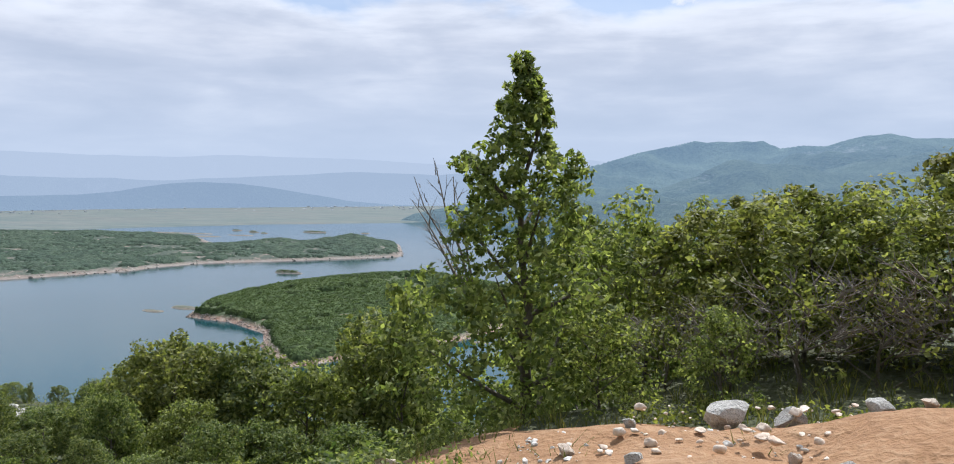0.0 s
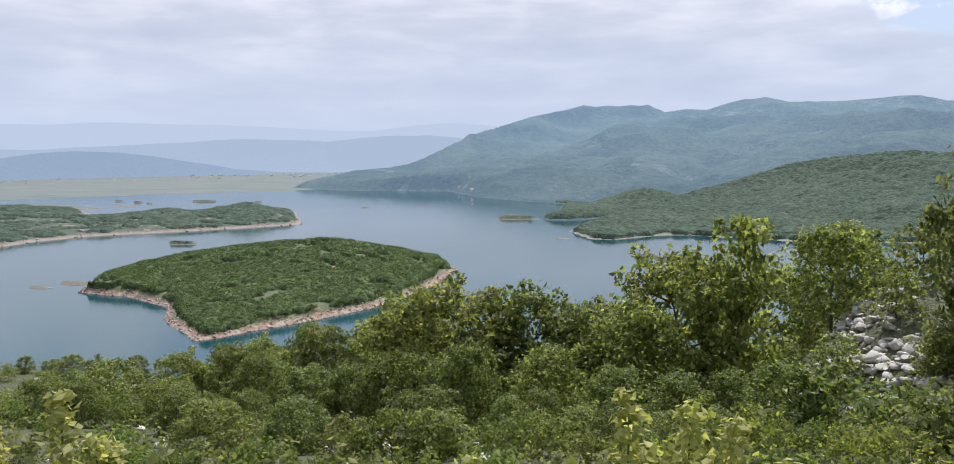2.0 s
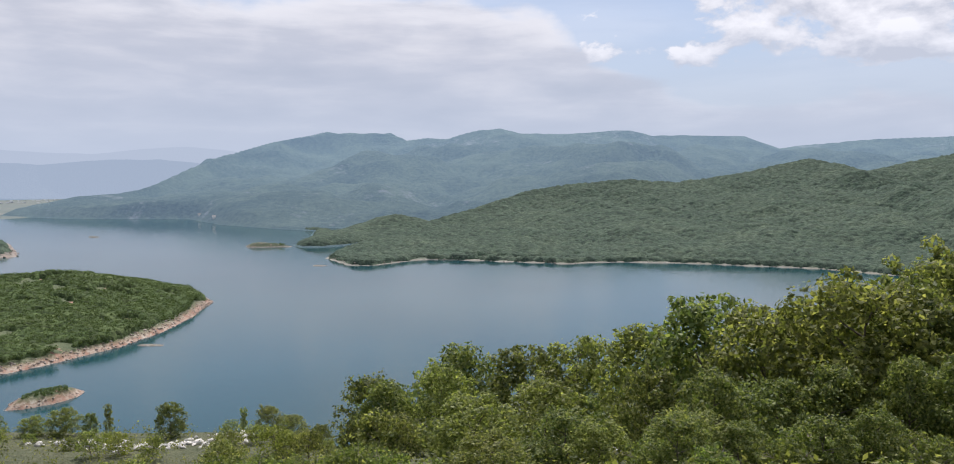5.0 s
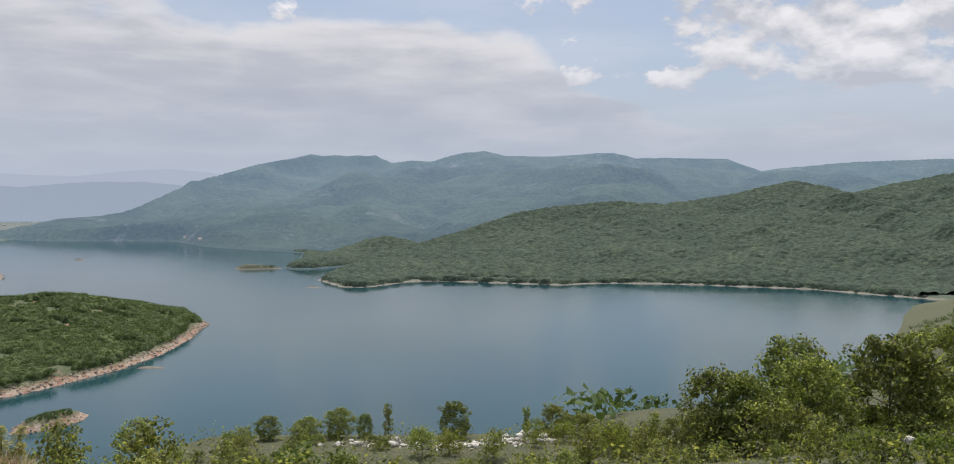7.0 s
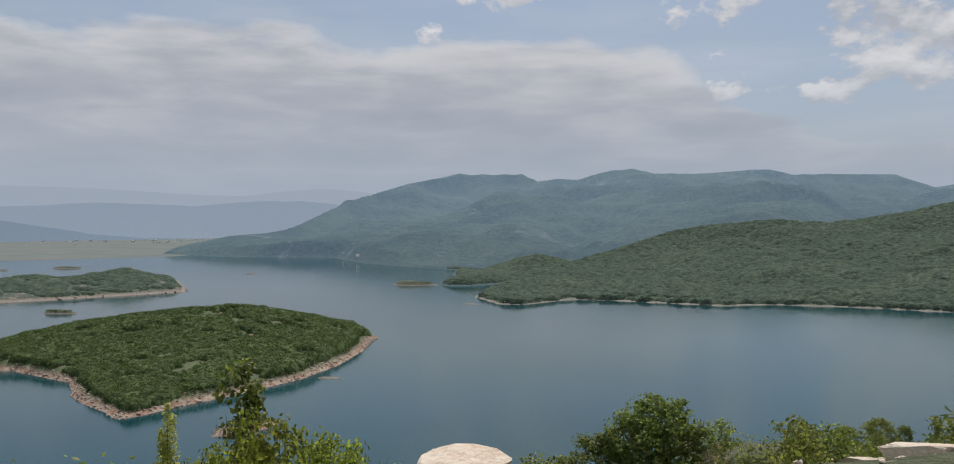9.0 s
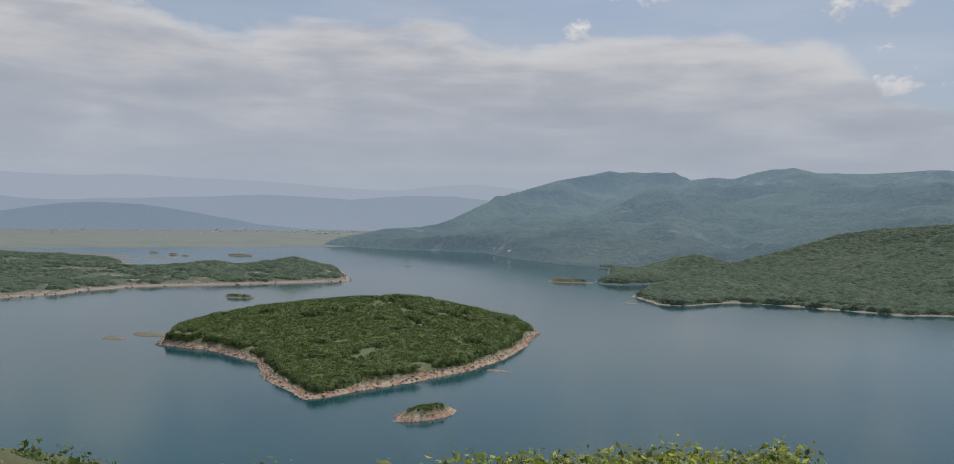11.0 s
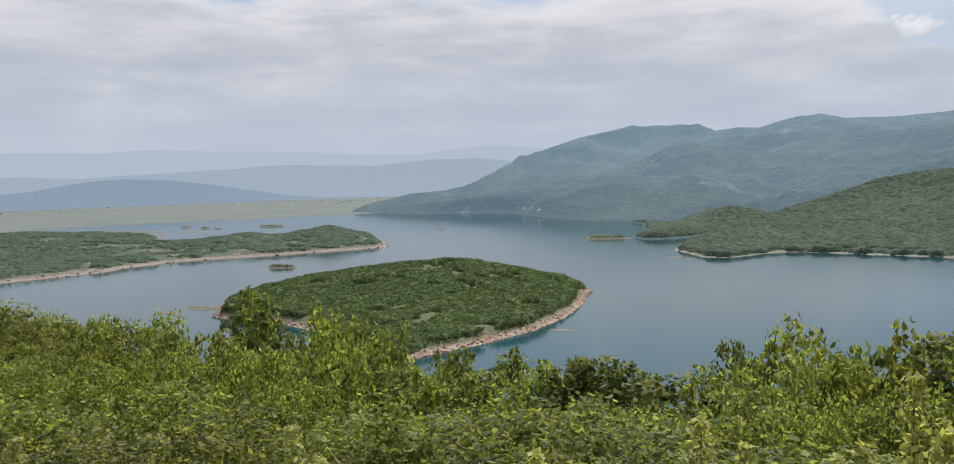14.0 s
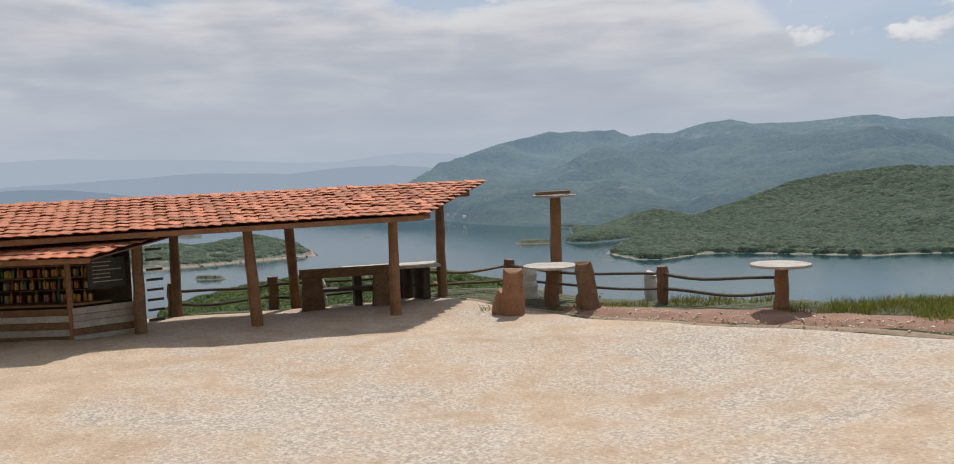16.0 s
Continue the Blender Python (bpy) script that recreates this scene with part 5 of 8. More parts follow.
# ---- scrub on the slope below the first stretch ----
M_LEAF_UNDER = leafy("dark undergrowth leaves", (0.060, 0.086, 0.024), (0.122, 0.158, 0.044), (0.23, 0.26, 0.085), 0.46, 0.7)
UNDER = [make_tree("undergrowth", "dark olive-green undergrowth bush below the trees", "bush", 1.6, 1.3, 1300, 0.09, M_LEAF_UNDER, 152 + i, 34, "bush", 0.04, 0.24, 0.1, bare=5) for i in range(2)]
PATTERNS += UNDER
for x, y, h, w, k in ((-88.1, 57.2, 2.3, 0.38, 1), (-92.4, 57.5, 2.3, 0.26, 2), (-95.6, 57.8, 1.9, 0.34, 0), (-94.0, 58.2, 1.5, 0.2, 1), (-97.6, 57.6, 1.3, 0.3, 0), (-100.0, 57.0, 1.5, 0.3, 1), (-83.4, 58.0, 1.9, 0.24, 2), (-81.6, 57.6, 2.0, 0.3, 0), (-79.8, 56.6, 1.6, 0.34, 0), (-77.8, 56.0, 1.7, 0.3, 1), (-75.6, 55.5, 2.7, 0.30, 2), (-74.4, 55.0, 2.0, 0.3, 0), (-73.0, 54.0, 2.4, 0.34, 0)):
    plant_top((BROAD, DARK, SLIM)[k], x, y, ground_at(x, y) + h, 0.2, w)
for i in range(26):
    x, y = -102 + 26 * rng.random(), 45 + 11 * rng.random()
    plant((BUSH_FAR, SCRUB, BUSH_Y)[i % 3], x, y, 0.3 + 0.25 * rng.random())
for i in range(64):
    x, y = -110 + 52 * rng.random(), 15 + 40 * rng.random()
    y = (y + 14 * (y < 30)) * 0.95 if x < -78 else y
    low = x > -76 and y < 34
    y = y + 3 * low
    plant(UNDER if low else (BUSH_FAR, BUSH_FAR, SCRUB, BUSH_Y)[int(rng.integers(4))], x, y, (0.35 + 0.45 * rng.random()) * (0.95 if low else 1))
for i in range(40):
    x, y = -64 + 42 * rng.random(), 11 + 22 * rng.random()
    plant(UNDER if x < -44 else (BUSH_FAR, SCRUB, BUSH_Y)[int(rng.integers(3))], x, y, (0.3 + 0.4 * rng.random()) * (0.95 if x < -44 else 1))
for i in range(46):
    x = -76 + 44 * (i + rng.random()) / 46
    plant(UNDER, x, 19 + 13 * rng.random() + (3 if x < -50 else 0), 0.45 + 0.35 * rng.random())
extra = np.random.default_rng(77)
for i in range(34):
    x = -62 + 32 * (i + extra.random()) / 34
    plant(UNDER, x, float(road_y(x)) + 9 + 5 * extra.random(), 0.35 + 0.25 * extra.random())
for x, y, s in ((-35.2, 37, 0.8), (-38.5, 44.5, 0.9), (-32.5, 40, 0.8), (-41, 36, 0.7), (-44, 39, 0.7), (-47, 42, 0.9), (-36.8, 49.0, 1.1), (-30.6, 44.5, 1.1)):
    plant(BUSH_FAR, x, y, s)
for x, y, s in ((-31.6, 30.2, 1.2), (-30.6, 27.0, 1.2), (-29.6, 24.0, 1.25), (-33.4, 31.0, 0.9), (-32.6, 27.2, 1.1), (-28.4, 26.4, 1.5), (-27.4, 21.5, 1.3), (-31.4, 22.5, 1.2), (-34.4, 28.6, 1.2), (-29.0, 18.5, 1.1), (-26.0, 17.0, 1.0), (-36.0, 31.5, 1.4), (-30.0, 20.8, 1.1), (-33.6, 24.6, 1.1)):
    plant(SCRUB, x, y, s)


# ---- tall pale weeds on the verge ----
def make_weed(height, seed, mat=None, bushy=0.2, girth=0.125, leaf=0.036, dense=1.0):
    rnd = np.random.default_rng(seed)
    ob = thing("weed", "tall pale yellow-green weed with leafy spires", "weed")
    stems, cs, rs = [], [], []
    for i in range(3 + seed % 4):
        h, a, q = height * (1 if i == 0 else 0.5 + 0.4 * rnd.random()), rnd.random() * 6.3, 0.0 if i == 0 else bushy * (0.6 + rnd.random())
        top = np.array([math.cos(a) * q, math.sin(a) * q, h])
        foot = np.array([math.cos(a) * q * 0.3, math.sin(a) * q * 0.3, -0.1])
        stems.append(tube([foot, foot * 0.5 + top * 0.5, top], [0.010, 0.007, 0.003], 4))
        for u in np.linspace(0.12, 1.0, 26):
            cs.append(foot * (1 - u) + top * u)
            rs.append(girth * height * (1.12 - u) ** 0.8 + 0.02)
    v, f = join(stems)
    st = new("stalk", tri_mesh("stalk", v, f, M_GRASS))
    st.parent = ob
    v, f = leaf_cloud(np.array(cs), np.array(rs), int(dense * (900 + 420 * len(stems))), leaf, rnd, shell=0.25)
    lf = new("leaves", tri_mesh("leaves", v, f, mat or M_WEED))
    lf.parent = ob
    return ob


M_WEED_GREEN = leafy("green weed leaves", (0.18, 0.22, 0.06), (0.28, 0.33, 0.11), (0.46, 0.49, 0.21), 0.42, 0.7)
WEEDS = [make_weed(1.5, 500 + i, bushy=0.16 + 0.05 * i, girth=0.13, leaf=0.026) for i in range(4)]
GREEN_WEEDS = [make_weed(1.1, 520 + i, M_WEED_GREEN, 0.14 + 0.06 * i, 0.055, 0.022, 0.42) for i in range(3)]
PATTERNS += WEEDS + GREEN_WEEDS
for x, s, top in ((-31.8, 4.3, 1.45), (-31.3, 4.2, 1.2), (-29.3, 4.2, 1.25), (-29.0, 4.2, 0.95), (-28.4, 4.1, 1.2), (-28.1, 4.3, 1.15), (-35.4, 4.2, 0.85), (-32.8, 4.1, 1.5), (-39.0, 4.3, 0.8), (-42.2, 2.8, 1.55), (-42.0, 2.8, 1.35), (-39.7, 3.5, 1.38), (-39.45, 3.6, 1.3), (-40.36, 3.25, 1.15), (-47.35, 2.8, 1.7), (-47.1, 2.85, 1.6), (-46.85, 2.9, 1.45), (-44.5, 3.66, 1.4), (-44.25, 3.76, 1.5), (-44.1, 3.78, 1.35), (-51.75, 2.95, 1.5), (-51.55, 2.95, 1.6), (-51.4, 3.0, 1.66), (-51.25, 3.03, 1.5), (-51.05, 3.1, 1.42), (-48.75, 3.75, 1.5), (-48.55, 3.78, 1.35), (-48.4, 3.82, 1.2), (-52.35, 3.46, 1.4), (-58.8, 3.47, 1.5), (-58.05, 3.5, 1.6), (-57.8, 3.6, 1.35), (-57.35, 3.7, 1.72), (-57.15, 3.73, 1.5), (-56.7, 3.8, 1.48), (-37.0, 4.2, 1.0)):
    plant(WEEDS, x, float(road_y(x)) + s, 1.25, sz=top / 1.5)


# ---- grass and dry growth along the road ----
def blades(name, label, category, places, heights, mat, per=14, spread=0.16, seed=0, width=0.006, wild=0.0):
    rnd = np.random.default_rng(seed)
    n = len(places) * per
    k = np.repeat(np.arange(len(places)), per)
    a, q = rnd.random(n) * 6.283, rnd.random(n) * spread
    foot = places[k] + np.stack([np.cos(a) * q, np.sin(a) * q, np.full(n, -0.03)], 1)
    h = heights[k] * (0.5 + 0.6 * rnd.random(n))
    lean = (0.2 + (0.9 + wild) * rnd.random(n)) * h
    b = a + rnd.normal(size=n) * 0.7
    d = np.stack([np.cos(b), np.sin(b), 0 * b], 1)
    w = np.stack([-np.sin(b), np.cos(b), 0 * b], 1) * width * (0.7 + 0.9 * rnd.random(n))[:, None]
    mid = foot + (d + wild * 0.5 * rnd.normal(size=(n, 3)) * [1, 1, 0.2]) * (lean * 0.35)[:, None] + np.array([0, 0, 1]) * (h * 0.6)[:, None]
    tip = foot + d * lean[:, None] + np.array([0, 0, 1]) * h[:, None]
    v = np.stack([foot - w, foot + w, mid + w * 0.8, mid - w * 0.8, tip], 1).reshape(-1, 3)
    i = np.arange(n)[:, None] * 5
    f = np.concatenate([i + [0, 1, 2], i + [0, 2, 3], i + [3, 2, 4]], 1).reshape(-1, 3)
    return tagged(new(name, tri_mesh(name, v, f, mat)), label, category, kind="stuff")


def along(x0, x1, s0, s1, count, seed, patch=0.0):
    rnd = np.random.default_rng(seed)
    x = x0 + (x1 - x0) * rnd.random(count)
    y = road_y(x) + s0 + (s1 - s0) * rnd.random(count)
    k = fbm(x, y, 2.2, 3, seed) > patch - 0.5
    x, y = x[k], y[k]
    return np.stack([x, y, near_height(x, y)], 1)


def clumps(items, seed):
    """Tufts gathered into mounds: x, distance from the path, radius, count."""
    rnd = np.random.default_rng(seed)
    out = []
    for x, s, r, n in items:
        a, q = rnd.random(n) * 6.283, r * np.sqrt(rnd.random(n))
        px, py = x + np.cos(a) * q * 1.5, float(road_y(x)) + s + np.sin(a) * q * 0.7
        out.append(np.stack([px, py, near_height(px, py)], 1))
    return np.concatenate(out)


p = along(-80, -24, 3.2, 8.5, 900, 601, 0.45)
blades("verge_grass", "mixed green verge grass beside the road", "grass", p, 0.22 + 0.3 * rng.random(len(p)), M_GRASS, 12, 0.18, 601)
p = along(-118, -82, 8.4, 10.2, 260, 603, 0.5)
blades("verge_grass", "short green grass on the stony lay-by edge", "grass", p, 0.12 + 0.2 * rng.random(len(p)), M_GRASS, 12, 0.16, 603)
MOUNDS = [(-102.6, 8.9, 0.34, 44), (-101.5, 9.0, 0.40, 60), (-100.8, 9.1, 0.45, 64), (-100.1, 9.0, 0.36, 34), (-99.3, 9.2, 0.32, 26), (-97.7, 8.9, 0.36, 62), (-97.2, 8.9, 0.34, 44), (-103.6, 9.4, 0.22, 12), (-95.6, 9.2, 0.4, 24), (-93.6, 9.3, 0.5, 26), (-91.5, 9.3, 0.5, 20), (-89.0, 9.2, 0.7, 24)]


def growth(p):
    """How high the verge grows along the lay-by: tall in the middle, low towards the first boulders."""
    return np.interp(p[:, 0], [-97.2, -96.2], [1.0, 0.30])


p = clumps(MOUNDS, 605)
blades("dry_grass", "tangled straw-coloured dry grass at the lay-by edge", "grass", p, (0.18 + 0.36 * rng.random(len(p)) ** 1.6) * growth(p), M_DRY, 44, 0.26, 605, 0.0034, 1.5)
# low green and brown tangle at the foot of the dry grass
C = np.concatenate([along(-101.4, -90, 7.9, 9.6, 1250, 631, 0.40), along(-97.6, -89, 5.6, 8.2, 900, 639, 0.36), along(-104.5, -101, 8.6, 9.8, 60, 633, 0.5)])
v, f = leaf_cloud(C + [0, 0, 0.06], (0.08 + 0.2 * rng.random(len(C)) ** 2) * growth(C), len(C) * 30, 0.022, rng, squash=0.7, shell=0.2)
tagged(new("low_weeds", tri_mesh("low_weeds", v, f, M_GRASS)), "low green creeping weeds at the gravel edge", "weeds", kind="stuff")
p = along(-103.5, -84, 8.3, 9.8, 300, 635, 0.45)
blades("dry_stalks", "short brown dry stalks among the weeds", "grass", p, (0.12 + 0.3 * rng.random(len(p)) ** 2) * growth(p), M_DRY, 16, 0.24, 635, 0.004, 1.2)
p = clumps([(x + 0.3, s - 0.2, r, n // 3) for x, s, r, n in MOUNDS], 607)
blades("green_weeds", "green weeds among dry grass", "weeds", p, (0.12 + 0.3 * rng.random(len(p))) * growth(p), M_GRASS, 12, 0.2, 607)
for x, s, h in ((-99.75, 8.6, 0.9), (-99.4, 8.7, 0.95), (-100.35, 8.4, 1.05), (-99.55, 8.3, 0.95), (-99.25, 8.4, 1.05), (-99.0, 8.5, 0.95), (-98.75, 8.4, 1.08), (-97.9, 8.6, 0.45), (-93.8, 9.6, 0.62), (-93.6, 9.6, 0.42), (-91.85, 9.6, 0.52), (-91.7, 9.5, 0.45), (-101.9, 8.4, 0.55), (-96.3, 9.0, 0.3), (-95.0, 9.2, 0.3), (-117.5, 6.6, 0.8), (-118.2, 6.4, 0.7), (-116.6, 7.4, 0.6)):
    plant(GREEN_WEEDS if h > 0.5 else WEEDS, x, float(road_y(x)) + s, 0.95, sz=h / 1.22)
TWIGGY = make_tree("dry_shrub", "thin dry brown shrub with bare twigs", "shrub", 0.75, 0.4, 160, 0.022, M_DRY, 190, 14, "bush", 0.012, 0.25, 0.1, bare=16, thick=0.005)
PATTERNS.append(TWIGGY)
for x, s, q in ((-106.0, 9.3, 1.0), (-105.6, 9.4, 0.8), (-104.9, 9.2, 1.2), (-102.6, 8.7, 0.9), (-108.6, 9.2, 0.6), (-111.4, 8.8, 0.6)):
    plant([TWIGGY], x, float(road_y(x)) + s, q * 0.7)

C = along(-28, -21.5, 5.0, 11.5, 520, 637, 0.40)
v, f = leaf_cloud(C + [0, 0, 0.12], 0.14 + 0.22 * rng.random(len(C)), len(C) * 34, 0.032, rng, squash=0.7, shell=0.2)
tagged(new("low_weeds", tri_mesh("low_weeds", v, f, M_LEAF)), "low green weeds at the foot of the first trees", "weeds", kind="stuff")
# pale gravel of the lay-by, and stones on its edge
gx, gy = np.meshgrid(np.arange(-122, -80, 0.35), np.arange(0.8, 9.9, 0.25))
GXX, GYY = gx, road_y(gx) + gy
fade = smooth(0, 1.5, np.minimum.reduce([gx + 116.5, -97.0 - gx, np.interp(gx, [-113, -109.5, -107.5, -104, -101.8, -100.8, -84], [8.1, 8.2, 9.4, 9.8, 9.8, 8.5, 8.4]) - gy]) + 1.3 * fbm(gx, gy, 3, 4, 23))
tagged(grid_mesh("gravel_layby", GXX, GYY, near_height(GXX, GYY) + 0.09 * fade - 0.05 + 0.05 * fbm(GXX, GYY, 0.8, 4, 25), M_GRAVEL, keep=fade > 0.02), "pale trodden gravel lay-by beside the road", "gravel", kind="structure")
for x, s, r, w in ((-108.9, 8.8, 0.34, 1), (-108.3, 8.8, 0.3, 1), (-107.4, 9.0, 0.22, 1), (-106.5, 9.2, 0.42, 1), (-106.0, 9.5, 0.24, 0), (-104.5, 9.7, 0.4, 1), (-103.9, 9.7, 0.42, 1), (-103.4, 9.7, 0.3, 1), (-109.6, 8.7, 0.24, 1), (-113.95, 8.5, 1.5, 1), (-112.6, 8.6, 0.25, 1), (-92.66, 9.1, 0.5, 1), (-92.15, 8.9, 0.42, 1), (-91.75, 8.9, 0.3, 1), (-95.6, 9.3, 0.2, 0), (-95.0, 9.3, 0.18, 1), (-96.0, 9.2, 0.16, 0), (-108.0, 9.2, 0.5, 1), (-105.9, 9.4, 0.45, 1), (-107.0, 9.2, 0.45, 1), (-111.8, 8.5, 0.2, 1), (-100.5, 9.9, 0.26, 1), (-102.5, 9.9, 0.3, 1)):
    boulder(x, float(road_y(x)) + s, r * 0.62, "pale angular limestone boulder on the lay-by edge", "boulders along the lay-by", w, sink=0.42 if r < 0.9 else 0.55, stretch=(1.15, 0.9, 0.8))
for x, y, z, r in ((-108.9, 14.95, 142.75, 0.62), (-108.2, 14.7, 142.9, 0.34), (-109.6, 14.7, 142.8, 0.28), (-107.6, 14.5, 143.05, 0.22)):
    boulder(x, y, r, "pale angular limestone boulder on the lay-by edge", "boulders along the lay-by", 1, z=z, sink=0.3, stretch=(1.3, 0.9, 0.8))
out = []
for i in range(420):
    x = -116 + 34 * rng.random()
    out.append((x, float(road_y(x)) + 6.5 + 3.4 * rng.random(), 0.015 + 0.07 * rng.random() ** 3))
out += [(-96.6 + 2.4 * u, float(road_y(-95.5)) + 9.0 + 0.5 * v_, 0.03 + 0.08 * w_ * w_) for u, v_, w_ in rng.random((90, 3))]
rubble("layby_stones", "small pale stones strewn along the lay-by edge", out, 1)

# shrubs below the lay-by
for x, y, top, k in ((-118.7, 18.3, 141.2, 0), (-119.5, 19.2, 140.6, 1), (-117.6, 18.6, 140.6, 1), (-112.5, 34.2, 136.7, 1), (-114.5, 35, 136.8, 1), (-116.5, 33.5, 136.6, 0), (-120.5, 30, 136.8, 0), (-88.5, 13.6, 143.2, 1), (-87.2, 14.2, 142.9, 0), (-89.4, 15.0, 142.7, 1), (-86.0, 14.0, 143.0, 1), (-84.8, 14.6, 142.6, 0), (-90.6, 16.4, 142.2, 1)):
    plant_top(BUSH_FAR if k else BUSH_Y, x, y, top, 0.35)
for x, y, top, w in ((-116.9, 15.0, 143.05, 0.5), (-117.5, 15.3, 142.9, 0.5), (-116.1, 14.8, 142.9, 0.45), (-115.4, 14.6, 142.6, 0.4)):
    plant_top(BUSH, x, y, top, 0.2, w)
plant(WEEDS, -118.4, 15.0, 0.9, z=142.0, sz=0.8)
LAYBY_TREE = [make_tree("tree", "small dark crooked tree rising above the shrubs", "tree", 3.6, 0.62, 1500, 0.075, M_LEAF_DARK, 198, 26, "column", 0.05, 0.36, 0.25, bare=3)]
PATTERNS += LAYBY_TREE
plant_top(LAYBY_TREE, -118.75, 18.3, 143.1, 0.5, 0.9)
for x, y, top, w in ((-117.4, 18.0, 141.9, 0.45), (-116.9, 18.3, 141.9, 0.4), (-118.2, 17.8, 141.3, 0.5)):
    plant_top(BUSH_Y, x, y, top, 0.3, w)
for x, y, top, w in ((-110.78, 30.1, 140.1, 0.5), (-111.6, 30.1, 139.6, 0.4), (-109.9, 30.0, 139.4, 0.4), (-112.6, 30.2, 138.9, 0.4)):
    plant_top(DARK, x, y, top, 0.25, w)

# ---- the hedge of shrubs before the viewpoint ----
DARKER = [make_tree("tree", "small dark green broadleaf tree in the hedge", "tree", 3.2, 1.15, 2600, 0.075, M_LEAF_DARK, 195 + i, 40, "round", 0.05, 0.22, 0.12) for i in range(2)]
PATTERNS += DARKER


HEDGE_X = np.arange(-195.0, -158.5, 1.0)
HEDGE_TOP = np.array([138.82, 138.92, 139.04, 139.25, 139.41, 139.4, 139.4, 139.35, 139.2, 139.2, 139.25, 139.4, 139.6, 139.98, 139.89, 139.55, 139.46, 139.4, 139.65, 139.8, 140.07, 140.13, 140.42, 140.65, 140.84, 140.86, 140.86, 140.9, 140.74, 140.65, 140.66, 140.67, 140.21, 139.95, 139.6, 139.3, 138.9])


def hedge_s(x):
    """How far the hedge stands from the path."""
    return float(np.interp(x, [-195, -191, -181, -170, -160], [18.5, 16.7, 14.5, 10.8, 10.5]))


def hedge_plant(x, y, top, r, k):
    """A hedge plant by its top, crown radius and kind (bright, green, dark)."""
    plant_top((BUSH, BUSH_G, DARKER)[k], x, y, top, 0.3, r / (1.7, 1.6, 1.15)[k])


# the hedge itself: crowns of one ragged row, some bright, some dark
hr = np.random.default_rng(911)
x = -194.8
while x < -159.6:
    top = float(np.interp(x, HEDGE_X, HEDGE_TOP)) + 0.17 * hr.normal() - 0.04
    dark = smooth(-171.4, -170.4, x) * (1 - smooth(-167.2, -166.2, x)) + smooth(-177.6, -176.8, x) * (1 - smooth(-174.4, -173.6, x))
    k = 2 if hr.random() < 0.12 + 0.75 * float(dark) else (0 if hr.random() < 0.6 else 1)
    hedge_plant(x, float(road_y(x)) + hedge_s(x) + 0.6 * hr.normal(), top, 0.75 + 0.5 * hr.random(), k)
    x += 0.42 + 0.25 * hr.random()
# lower bushes before it
for row, fall in ((0.72, 0.35), (0.56, 0.45)):
    x = -194.5
    while x < -161.5:
        s_ = 4.2 + (hedge_s(x) - 4.2) * row + 0.4 * hr.normal()
        top = 143.0 - (143.0 - float(np.interp(x, HEDGE_X, HEDGE_TOP))) * s_ / hedge_s(x) - fall * float(smooth(-193, -186, x)) - 0.3 * hr.random()
        hedge_plant(x, float(road_y(x)) + s_, top, 0.55 + 0.35 * hr.random(), int(hr.integers(5)) % 2)
        x += 0.6 + 0.35 * hr.random()
# single dark trees and spires that stand out of it or behind it
for x, y, top, r in ((-168.8, 10.0, 141.45, 0.2), (-178.25, 25.4, 136.56, 0.5), (-177.2, 25.0, 136.5, 0.55), (-176.0, 23.5, 136.5, 0.45), (-180.1, 23.4, 137.6, 1.0), (-173.8, 25.9, 137.6, 0.7), (-179.2, 16.8, 139.15, 0.6), (-183.7, 15.8, 140.35, 0.25), (-187.9, 21.5, 139.55, 0.5), (-187.2, 21.5, 138.9, 0.7), (-188.5, 21.6, 138.8, 0.6), (-186.0, 21.0, 138.4, 0.6), (-193.5, 11.9, 141.0, 0.36)):
    hedge_plant(x, y, top, r, 2)
# the round tree at the end of the gap
for x, y, top, r in ((-172.3, 15.0, 140.2, 0.8), (-171.7, 14.6, 139.8, 0.8), (-172.9, 14.8, 139.7, 0.8), (-180.3, 12.9, 140.35, 0.8), (-170.6, 12.2, 140.55, 0.7)):
    hedge_plant(x, y, top, r, 0)
for x, y, top, r in ((-156.9, 9.0, 140.5, 0.4), (-161.3, 8.8, 140.35, 0.35)):
    hedge_plant(x, y, top, r, 0)


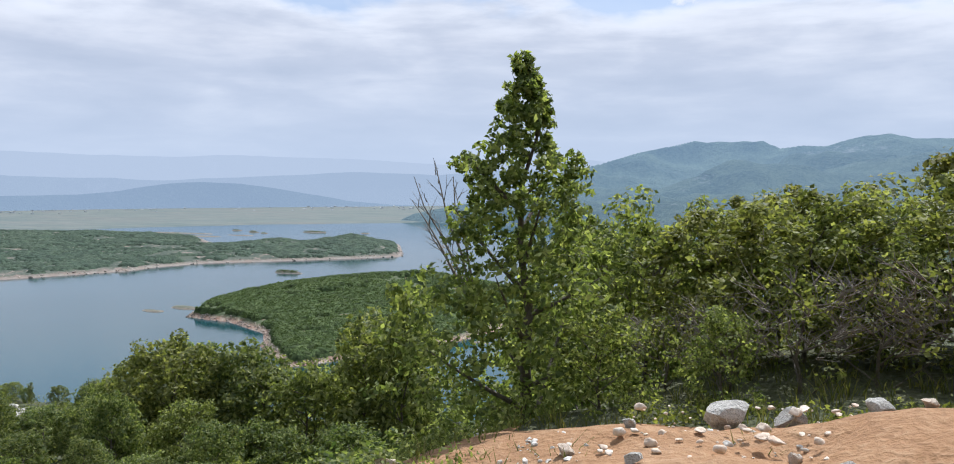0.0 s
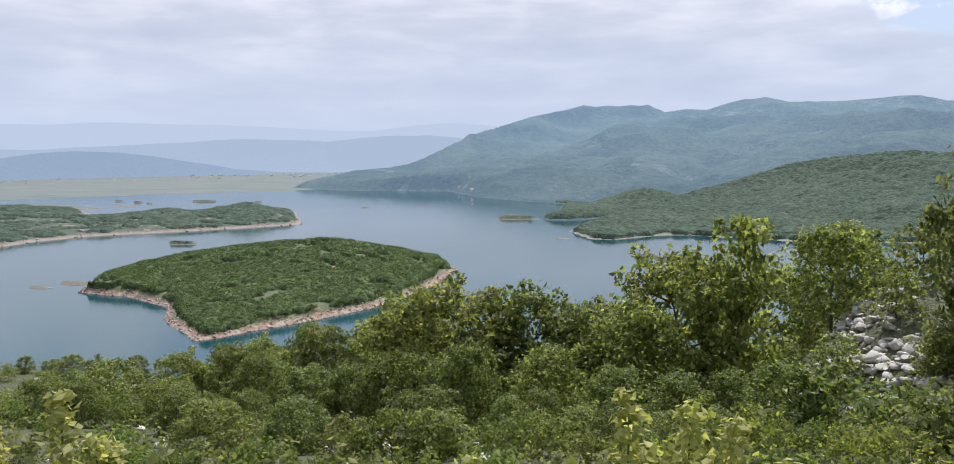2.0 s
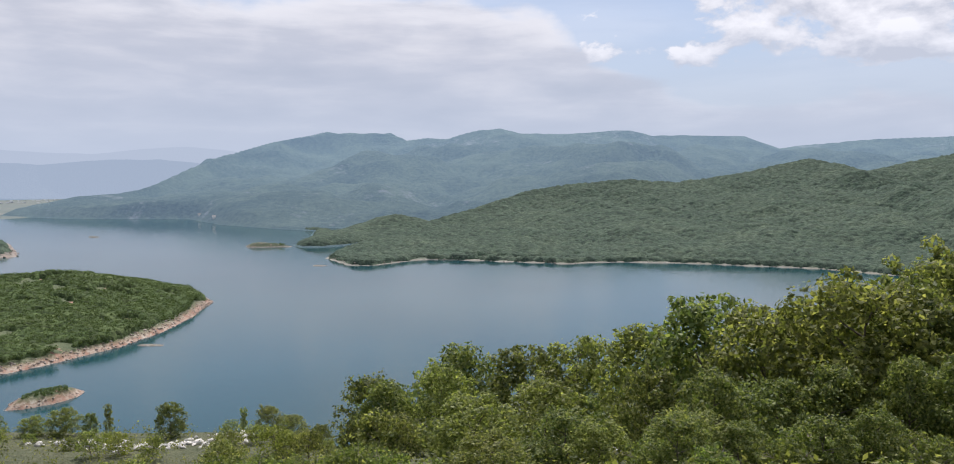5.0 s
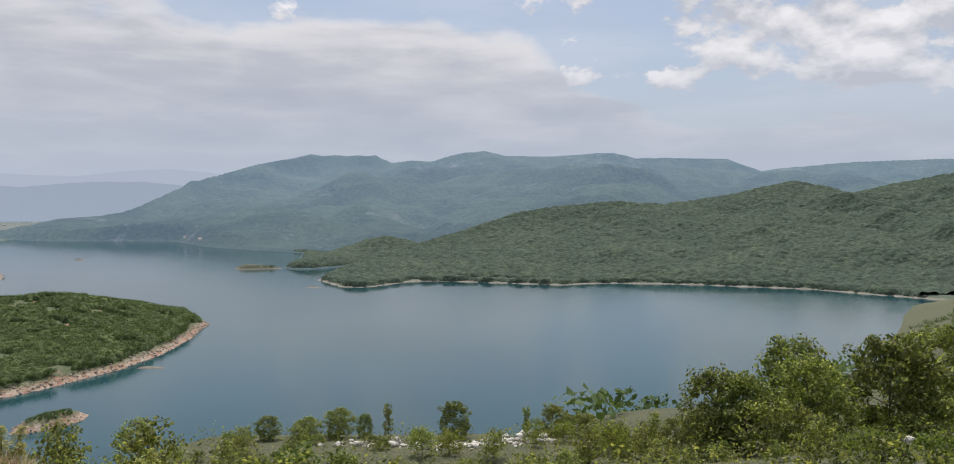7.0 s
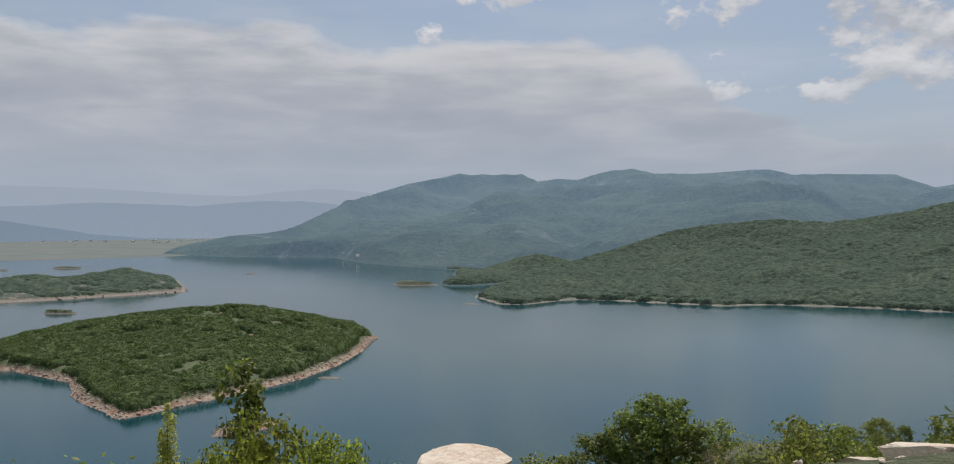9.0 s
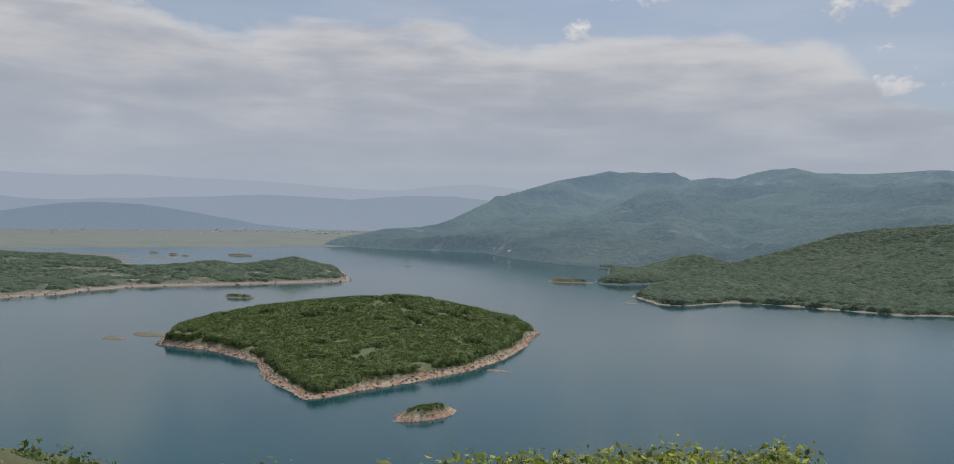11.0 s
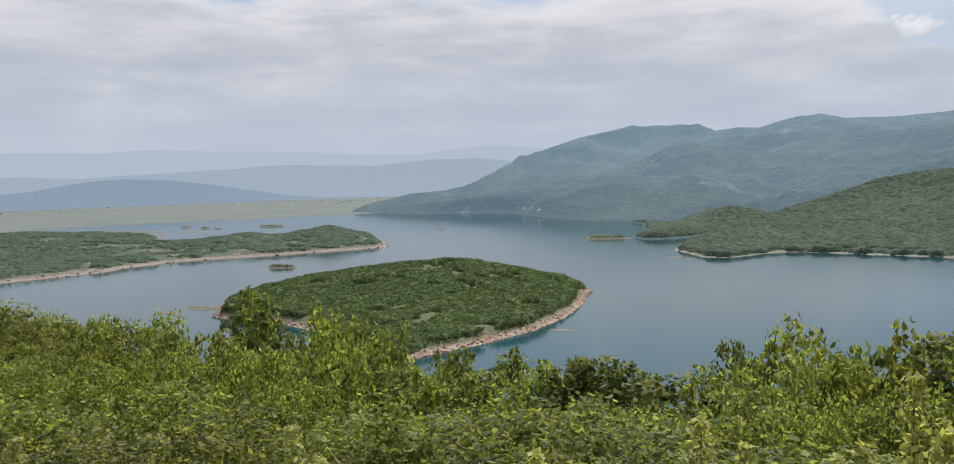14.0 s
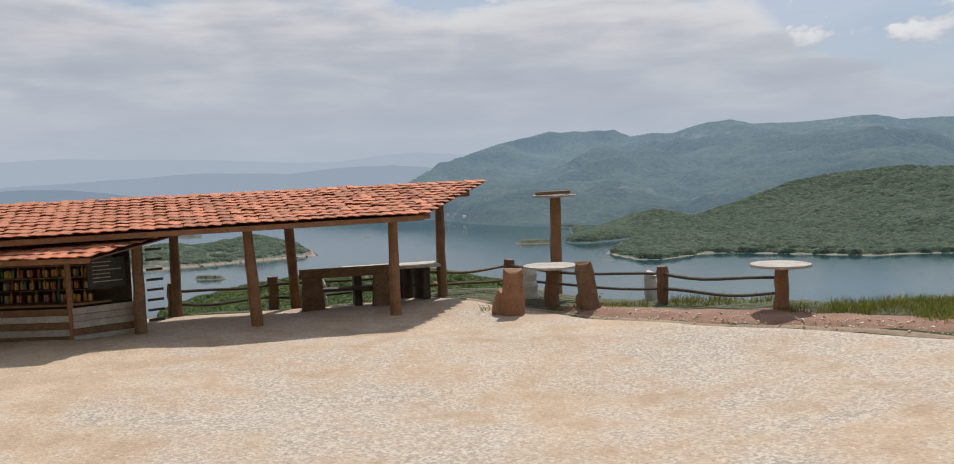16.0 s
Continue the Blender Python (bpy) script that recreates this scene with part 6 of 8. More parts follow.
def lace_tree(stems, seed):
    """A young tree whose thin forked stems carry loose tufts of leaves near their tops."""
    rnd = np.random.default_rng(seed)
    ob = thing("sapling", "thin forked sapling with loose bright leaf tufts", "sapling")
    wood, cs = [], []
    for x, y, h in stems:
        pts = [np.array([x * u ** 1.3 + 0.02 * rnd.normal() * u, y * u ** 1.3, -0.2 + (h + 0.2) * u]) for u in np.linspace(0, 1, 8)]
        wood.append(tube(pts, np.linspace(0.020, 0.004, 8), 5))
        cs += [pts[-1], pts[-1] - [0, 0, 0.07]]
        for j in range(13):
            u = 0.40 + 0.58 * (j + rnd.random()) / 13
            k = min(6, int(u * 7))
            o = pts[k] + (pts[k + 1] - pts[k]) * (u * 7 - k)
            a, q = rnd.random() * 6.28, (0.10 + 0.26 * rnd.random()) * (1.25 - 0.7 * u)
            d = np.array([math.cos(a), math.sin(a), 0.75]) * q
            wood.append(tube([o, o + d * 0.55 + [0, 0, 0.02], o + d], [0.006, 0.004, 0.002], 4))
            cs += [o + d, o + d * 0.8 + rnd.normal(size=3) * 0.03]
    v, f = join(wood)
    tr = new("trunk", tri_mesh("trunk", v, f, M_TWIG, True))
    tr.parent = ob
    C = np.array(cs)
    v, f = leaf_cloud(C, 0.045 + 0.05 * rnd.random(len(C)), len(C) * 13, 0.042, rnd, squash=0.7, shell=0.2)
    cr = new("crown", tri_mesh("crown", v, f, M_LEAF_YEL))
    cr.parent = ob
    return ob


lace = lace_tree([(-0.15, 0.0, 3.45), (0.05, 0.1, 3.1), (0.55, 0.2, 3.3), (0.85, 0.0, 3.0), (0.2, -0.1, 2.7)], 901)
lace.matrix_world = pose(-165.1, 10.2, ground_at(-165.1, 10.2) - 0.1) @ Matrix.Scale(1.12, 4)
for i in range(40):
    x = -187 + 20 * (i + 0.7 * rng.random()) / 40
    plant(BUSH_LOW, x, float(road_y(x)) + 4.3 + 1.2 * rng.random(), 0.42, sz=0.22 + 0.10 * rng.random())
for i in range(30):
    x = -175 + 11 * (i + 0.7 * rng.random()) / 30
    plant(BUSH_LOW, x, float(road_y(x)) + 4.0 + 3.2 * rng.random(), 0.5, sz=0.24 + 0.12 * rng.random())
for x, y, top, k in ((-187.0, 28.8, 136.2, 2), (-183.5, 27.0, 136.2, 2), (-190.6, 26, 136.0, 2), (-197.9, 13.9, 140.2, 3), (-168.6, 4.1, 141.3, 3)):
    plant_top(SLIM if k == 2 else SAPLING, x, y, top, 0.25, (0.6, 0.5, 0.7, 0.38)[k])
for x, y, top, w in ((-194.5, 12.9, 140.75, 0.45), (-196.9, 14.3, 140.3, 0.5), (-197.5, 13.9, 140.35, 0.35), (-195.6, 13.2, 140.3, 0.4), (-198.6, 14.8, 140.1, 0.4)):
    plant_top(BUSH_G, x, y, top, 0.3, w)
# rounded olive bushes on the drop beside the yard
OLIVE = [make_tree("shrub", "rounded olive-green bush beside the stony bank", "shrub", 2.4, 1.5, 6200, 0.052, M_LEAF_OLIVE, 240 + i, 64, "bush", 0.05, 0.19, 0.1) for i in range(2)]
PATTERNS += OLIVE
for x, y, top, w in ((-191.0, 14.2, 140.35, 0.95), (-190.2, 13.2, 140.25, 0.85), (-191.8, 13.0, 140.35, 0.7), (-189.2, 12.2, 140.15, 0.75), (-190.4, 11.2, 140.5, 0.6), (-191.0, 15.4, 140.1, 0.85), (-192.4, 15.2, 139.9, 0.7), (-193.5, 14.7, 139.65, 0.5), (-189.8, 15.2, 139.8, 0.6), (-190.4, 13.6, 139.95, 0.7), (-191.7, 13.4, 139.9, 0.6), (-189.0, 13.4, 139.6, 0.65), (-190.0, 11.8, 140.2, 0.55), (-188.6, 11.4, 140.0, 0.6), (-191.2, 11.6, 140.35, 0.45), (-187.4, 12.6, 139.3, 0.6), (-187.2, 10.6, 140.0, 0.5), (-186.2, 9.8, 140.1, 0.5), (-185.2, 11.2, 139.2, 0.55), (-184.6, 9.2, 139.9, 0.5), (-189.3, 10.3, 140.55, 0.4), (-190.4, 10.2, 140.6, 0.36), (-183.6, 10.4, 139.0, 0.5), (-186.6, 14.0, 138.4, 0.6)):
    plant_top(OLIVE, x, y, top, 0.25, w)
for x, s_, h, w in ((-191.5, 8.6, 0.85, 0.42), (-190.8, 8.2, 0.95, 0.48), (-190.0, 8.6, 1.0, 0.52), (-189.2, 8.3, 0.9, 0.5), (-188.4, 8.6, 0.85, 0.5), (-187.7, 8.2, 0.65, 0.42), (-190.4, 9.4, 1.0, 0.55), (-189.2, 9.4, 0.95, 0.55), (-188.0, 9.6, 0.9, 0.5), (-191.2, 9.6, 0.8, 0.5), (-190.9, 7.6, 0.5, 0.34), (-189.6, 7.6, 0.55, 0.36), (-188.6, 7.5, 0.5, 0.34)):
    plant_top(OLIVE, x, float(road_y(x)) + s_, ground_at(x, float(road_y(x)) + s_) + h, 0.15, w)
for x, y, top, w in ((-194.15, 10.7, 140.85, 0.34), (-194.6, 10.9, 140.7, 0.3), (-193.7, 10.9, 140.65, 0.3), (-196.6, 12.3, 140.45, 0.36), (-197.2, 12.5, 140.5, 0.3), (-195.9, 12.2, 140.35, 0.3)):
    plant_top(BUSH_G, x, y, top, 0.15, w)
# dry grey weeds on the verge below them
p = along(-188.5, -180, 5.2, 8.0, 260, 655, 0.36)
blades("dry_weeds", "tall dry grey-brown weeds on the verge below the bushes", "weeds", p, 0.18 + 0.26 * rng.random(len(p)), M_DRY, 16, 0.2, 655, 0.005, 0.5)
C = along(-189.5, -180, 5.0, 8.8, 420, 657, 0.36)
v, f = leaf_cloud(C + [0, 0, 0.16], 0.12 + 0.24 * rng.random(len(C)), len(C) * 36, 0.032, rng, squash=0.9, shell=0.2)
tagged(new("low_weeds", tri_mesh("low_weeds", v, f, M_LEAF_OLIVE)), "low olive weeds on the verge below the bushes", "weeds", kind="stuff")
for x, s_, r in ((-189.2, 6.6, 0.2), (-187.3, 6.2, 0.16), (-186.9, 6.3, 0.14), (-191.4, 7.2, 0.24)):
    boulder(x, float(road_y(x)) + s_, r, "pale rock among dry weeds on the verge", "rocks at the viewpoint", 1, sink=0.25)
p = along(-27, -11, 7.6, 12.6, 420, 615, 0.4)
blades("verge_grass", "green grass at the foot of the thicket", "grass", p, 0.12 + 0.22 * rng.random(len(p)), M_GRASS, 14, 0.2, 615)
p = along(-192, -156, 2.6, 4.6, 160, 611, 0.42)
blades("dry_weeds", "dry grey-brown weeds along the road edge", "weeds", p, 0.35 + 0.45 * rng.random(len(p)), M_DRY, 12, 0.2, 611, 0.004)
p = along(-192, -150, 2.2, 6.5, 700, 613, 0.40)
blades("verge_grass", "long green verge grass before the viewpoint", "grass", p, 0.25 + 0.35 * rng.random(len(p)), M_GRASS, 12, 0.2, 613)
for x, s, h in ((-169.9, 3.9, 1.2), (-168.4, 3.8, 1.0), (-172.6, 3.9, 1.1), (-173.2, 4.0, 1.2), (-174.0, 3.9, 1.0), (-159.8, 3.9, 1.25), (-163.0, 4.0, 1.0), (-164.2, 4.1, 1.1), (-178.0, 3.9, 0.95), (-175.4, 3.8, 1.1), (-172.3, 4.0, 1.45), (-171.4, 4.0, 1.1), (-170.9, 4.1, 1.35), (-158.9, 4.0, 1.7)):
    plant(WEEDS, x, float(road_y(x)) + s, 0.9, sz=h / 1.5)

# ---- the viewpoint: gravel yard, shelter, stall, tables and fence ----
M_WOOD = surface("weathered brown wood", (0.10, 0.055, 0.030), (0.27, 0.16, 0.09), 5, 0.8, 6, 0.5, 0.01, mid=(0.18, 0.10, 0.055), jitter=0.2)
M_LOG = surface("reddish peeled log", (0.16, 0.075, 0.038), (0.36, 0.19, 0.10), 5, 0.75, 6, 0.5, 0.012, mid=(0.26, 0.13, 0.065), jitter=0.15)
M_GREYWOOD = surface("grey aged board", (0.26, 0.23, 0.20), (0.56, 0.52, 0.47), 6, 0.85, 6, 0.5, 0.008, mid=(0.42, 0.38, 0.34), jitter=0.12)
M_DARKWOOD = surface("dark stained board", (0.035, 0.026, 0.02), (0.11, 0.08, 0.058), 5, 0.8, 6, 0.4, 0.008, jitter=0.2)
M_TILE = surface("red clay tile", (0.26, 0.085, 0.042), (0.54, 0.22, 0.12), 7, 0.85, 5, 0.4, 0.006, mid=(0.42, 0.15, 0.075), jitter=0.32)
M_STEEL = surface("galvanised steel", (0.30, 0.30, 0.29), (0.46, 0.45, 0.43), 3, 0.5, 8, 0.15, 0.004, metal=0.55)
M_RUST = surface("rusty iron", (0.07, 0.03, 0.02), (0.26, 0.10, 0.05), 5, 0.85, 6, 0.4, 0.006, mid=(0.16, 0.06, 0.032))
M_IRON = surface("dark iron", (0.02, 0.018, 0.016), (0.07, 0.055, 0.045), 8, 0.7, 5, 0.3, 0.004, metal=0.4)
M_PALE = surface("stained pale green paint", (0.27, 0.29, 0.24), (0.56, 0.58, 0.50), 4, 0.7, 6, 0.3, 0.006, mid=(0.46, 0.49, 0.42))
M_CONC = surface("rough pale concrete", (0.36, 0.34, 0.31), (0.62, 0.60, 0.56), 6, 0.9, 6, 0.6, 0.01)
M_REDGRAVEL = surface("red-brown crushed stone", (0.16, 0.085, 0.055), (0.36, 0.22, 0.16), 2.0, 0.95, 18, 0.8, 0.02, obj=False, mid=(0.25, 0.145, 0.10))
M_BLACK = surface("black paint", (0.015, 0.015, 0.016), (0.045, 0.043, 0.043), 6, 0.6, 5, 0.1, 0.003)
M_YELLOW = surface("yellow sticker", (0.55, 0.38, 0.02), (0.72, 0.52, 0.05), 8, 0.5, 4, 0.1, 0.002)
M_RED = surface("red sign paint", (0.48, 0.018, 0.02), (0.62, 0.035, 0.035), 3, 0.45, 6, 0.1, 0.002)
M_WHITE = surface("white sign paint", (0.62, 0.61, 0.57), (0.76, 0.75, 0.71), 3, 0.45, 6, 0.1, 0.002)


def ground_z(x, y):
    return float(near_height(np.array(x, float), np.array(y, float)))


def tilted_box(a, b, w, h, bevel=0.0, bm=None):
    """A beam from a to b, w wide across and h high."""
    a, b = Vector(a), Vector(b)
    own = bm is None
    bm = bm or bmesh.new()
    d = b - a
    q = d.to_track_quat("X", "Z").to_matrix().to_4x4()
    m = Matrix.Translation((a + b) / 2) @ q @ Matrix.Diagonal((d.length, w, h, 1))
    r = bmesh.ops.create_cube(bm, size=1.0, matrix=m)
    if bevel and own:
        bmesh.ops.bevel(bm, geom=bm.edges[:], offset=bevel, segments=1, affect="EDGES")
    return bm


def log_between(a, b, r0, r1, sides=9, seed=0, wob=0.06):
    """A round log or pole with slightly uneven girth and capped ends."""
    rnd = np.random.default_rng(seed)
    a, b = np.array(a, float), np.array(b, float)
    n = 7
    side = np.cross(b - a, [0.3, 0.8, 0.5])
    side /= np.linalg.norm(side)
    pts = [a + (b - a) * u + side * rnd.normal() * wob * r0 for u in np.linspace(0, 1, n)]
    v, f = tube(pts, np.linspace(r0, r1, n) * (1 + 0.06 * rnd.normal(size=n)), sides)
    v = np.concatenate([v, [pts[0], pts[-1]]])
    caps = [(len(v) - 2, (j + 1) % sides, j) for j in range(sides)] + [(len(v) - 1, (n - 1) * sides + j, (n - 1) * sides + (j + 1) % sides) for j in range(sides)]
    return v, [tuple(x) for x in f] + caps


def log_part(name, a, b, r0, r1, mat, parent, seed=0, label="", sides=9, wob=0.06):
    v, f = log_between(a, b, r0, r1, sides, seed, wob)
    return solid(name, v, f, mat, parent, label)


def slab(corners, thick):
    """A flat plate over four corners."""
    v = [tuple(c) for c in corners] + [(c[0], c[1], c[2] - thick) for c in corners]
    return v, [(0, 1, 2, 3), (7, 6, 5, 4), (0, 4, 5, 1), (1, 5, 6, 2), (2, 6, 7, 3), (3, 7, 4, 0)]


# gravel yard
lx, lq = np.meshgrid(np.arange(-262, -186, 0.4), np.linspace(0, 1, 60))
lim = np.interp(lx, LOT_X, LOT_S) + 0.25 * fbm(lx, lx * 0, 1.5, 3, 27)
LY = road_y(lx) + 0.8 + (lim - 0.8) * lq
LZ = near_height(lx, LY) + 0.045 + 0.03 * fbm(lx, LY, 1.2, 4, 29) - 0.12 * (lq > 0.99)
tagged(grid_mesh("gravel_yard", lx, LY, LZ, M_GRAVEL), "pale gravel yard beside the road at the viewpoint", "gravel yard", kind="structure")
out = []
for i in range(520):
    x = -232 + 42 * rng.random()
    y = float(road_y(x)) + 2 + rng.random() * (float(np.interp(x, LOT_X, LOT_S)) - 2.3)
    out.append((x, y, 0.012 + 0.022 * rng.random() ** 2))
rubble("yard_gravel", "loose pale stones on the gravel yard", out, 1).location.z = 0.04
# worn earth edging of the yard
ex = np.arange(-210, -187, 0.25)
ey = road_y(ex) + np.interp(ex, LOT_X, LOT_S)
off = np.array([-0.12, -0.05, 0.05, 0.13])
EX, EY = np.repeat(ex[None], 4, 0), ey[None] + off[:, None] + 0.12 * fbm(ex, ex * 0, 0.9, 3, 33)[None]
EZ = near_height(EX, EY) + np.array([0.01, 0.034, 0.03, 0.0])[:, None] + 0.03 * fbm(EX, EY, 0.5, 3, 35)
tagged(grid_mesh("edging", EX, EY, EZ, surface("trodden earth edging", (0.20, 0.14, 0.09), (0.36, 0.28, 0.20), 2, 0.95, 8, 0.6, 0.02, obj=False)), "low worn earth edging of the gravel yard", "edging", kind="structure")
qx, qy = np.meshgrid(np.arange(-208.4, -200.0, 0.15), np.arange(12.8, 17.6, 0.12))
qe = smooth(0, 0.6, np.minimum.reduce([qx + 208, -200.4 - qx, qy - (15.3 + (qx + 206.8) * -0.52) - 0.1, (16.7 + (qx + 206) * -0.50) - qy]) + 0.5 * fbm(qx, qy, 1.2, 3, 37))
tagged(grid_mesh("red_gravel_bed", qx, qy, near_height(qx, qy) + 0.05 * qe - 0.02 + 0.08 * fbm(qx, qy, 0.5, 3, 39) * qe, M_REDGRAVEL, keep=qe > 0.03), "red-brown crushed stone bed by the fence", "gravel bed", kind="structure")
rubble("red_stones", "crushed red-brown stones by the fence", [(-207.4 + 6.6 * u + 0.3 * a, 15.75 - 3.45 * u + 0.75 * b, 0.015 + 0.03 * c * c) for u, a, b, c in rng.random((260, 4))], 1).location.z = 0.04
p = np.concatenate([clumps([(-203.0, 14.8, 0.6, 60), (-204.8, 16.4, 0.7, 60), (-202.2, 14.6, 0.8, 70), (-201.0, 13.6, 0.8, 80), (-200.0, 12.8, 0.7, 70), (-199.2, 12.6, 0.6, 50), (-197.2, 12.2, 0.6, 60), (-196.4, 11.8, 0.7, 60), (-198.8, 13.4, 0.7, 50), (-195.2, 11.4, 0.6, 40), (-201.6, 15.0, 0.7, 60), (-207.6, 15.9, 0.3, 14), (-209.0, 16.0, 0.3, 10), (-194.4, 10.8, 0.5, 30), (-206.6, 16.2, 0.35, 20)], 621)])
blades("yard_grass", "short yellow-green grass along the yard edge", "grass", p, 0.08 + 0.16 * rng.random(len(p)), M_GRASS, 16, 0.16, 621, 0.004)
bx, bs = np.meshgrid(np.arange(-203, -187, 0.16), np.arange(4.4, 14.6, 0.16))
by = road_y(bx) + bs
inner = smooth(0, 0.5, np.minimum(bs - np.interp(bx, LOT_X, LOT_S) + 0.15, np.interp(bx, EDGE_X, EDGE_S) + 0.3 - bs) - 1.8 * smooth(-193.0, -191.0, bx) * smooth(7.2, 8.4, bs) - 1.5 * smooth(-192.0, -189.5, bx) - 1.5 * smooth(-199.6, -201.2, bx) + 0.6 * fbm(bx, by, 1.4, 4, 43))
tagged(grid_mesh("stony_bank", bx, by, near_height(bx, by) - 0.03 + inner * (0.07 + 0.09 * fbm(bx, by, 0.7, 4, 45)), M_BANK, keep=inner > 0.05), "pale stony earth bank between the yard and the drop", "bank", kind="structure")
spots = np.argwhere((inner > 0.2) & (bx > -199.8) & (bx < -190.5) & (fbm(bx, by, 0.9, 4, 47) > 0.0))
spots = spots[np.random.default_rng(48).permutation(len(spots))[:240]]
C = np.stack([bx[spots[:, 0], spots[:, 1]], by[spots[:, 0], spots[:, 1]], near_height(bx, by)[spots[:, 0], spots[:, 1]] + 0.10], 1)
v, f = leaf_cloud(C, 0.09 + 0.13 * np.random.default_rng(49).random(len(C)), len(C) * 60, 0.019, np.random.default_rng(50), squash=0.6, shell=0.2)
tagged(new("bank_weeds", tri_mesh("bank_weeds", v, f, M_LEAF)), "low green weeds growing over the stony bank", "weeds", kind="stuff")
for x, y, top, w, k in ((-193.1, 11.9, 140.35, 0.3, 0), (-192.0, 12.0, 140.2, 0.4, 0)):
    plant_top(DARKER if k else BUSH_G, x, y, top, 0.3, w)
out = []
for i in range(420):
    x = -200 + 10 * rng.random()
    r0, r1 = float(np.interp(x, LOT_X, LOT_S)) + 0.3, float(np.interp(x, EDGE_X, EDGE_S)) + 0.8
    out.append((x, float(road_y(x)) + r0 + (r1 - r0) * rng.random(), 0.02 + 0.085 * rng.random() ** 2.5))
rubble("edge_stones", "pale stones on the bank beside the yard", out, 0).location.z = 0.03
ux = -198.5 + 8 * rng.random(2600)
uy = road_y(ux) + np.interp(ux, LOT_X, LOT_S) + 0.5 + 3.2 * rng.random(2600)
ok = (fbm(ux, uy, 2.0, 3, 53) > 0.02) & (uy - road_y(ux) < np.interp(ux, EDGE_X, EDGE_S) + 0.6)
rubble("bank_chips", "white limestone chips in patches on the bank", [(float(a), float(b), 0.015 + 0.05 * c ** 3) for a, b, c in zip(ux[ok], uy[ok], rng.random(int(ok.sum())))], 0).location.z = 0.05
p = np.stack([ux, uy, near_height(ux, uy) + 0.03], 1)[(fbm(ux, uy, 1.3, 3, 59) > 0.06)]
blades("bank_dry_grass", "short dry brown grass in patches on the bank", "grass", p, 0.05 + 0.12 * rng.random(len(p)), M_DRY, 14, 0.16, 659, 0.004, 0.8)
x = -202 + 12 * rng.random(3400)
y = road_y(x) + np.interp(x, LOT_X, LOT_S) + 0.1 + 3.4 * rng.random(3400)
keep_ = fbm(x, y, 1.6, 3, 47) > -0.04
p = np.stack([x, y, near_height(x, y) + 0.03], 1)[keep_]
blades("bank_grass", "short tufts of green grass on the stony bank", "grass", p, 0.04 + 0.11 * rng.random(len(p)) ** 1.5, M_GRASS, 16, 0.16, 649, 0.005, 0.8)
boulder(-193.57, 10.4, 0.2, "pale rock beside the shrubs", "rocks at the viewpoint", sink=0.2)
boulder(-195.1, 11.2, 0.2, "pale rock beside the shrubs", "rocks at the viewpoint", sink=0.2)

# ---- shelter ----
U, V = Vector((-0.886, -0.464, 0)), Vector((0.10, 0.995, 0))
O = Vector((-211.0, 15.95, 0))
G = 139.32
shelter = thing("shelter", "open timber shelter with a red clay tile roof on log posts", "shelter", pose(O.x, O.y, G))


def at_shelter(u, v, z):
    """Metres along the front, back from it, and up."""
    q = U * u + V * v
    return (q.x, q.y, z)


def roof_z(u, v):
    return 2.08 + 0.145 * v - 0.012 * u


posts = [(0.0, 0.0), (2.67, 0.05), (4.75, 0.05), (7.6, 0.0), (-0.05, 2.40), (3.24, 2.55), (5.62, 2.45), (8.0, 2.4)]
for i, (u, v) in enumerate(posts):
    log_part("post", at_shelter(u, v, -0.1), at_shelter(u + 0.12 * (i % 2), v + 0.03, roof_z(u, v) - 0.16), 0.115, 0.095, M_LOG if i in (0, 1, 4, 5) else M_WOOD, shelter, 700 + i, sides=10)
for v in (0.0, 2.4):
    log_part("wall_plate", at_shelter(-0.75, v, roof_z(-0.75, v) - 0.11), at_shelter(9.6, v, roof_z(9.6, v) - 0.11), 0.07, 0.065, M_LOG, shelter, 720 + int(v), wob=0.1)
for i in range(15):
    u = -0.6 + i * 0.72
    part("rafter", tilted_box(at_shelter(u, -0.62, roof_z(u, -0.62) - 0.045), at_shelter(u, 3.25, roof_z(u, 3.25) - 0.045), 0.055, 0.075), M_WOOD, shelter)
part("fascia", tilted_box(at_shelter(-0.9, -0.66, roof_z(-0.9, -0.66) - 0.03), at_shelter(9.8, -0.66, roof_z(9.8, -0.66) - 0.03), 0.028, 0.10, 0.004), M_LOG, shelter, "rough pale timber eaves board")
solid("roof_deck", *slab([at_shelter(u, v, roof_z(u, v) + 0.012) for u, v in ((-0.85, -0.62), (-0.85, 3.25), (9.7, 3.25), (9.7, -0.62))], 0.022), M_WOOD, shelter, "rough boards under the tiles")


def tile_mesh():
    """A curved clay pan tile: a rounded hump and a trough, with thickness."""
    w = np.linspace(0, 1, 7)
    x = (w - 0.5) * 0.235
    z = 0.007 * np.sin(w * 2 * np.pi)
    v = [(a, y, b + lift + t) for t in (0, 0.014) for y, lift in ((-0.2, 0.030), (0.2, 0.0)) for a, b in zip(x, z)]
    f = []
    for k in range(6):
        f += [(14 + k, 14 + k + 1, 21 + k + 1, 21 + k), (k, k + 7, k + 8, k + 1), (k, k + 1, 14 + k + 1, 14 + k)]
    f += [(0, 14, 21, 7), (6, 13, 27, 20)]
    return v, f


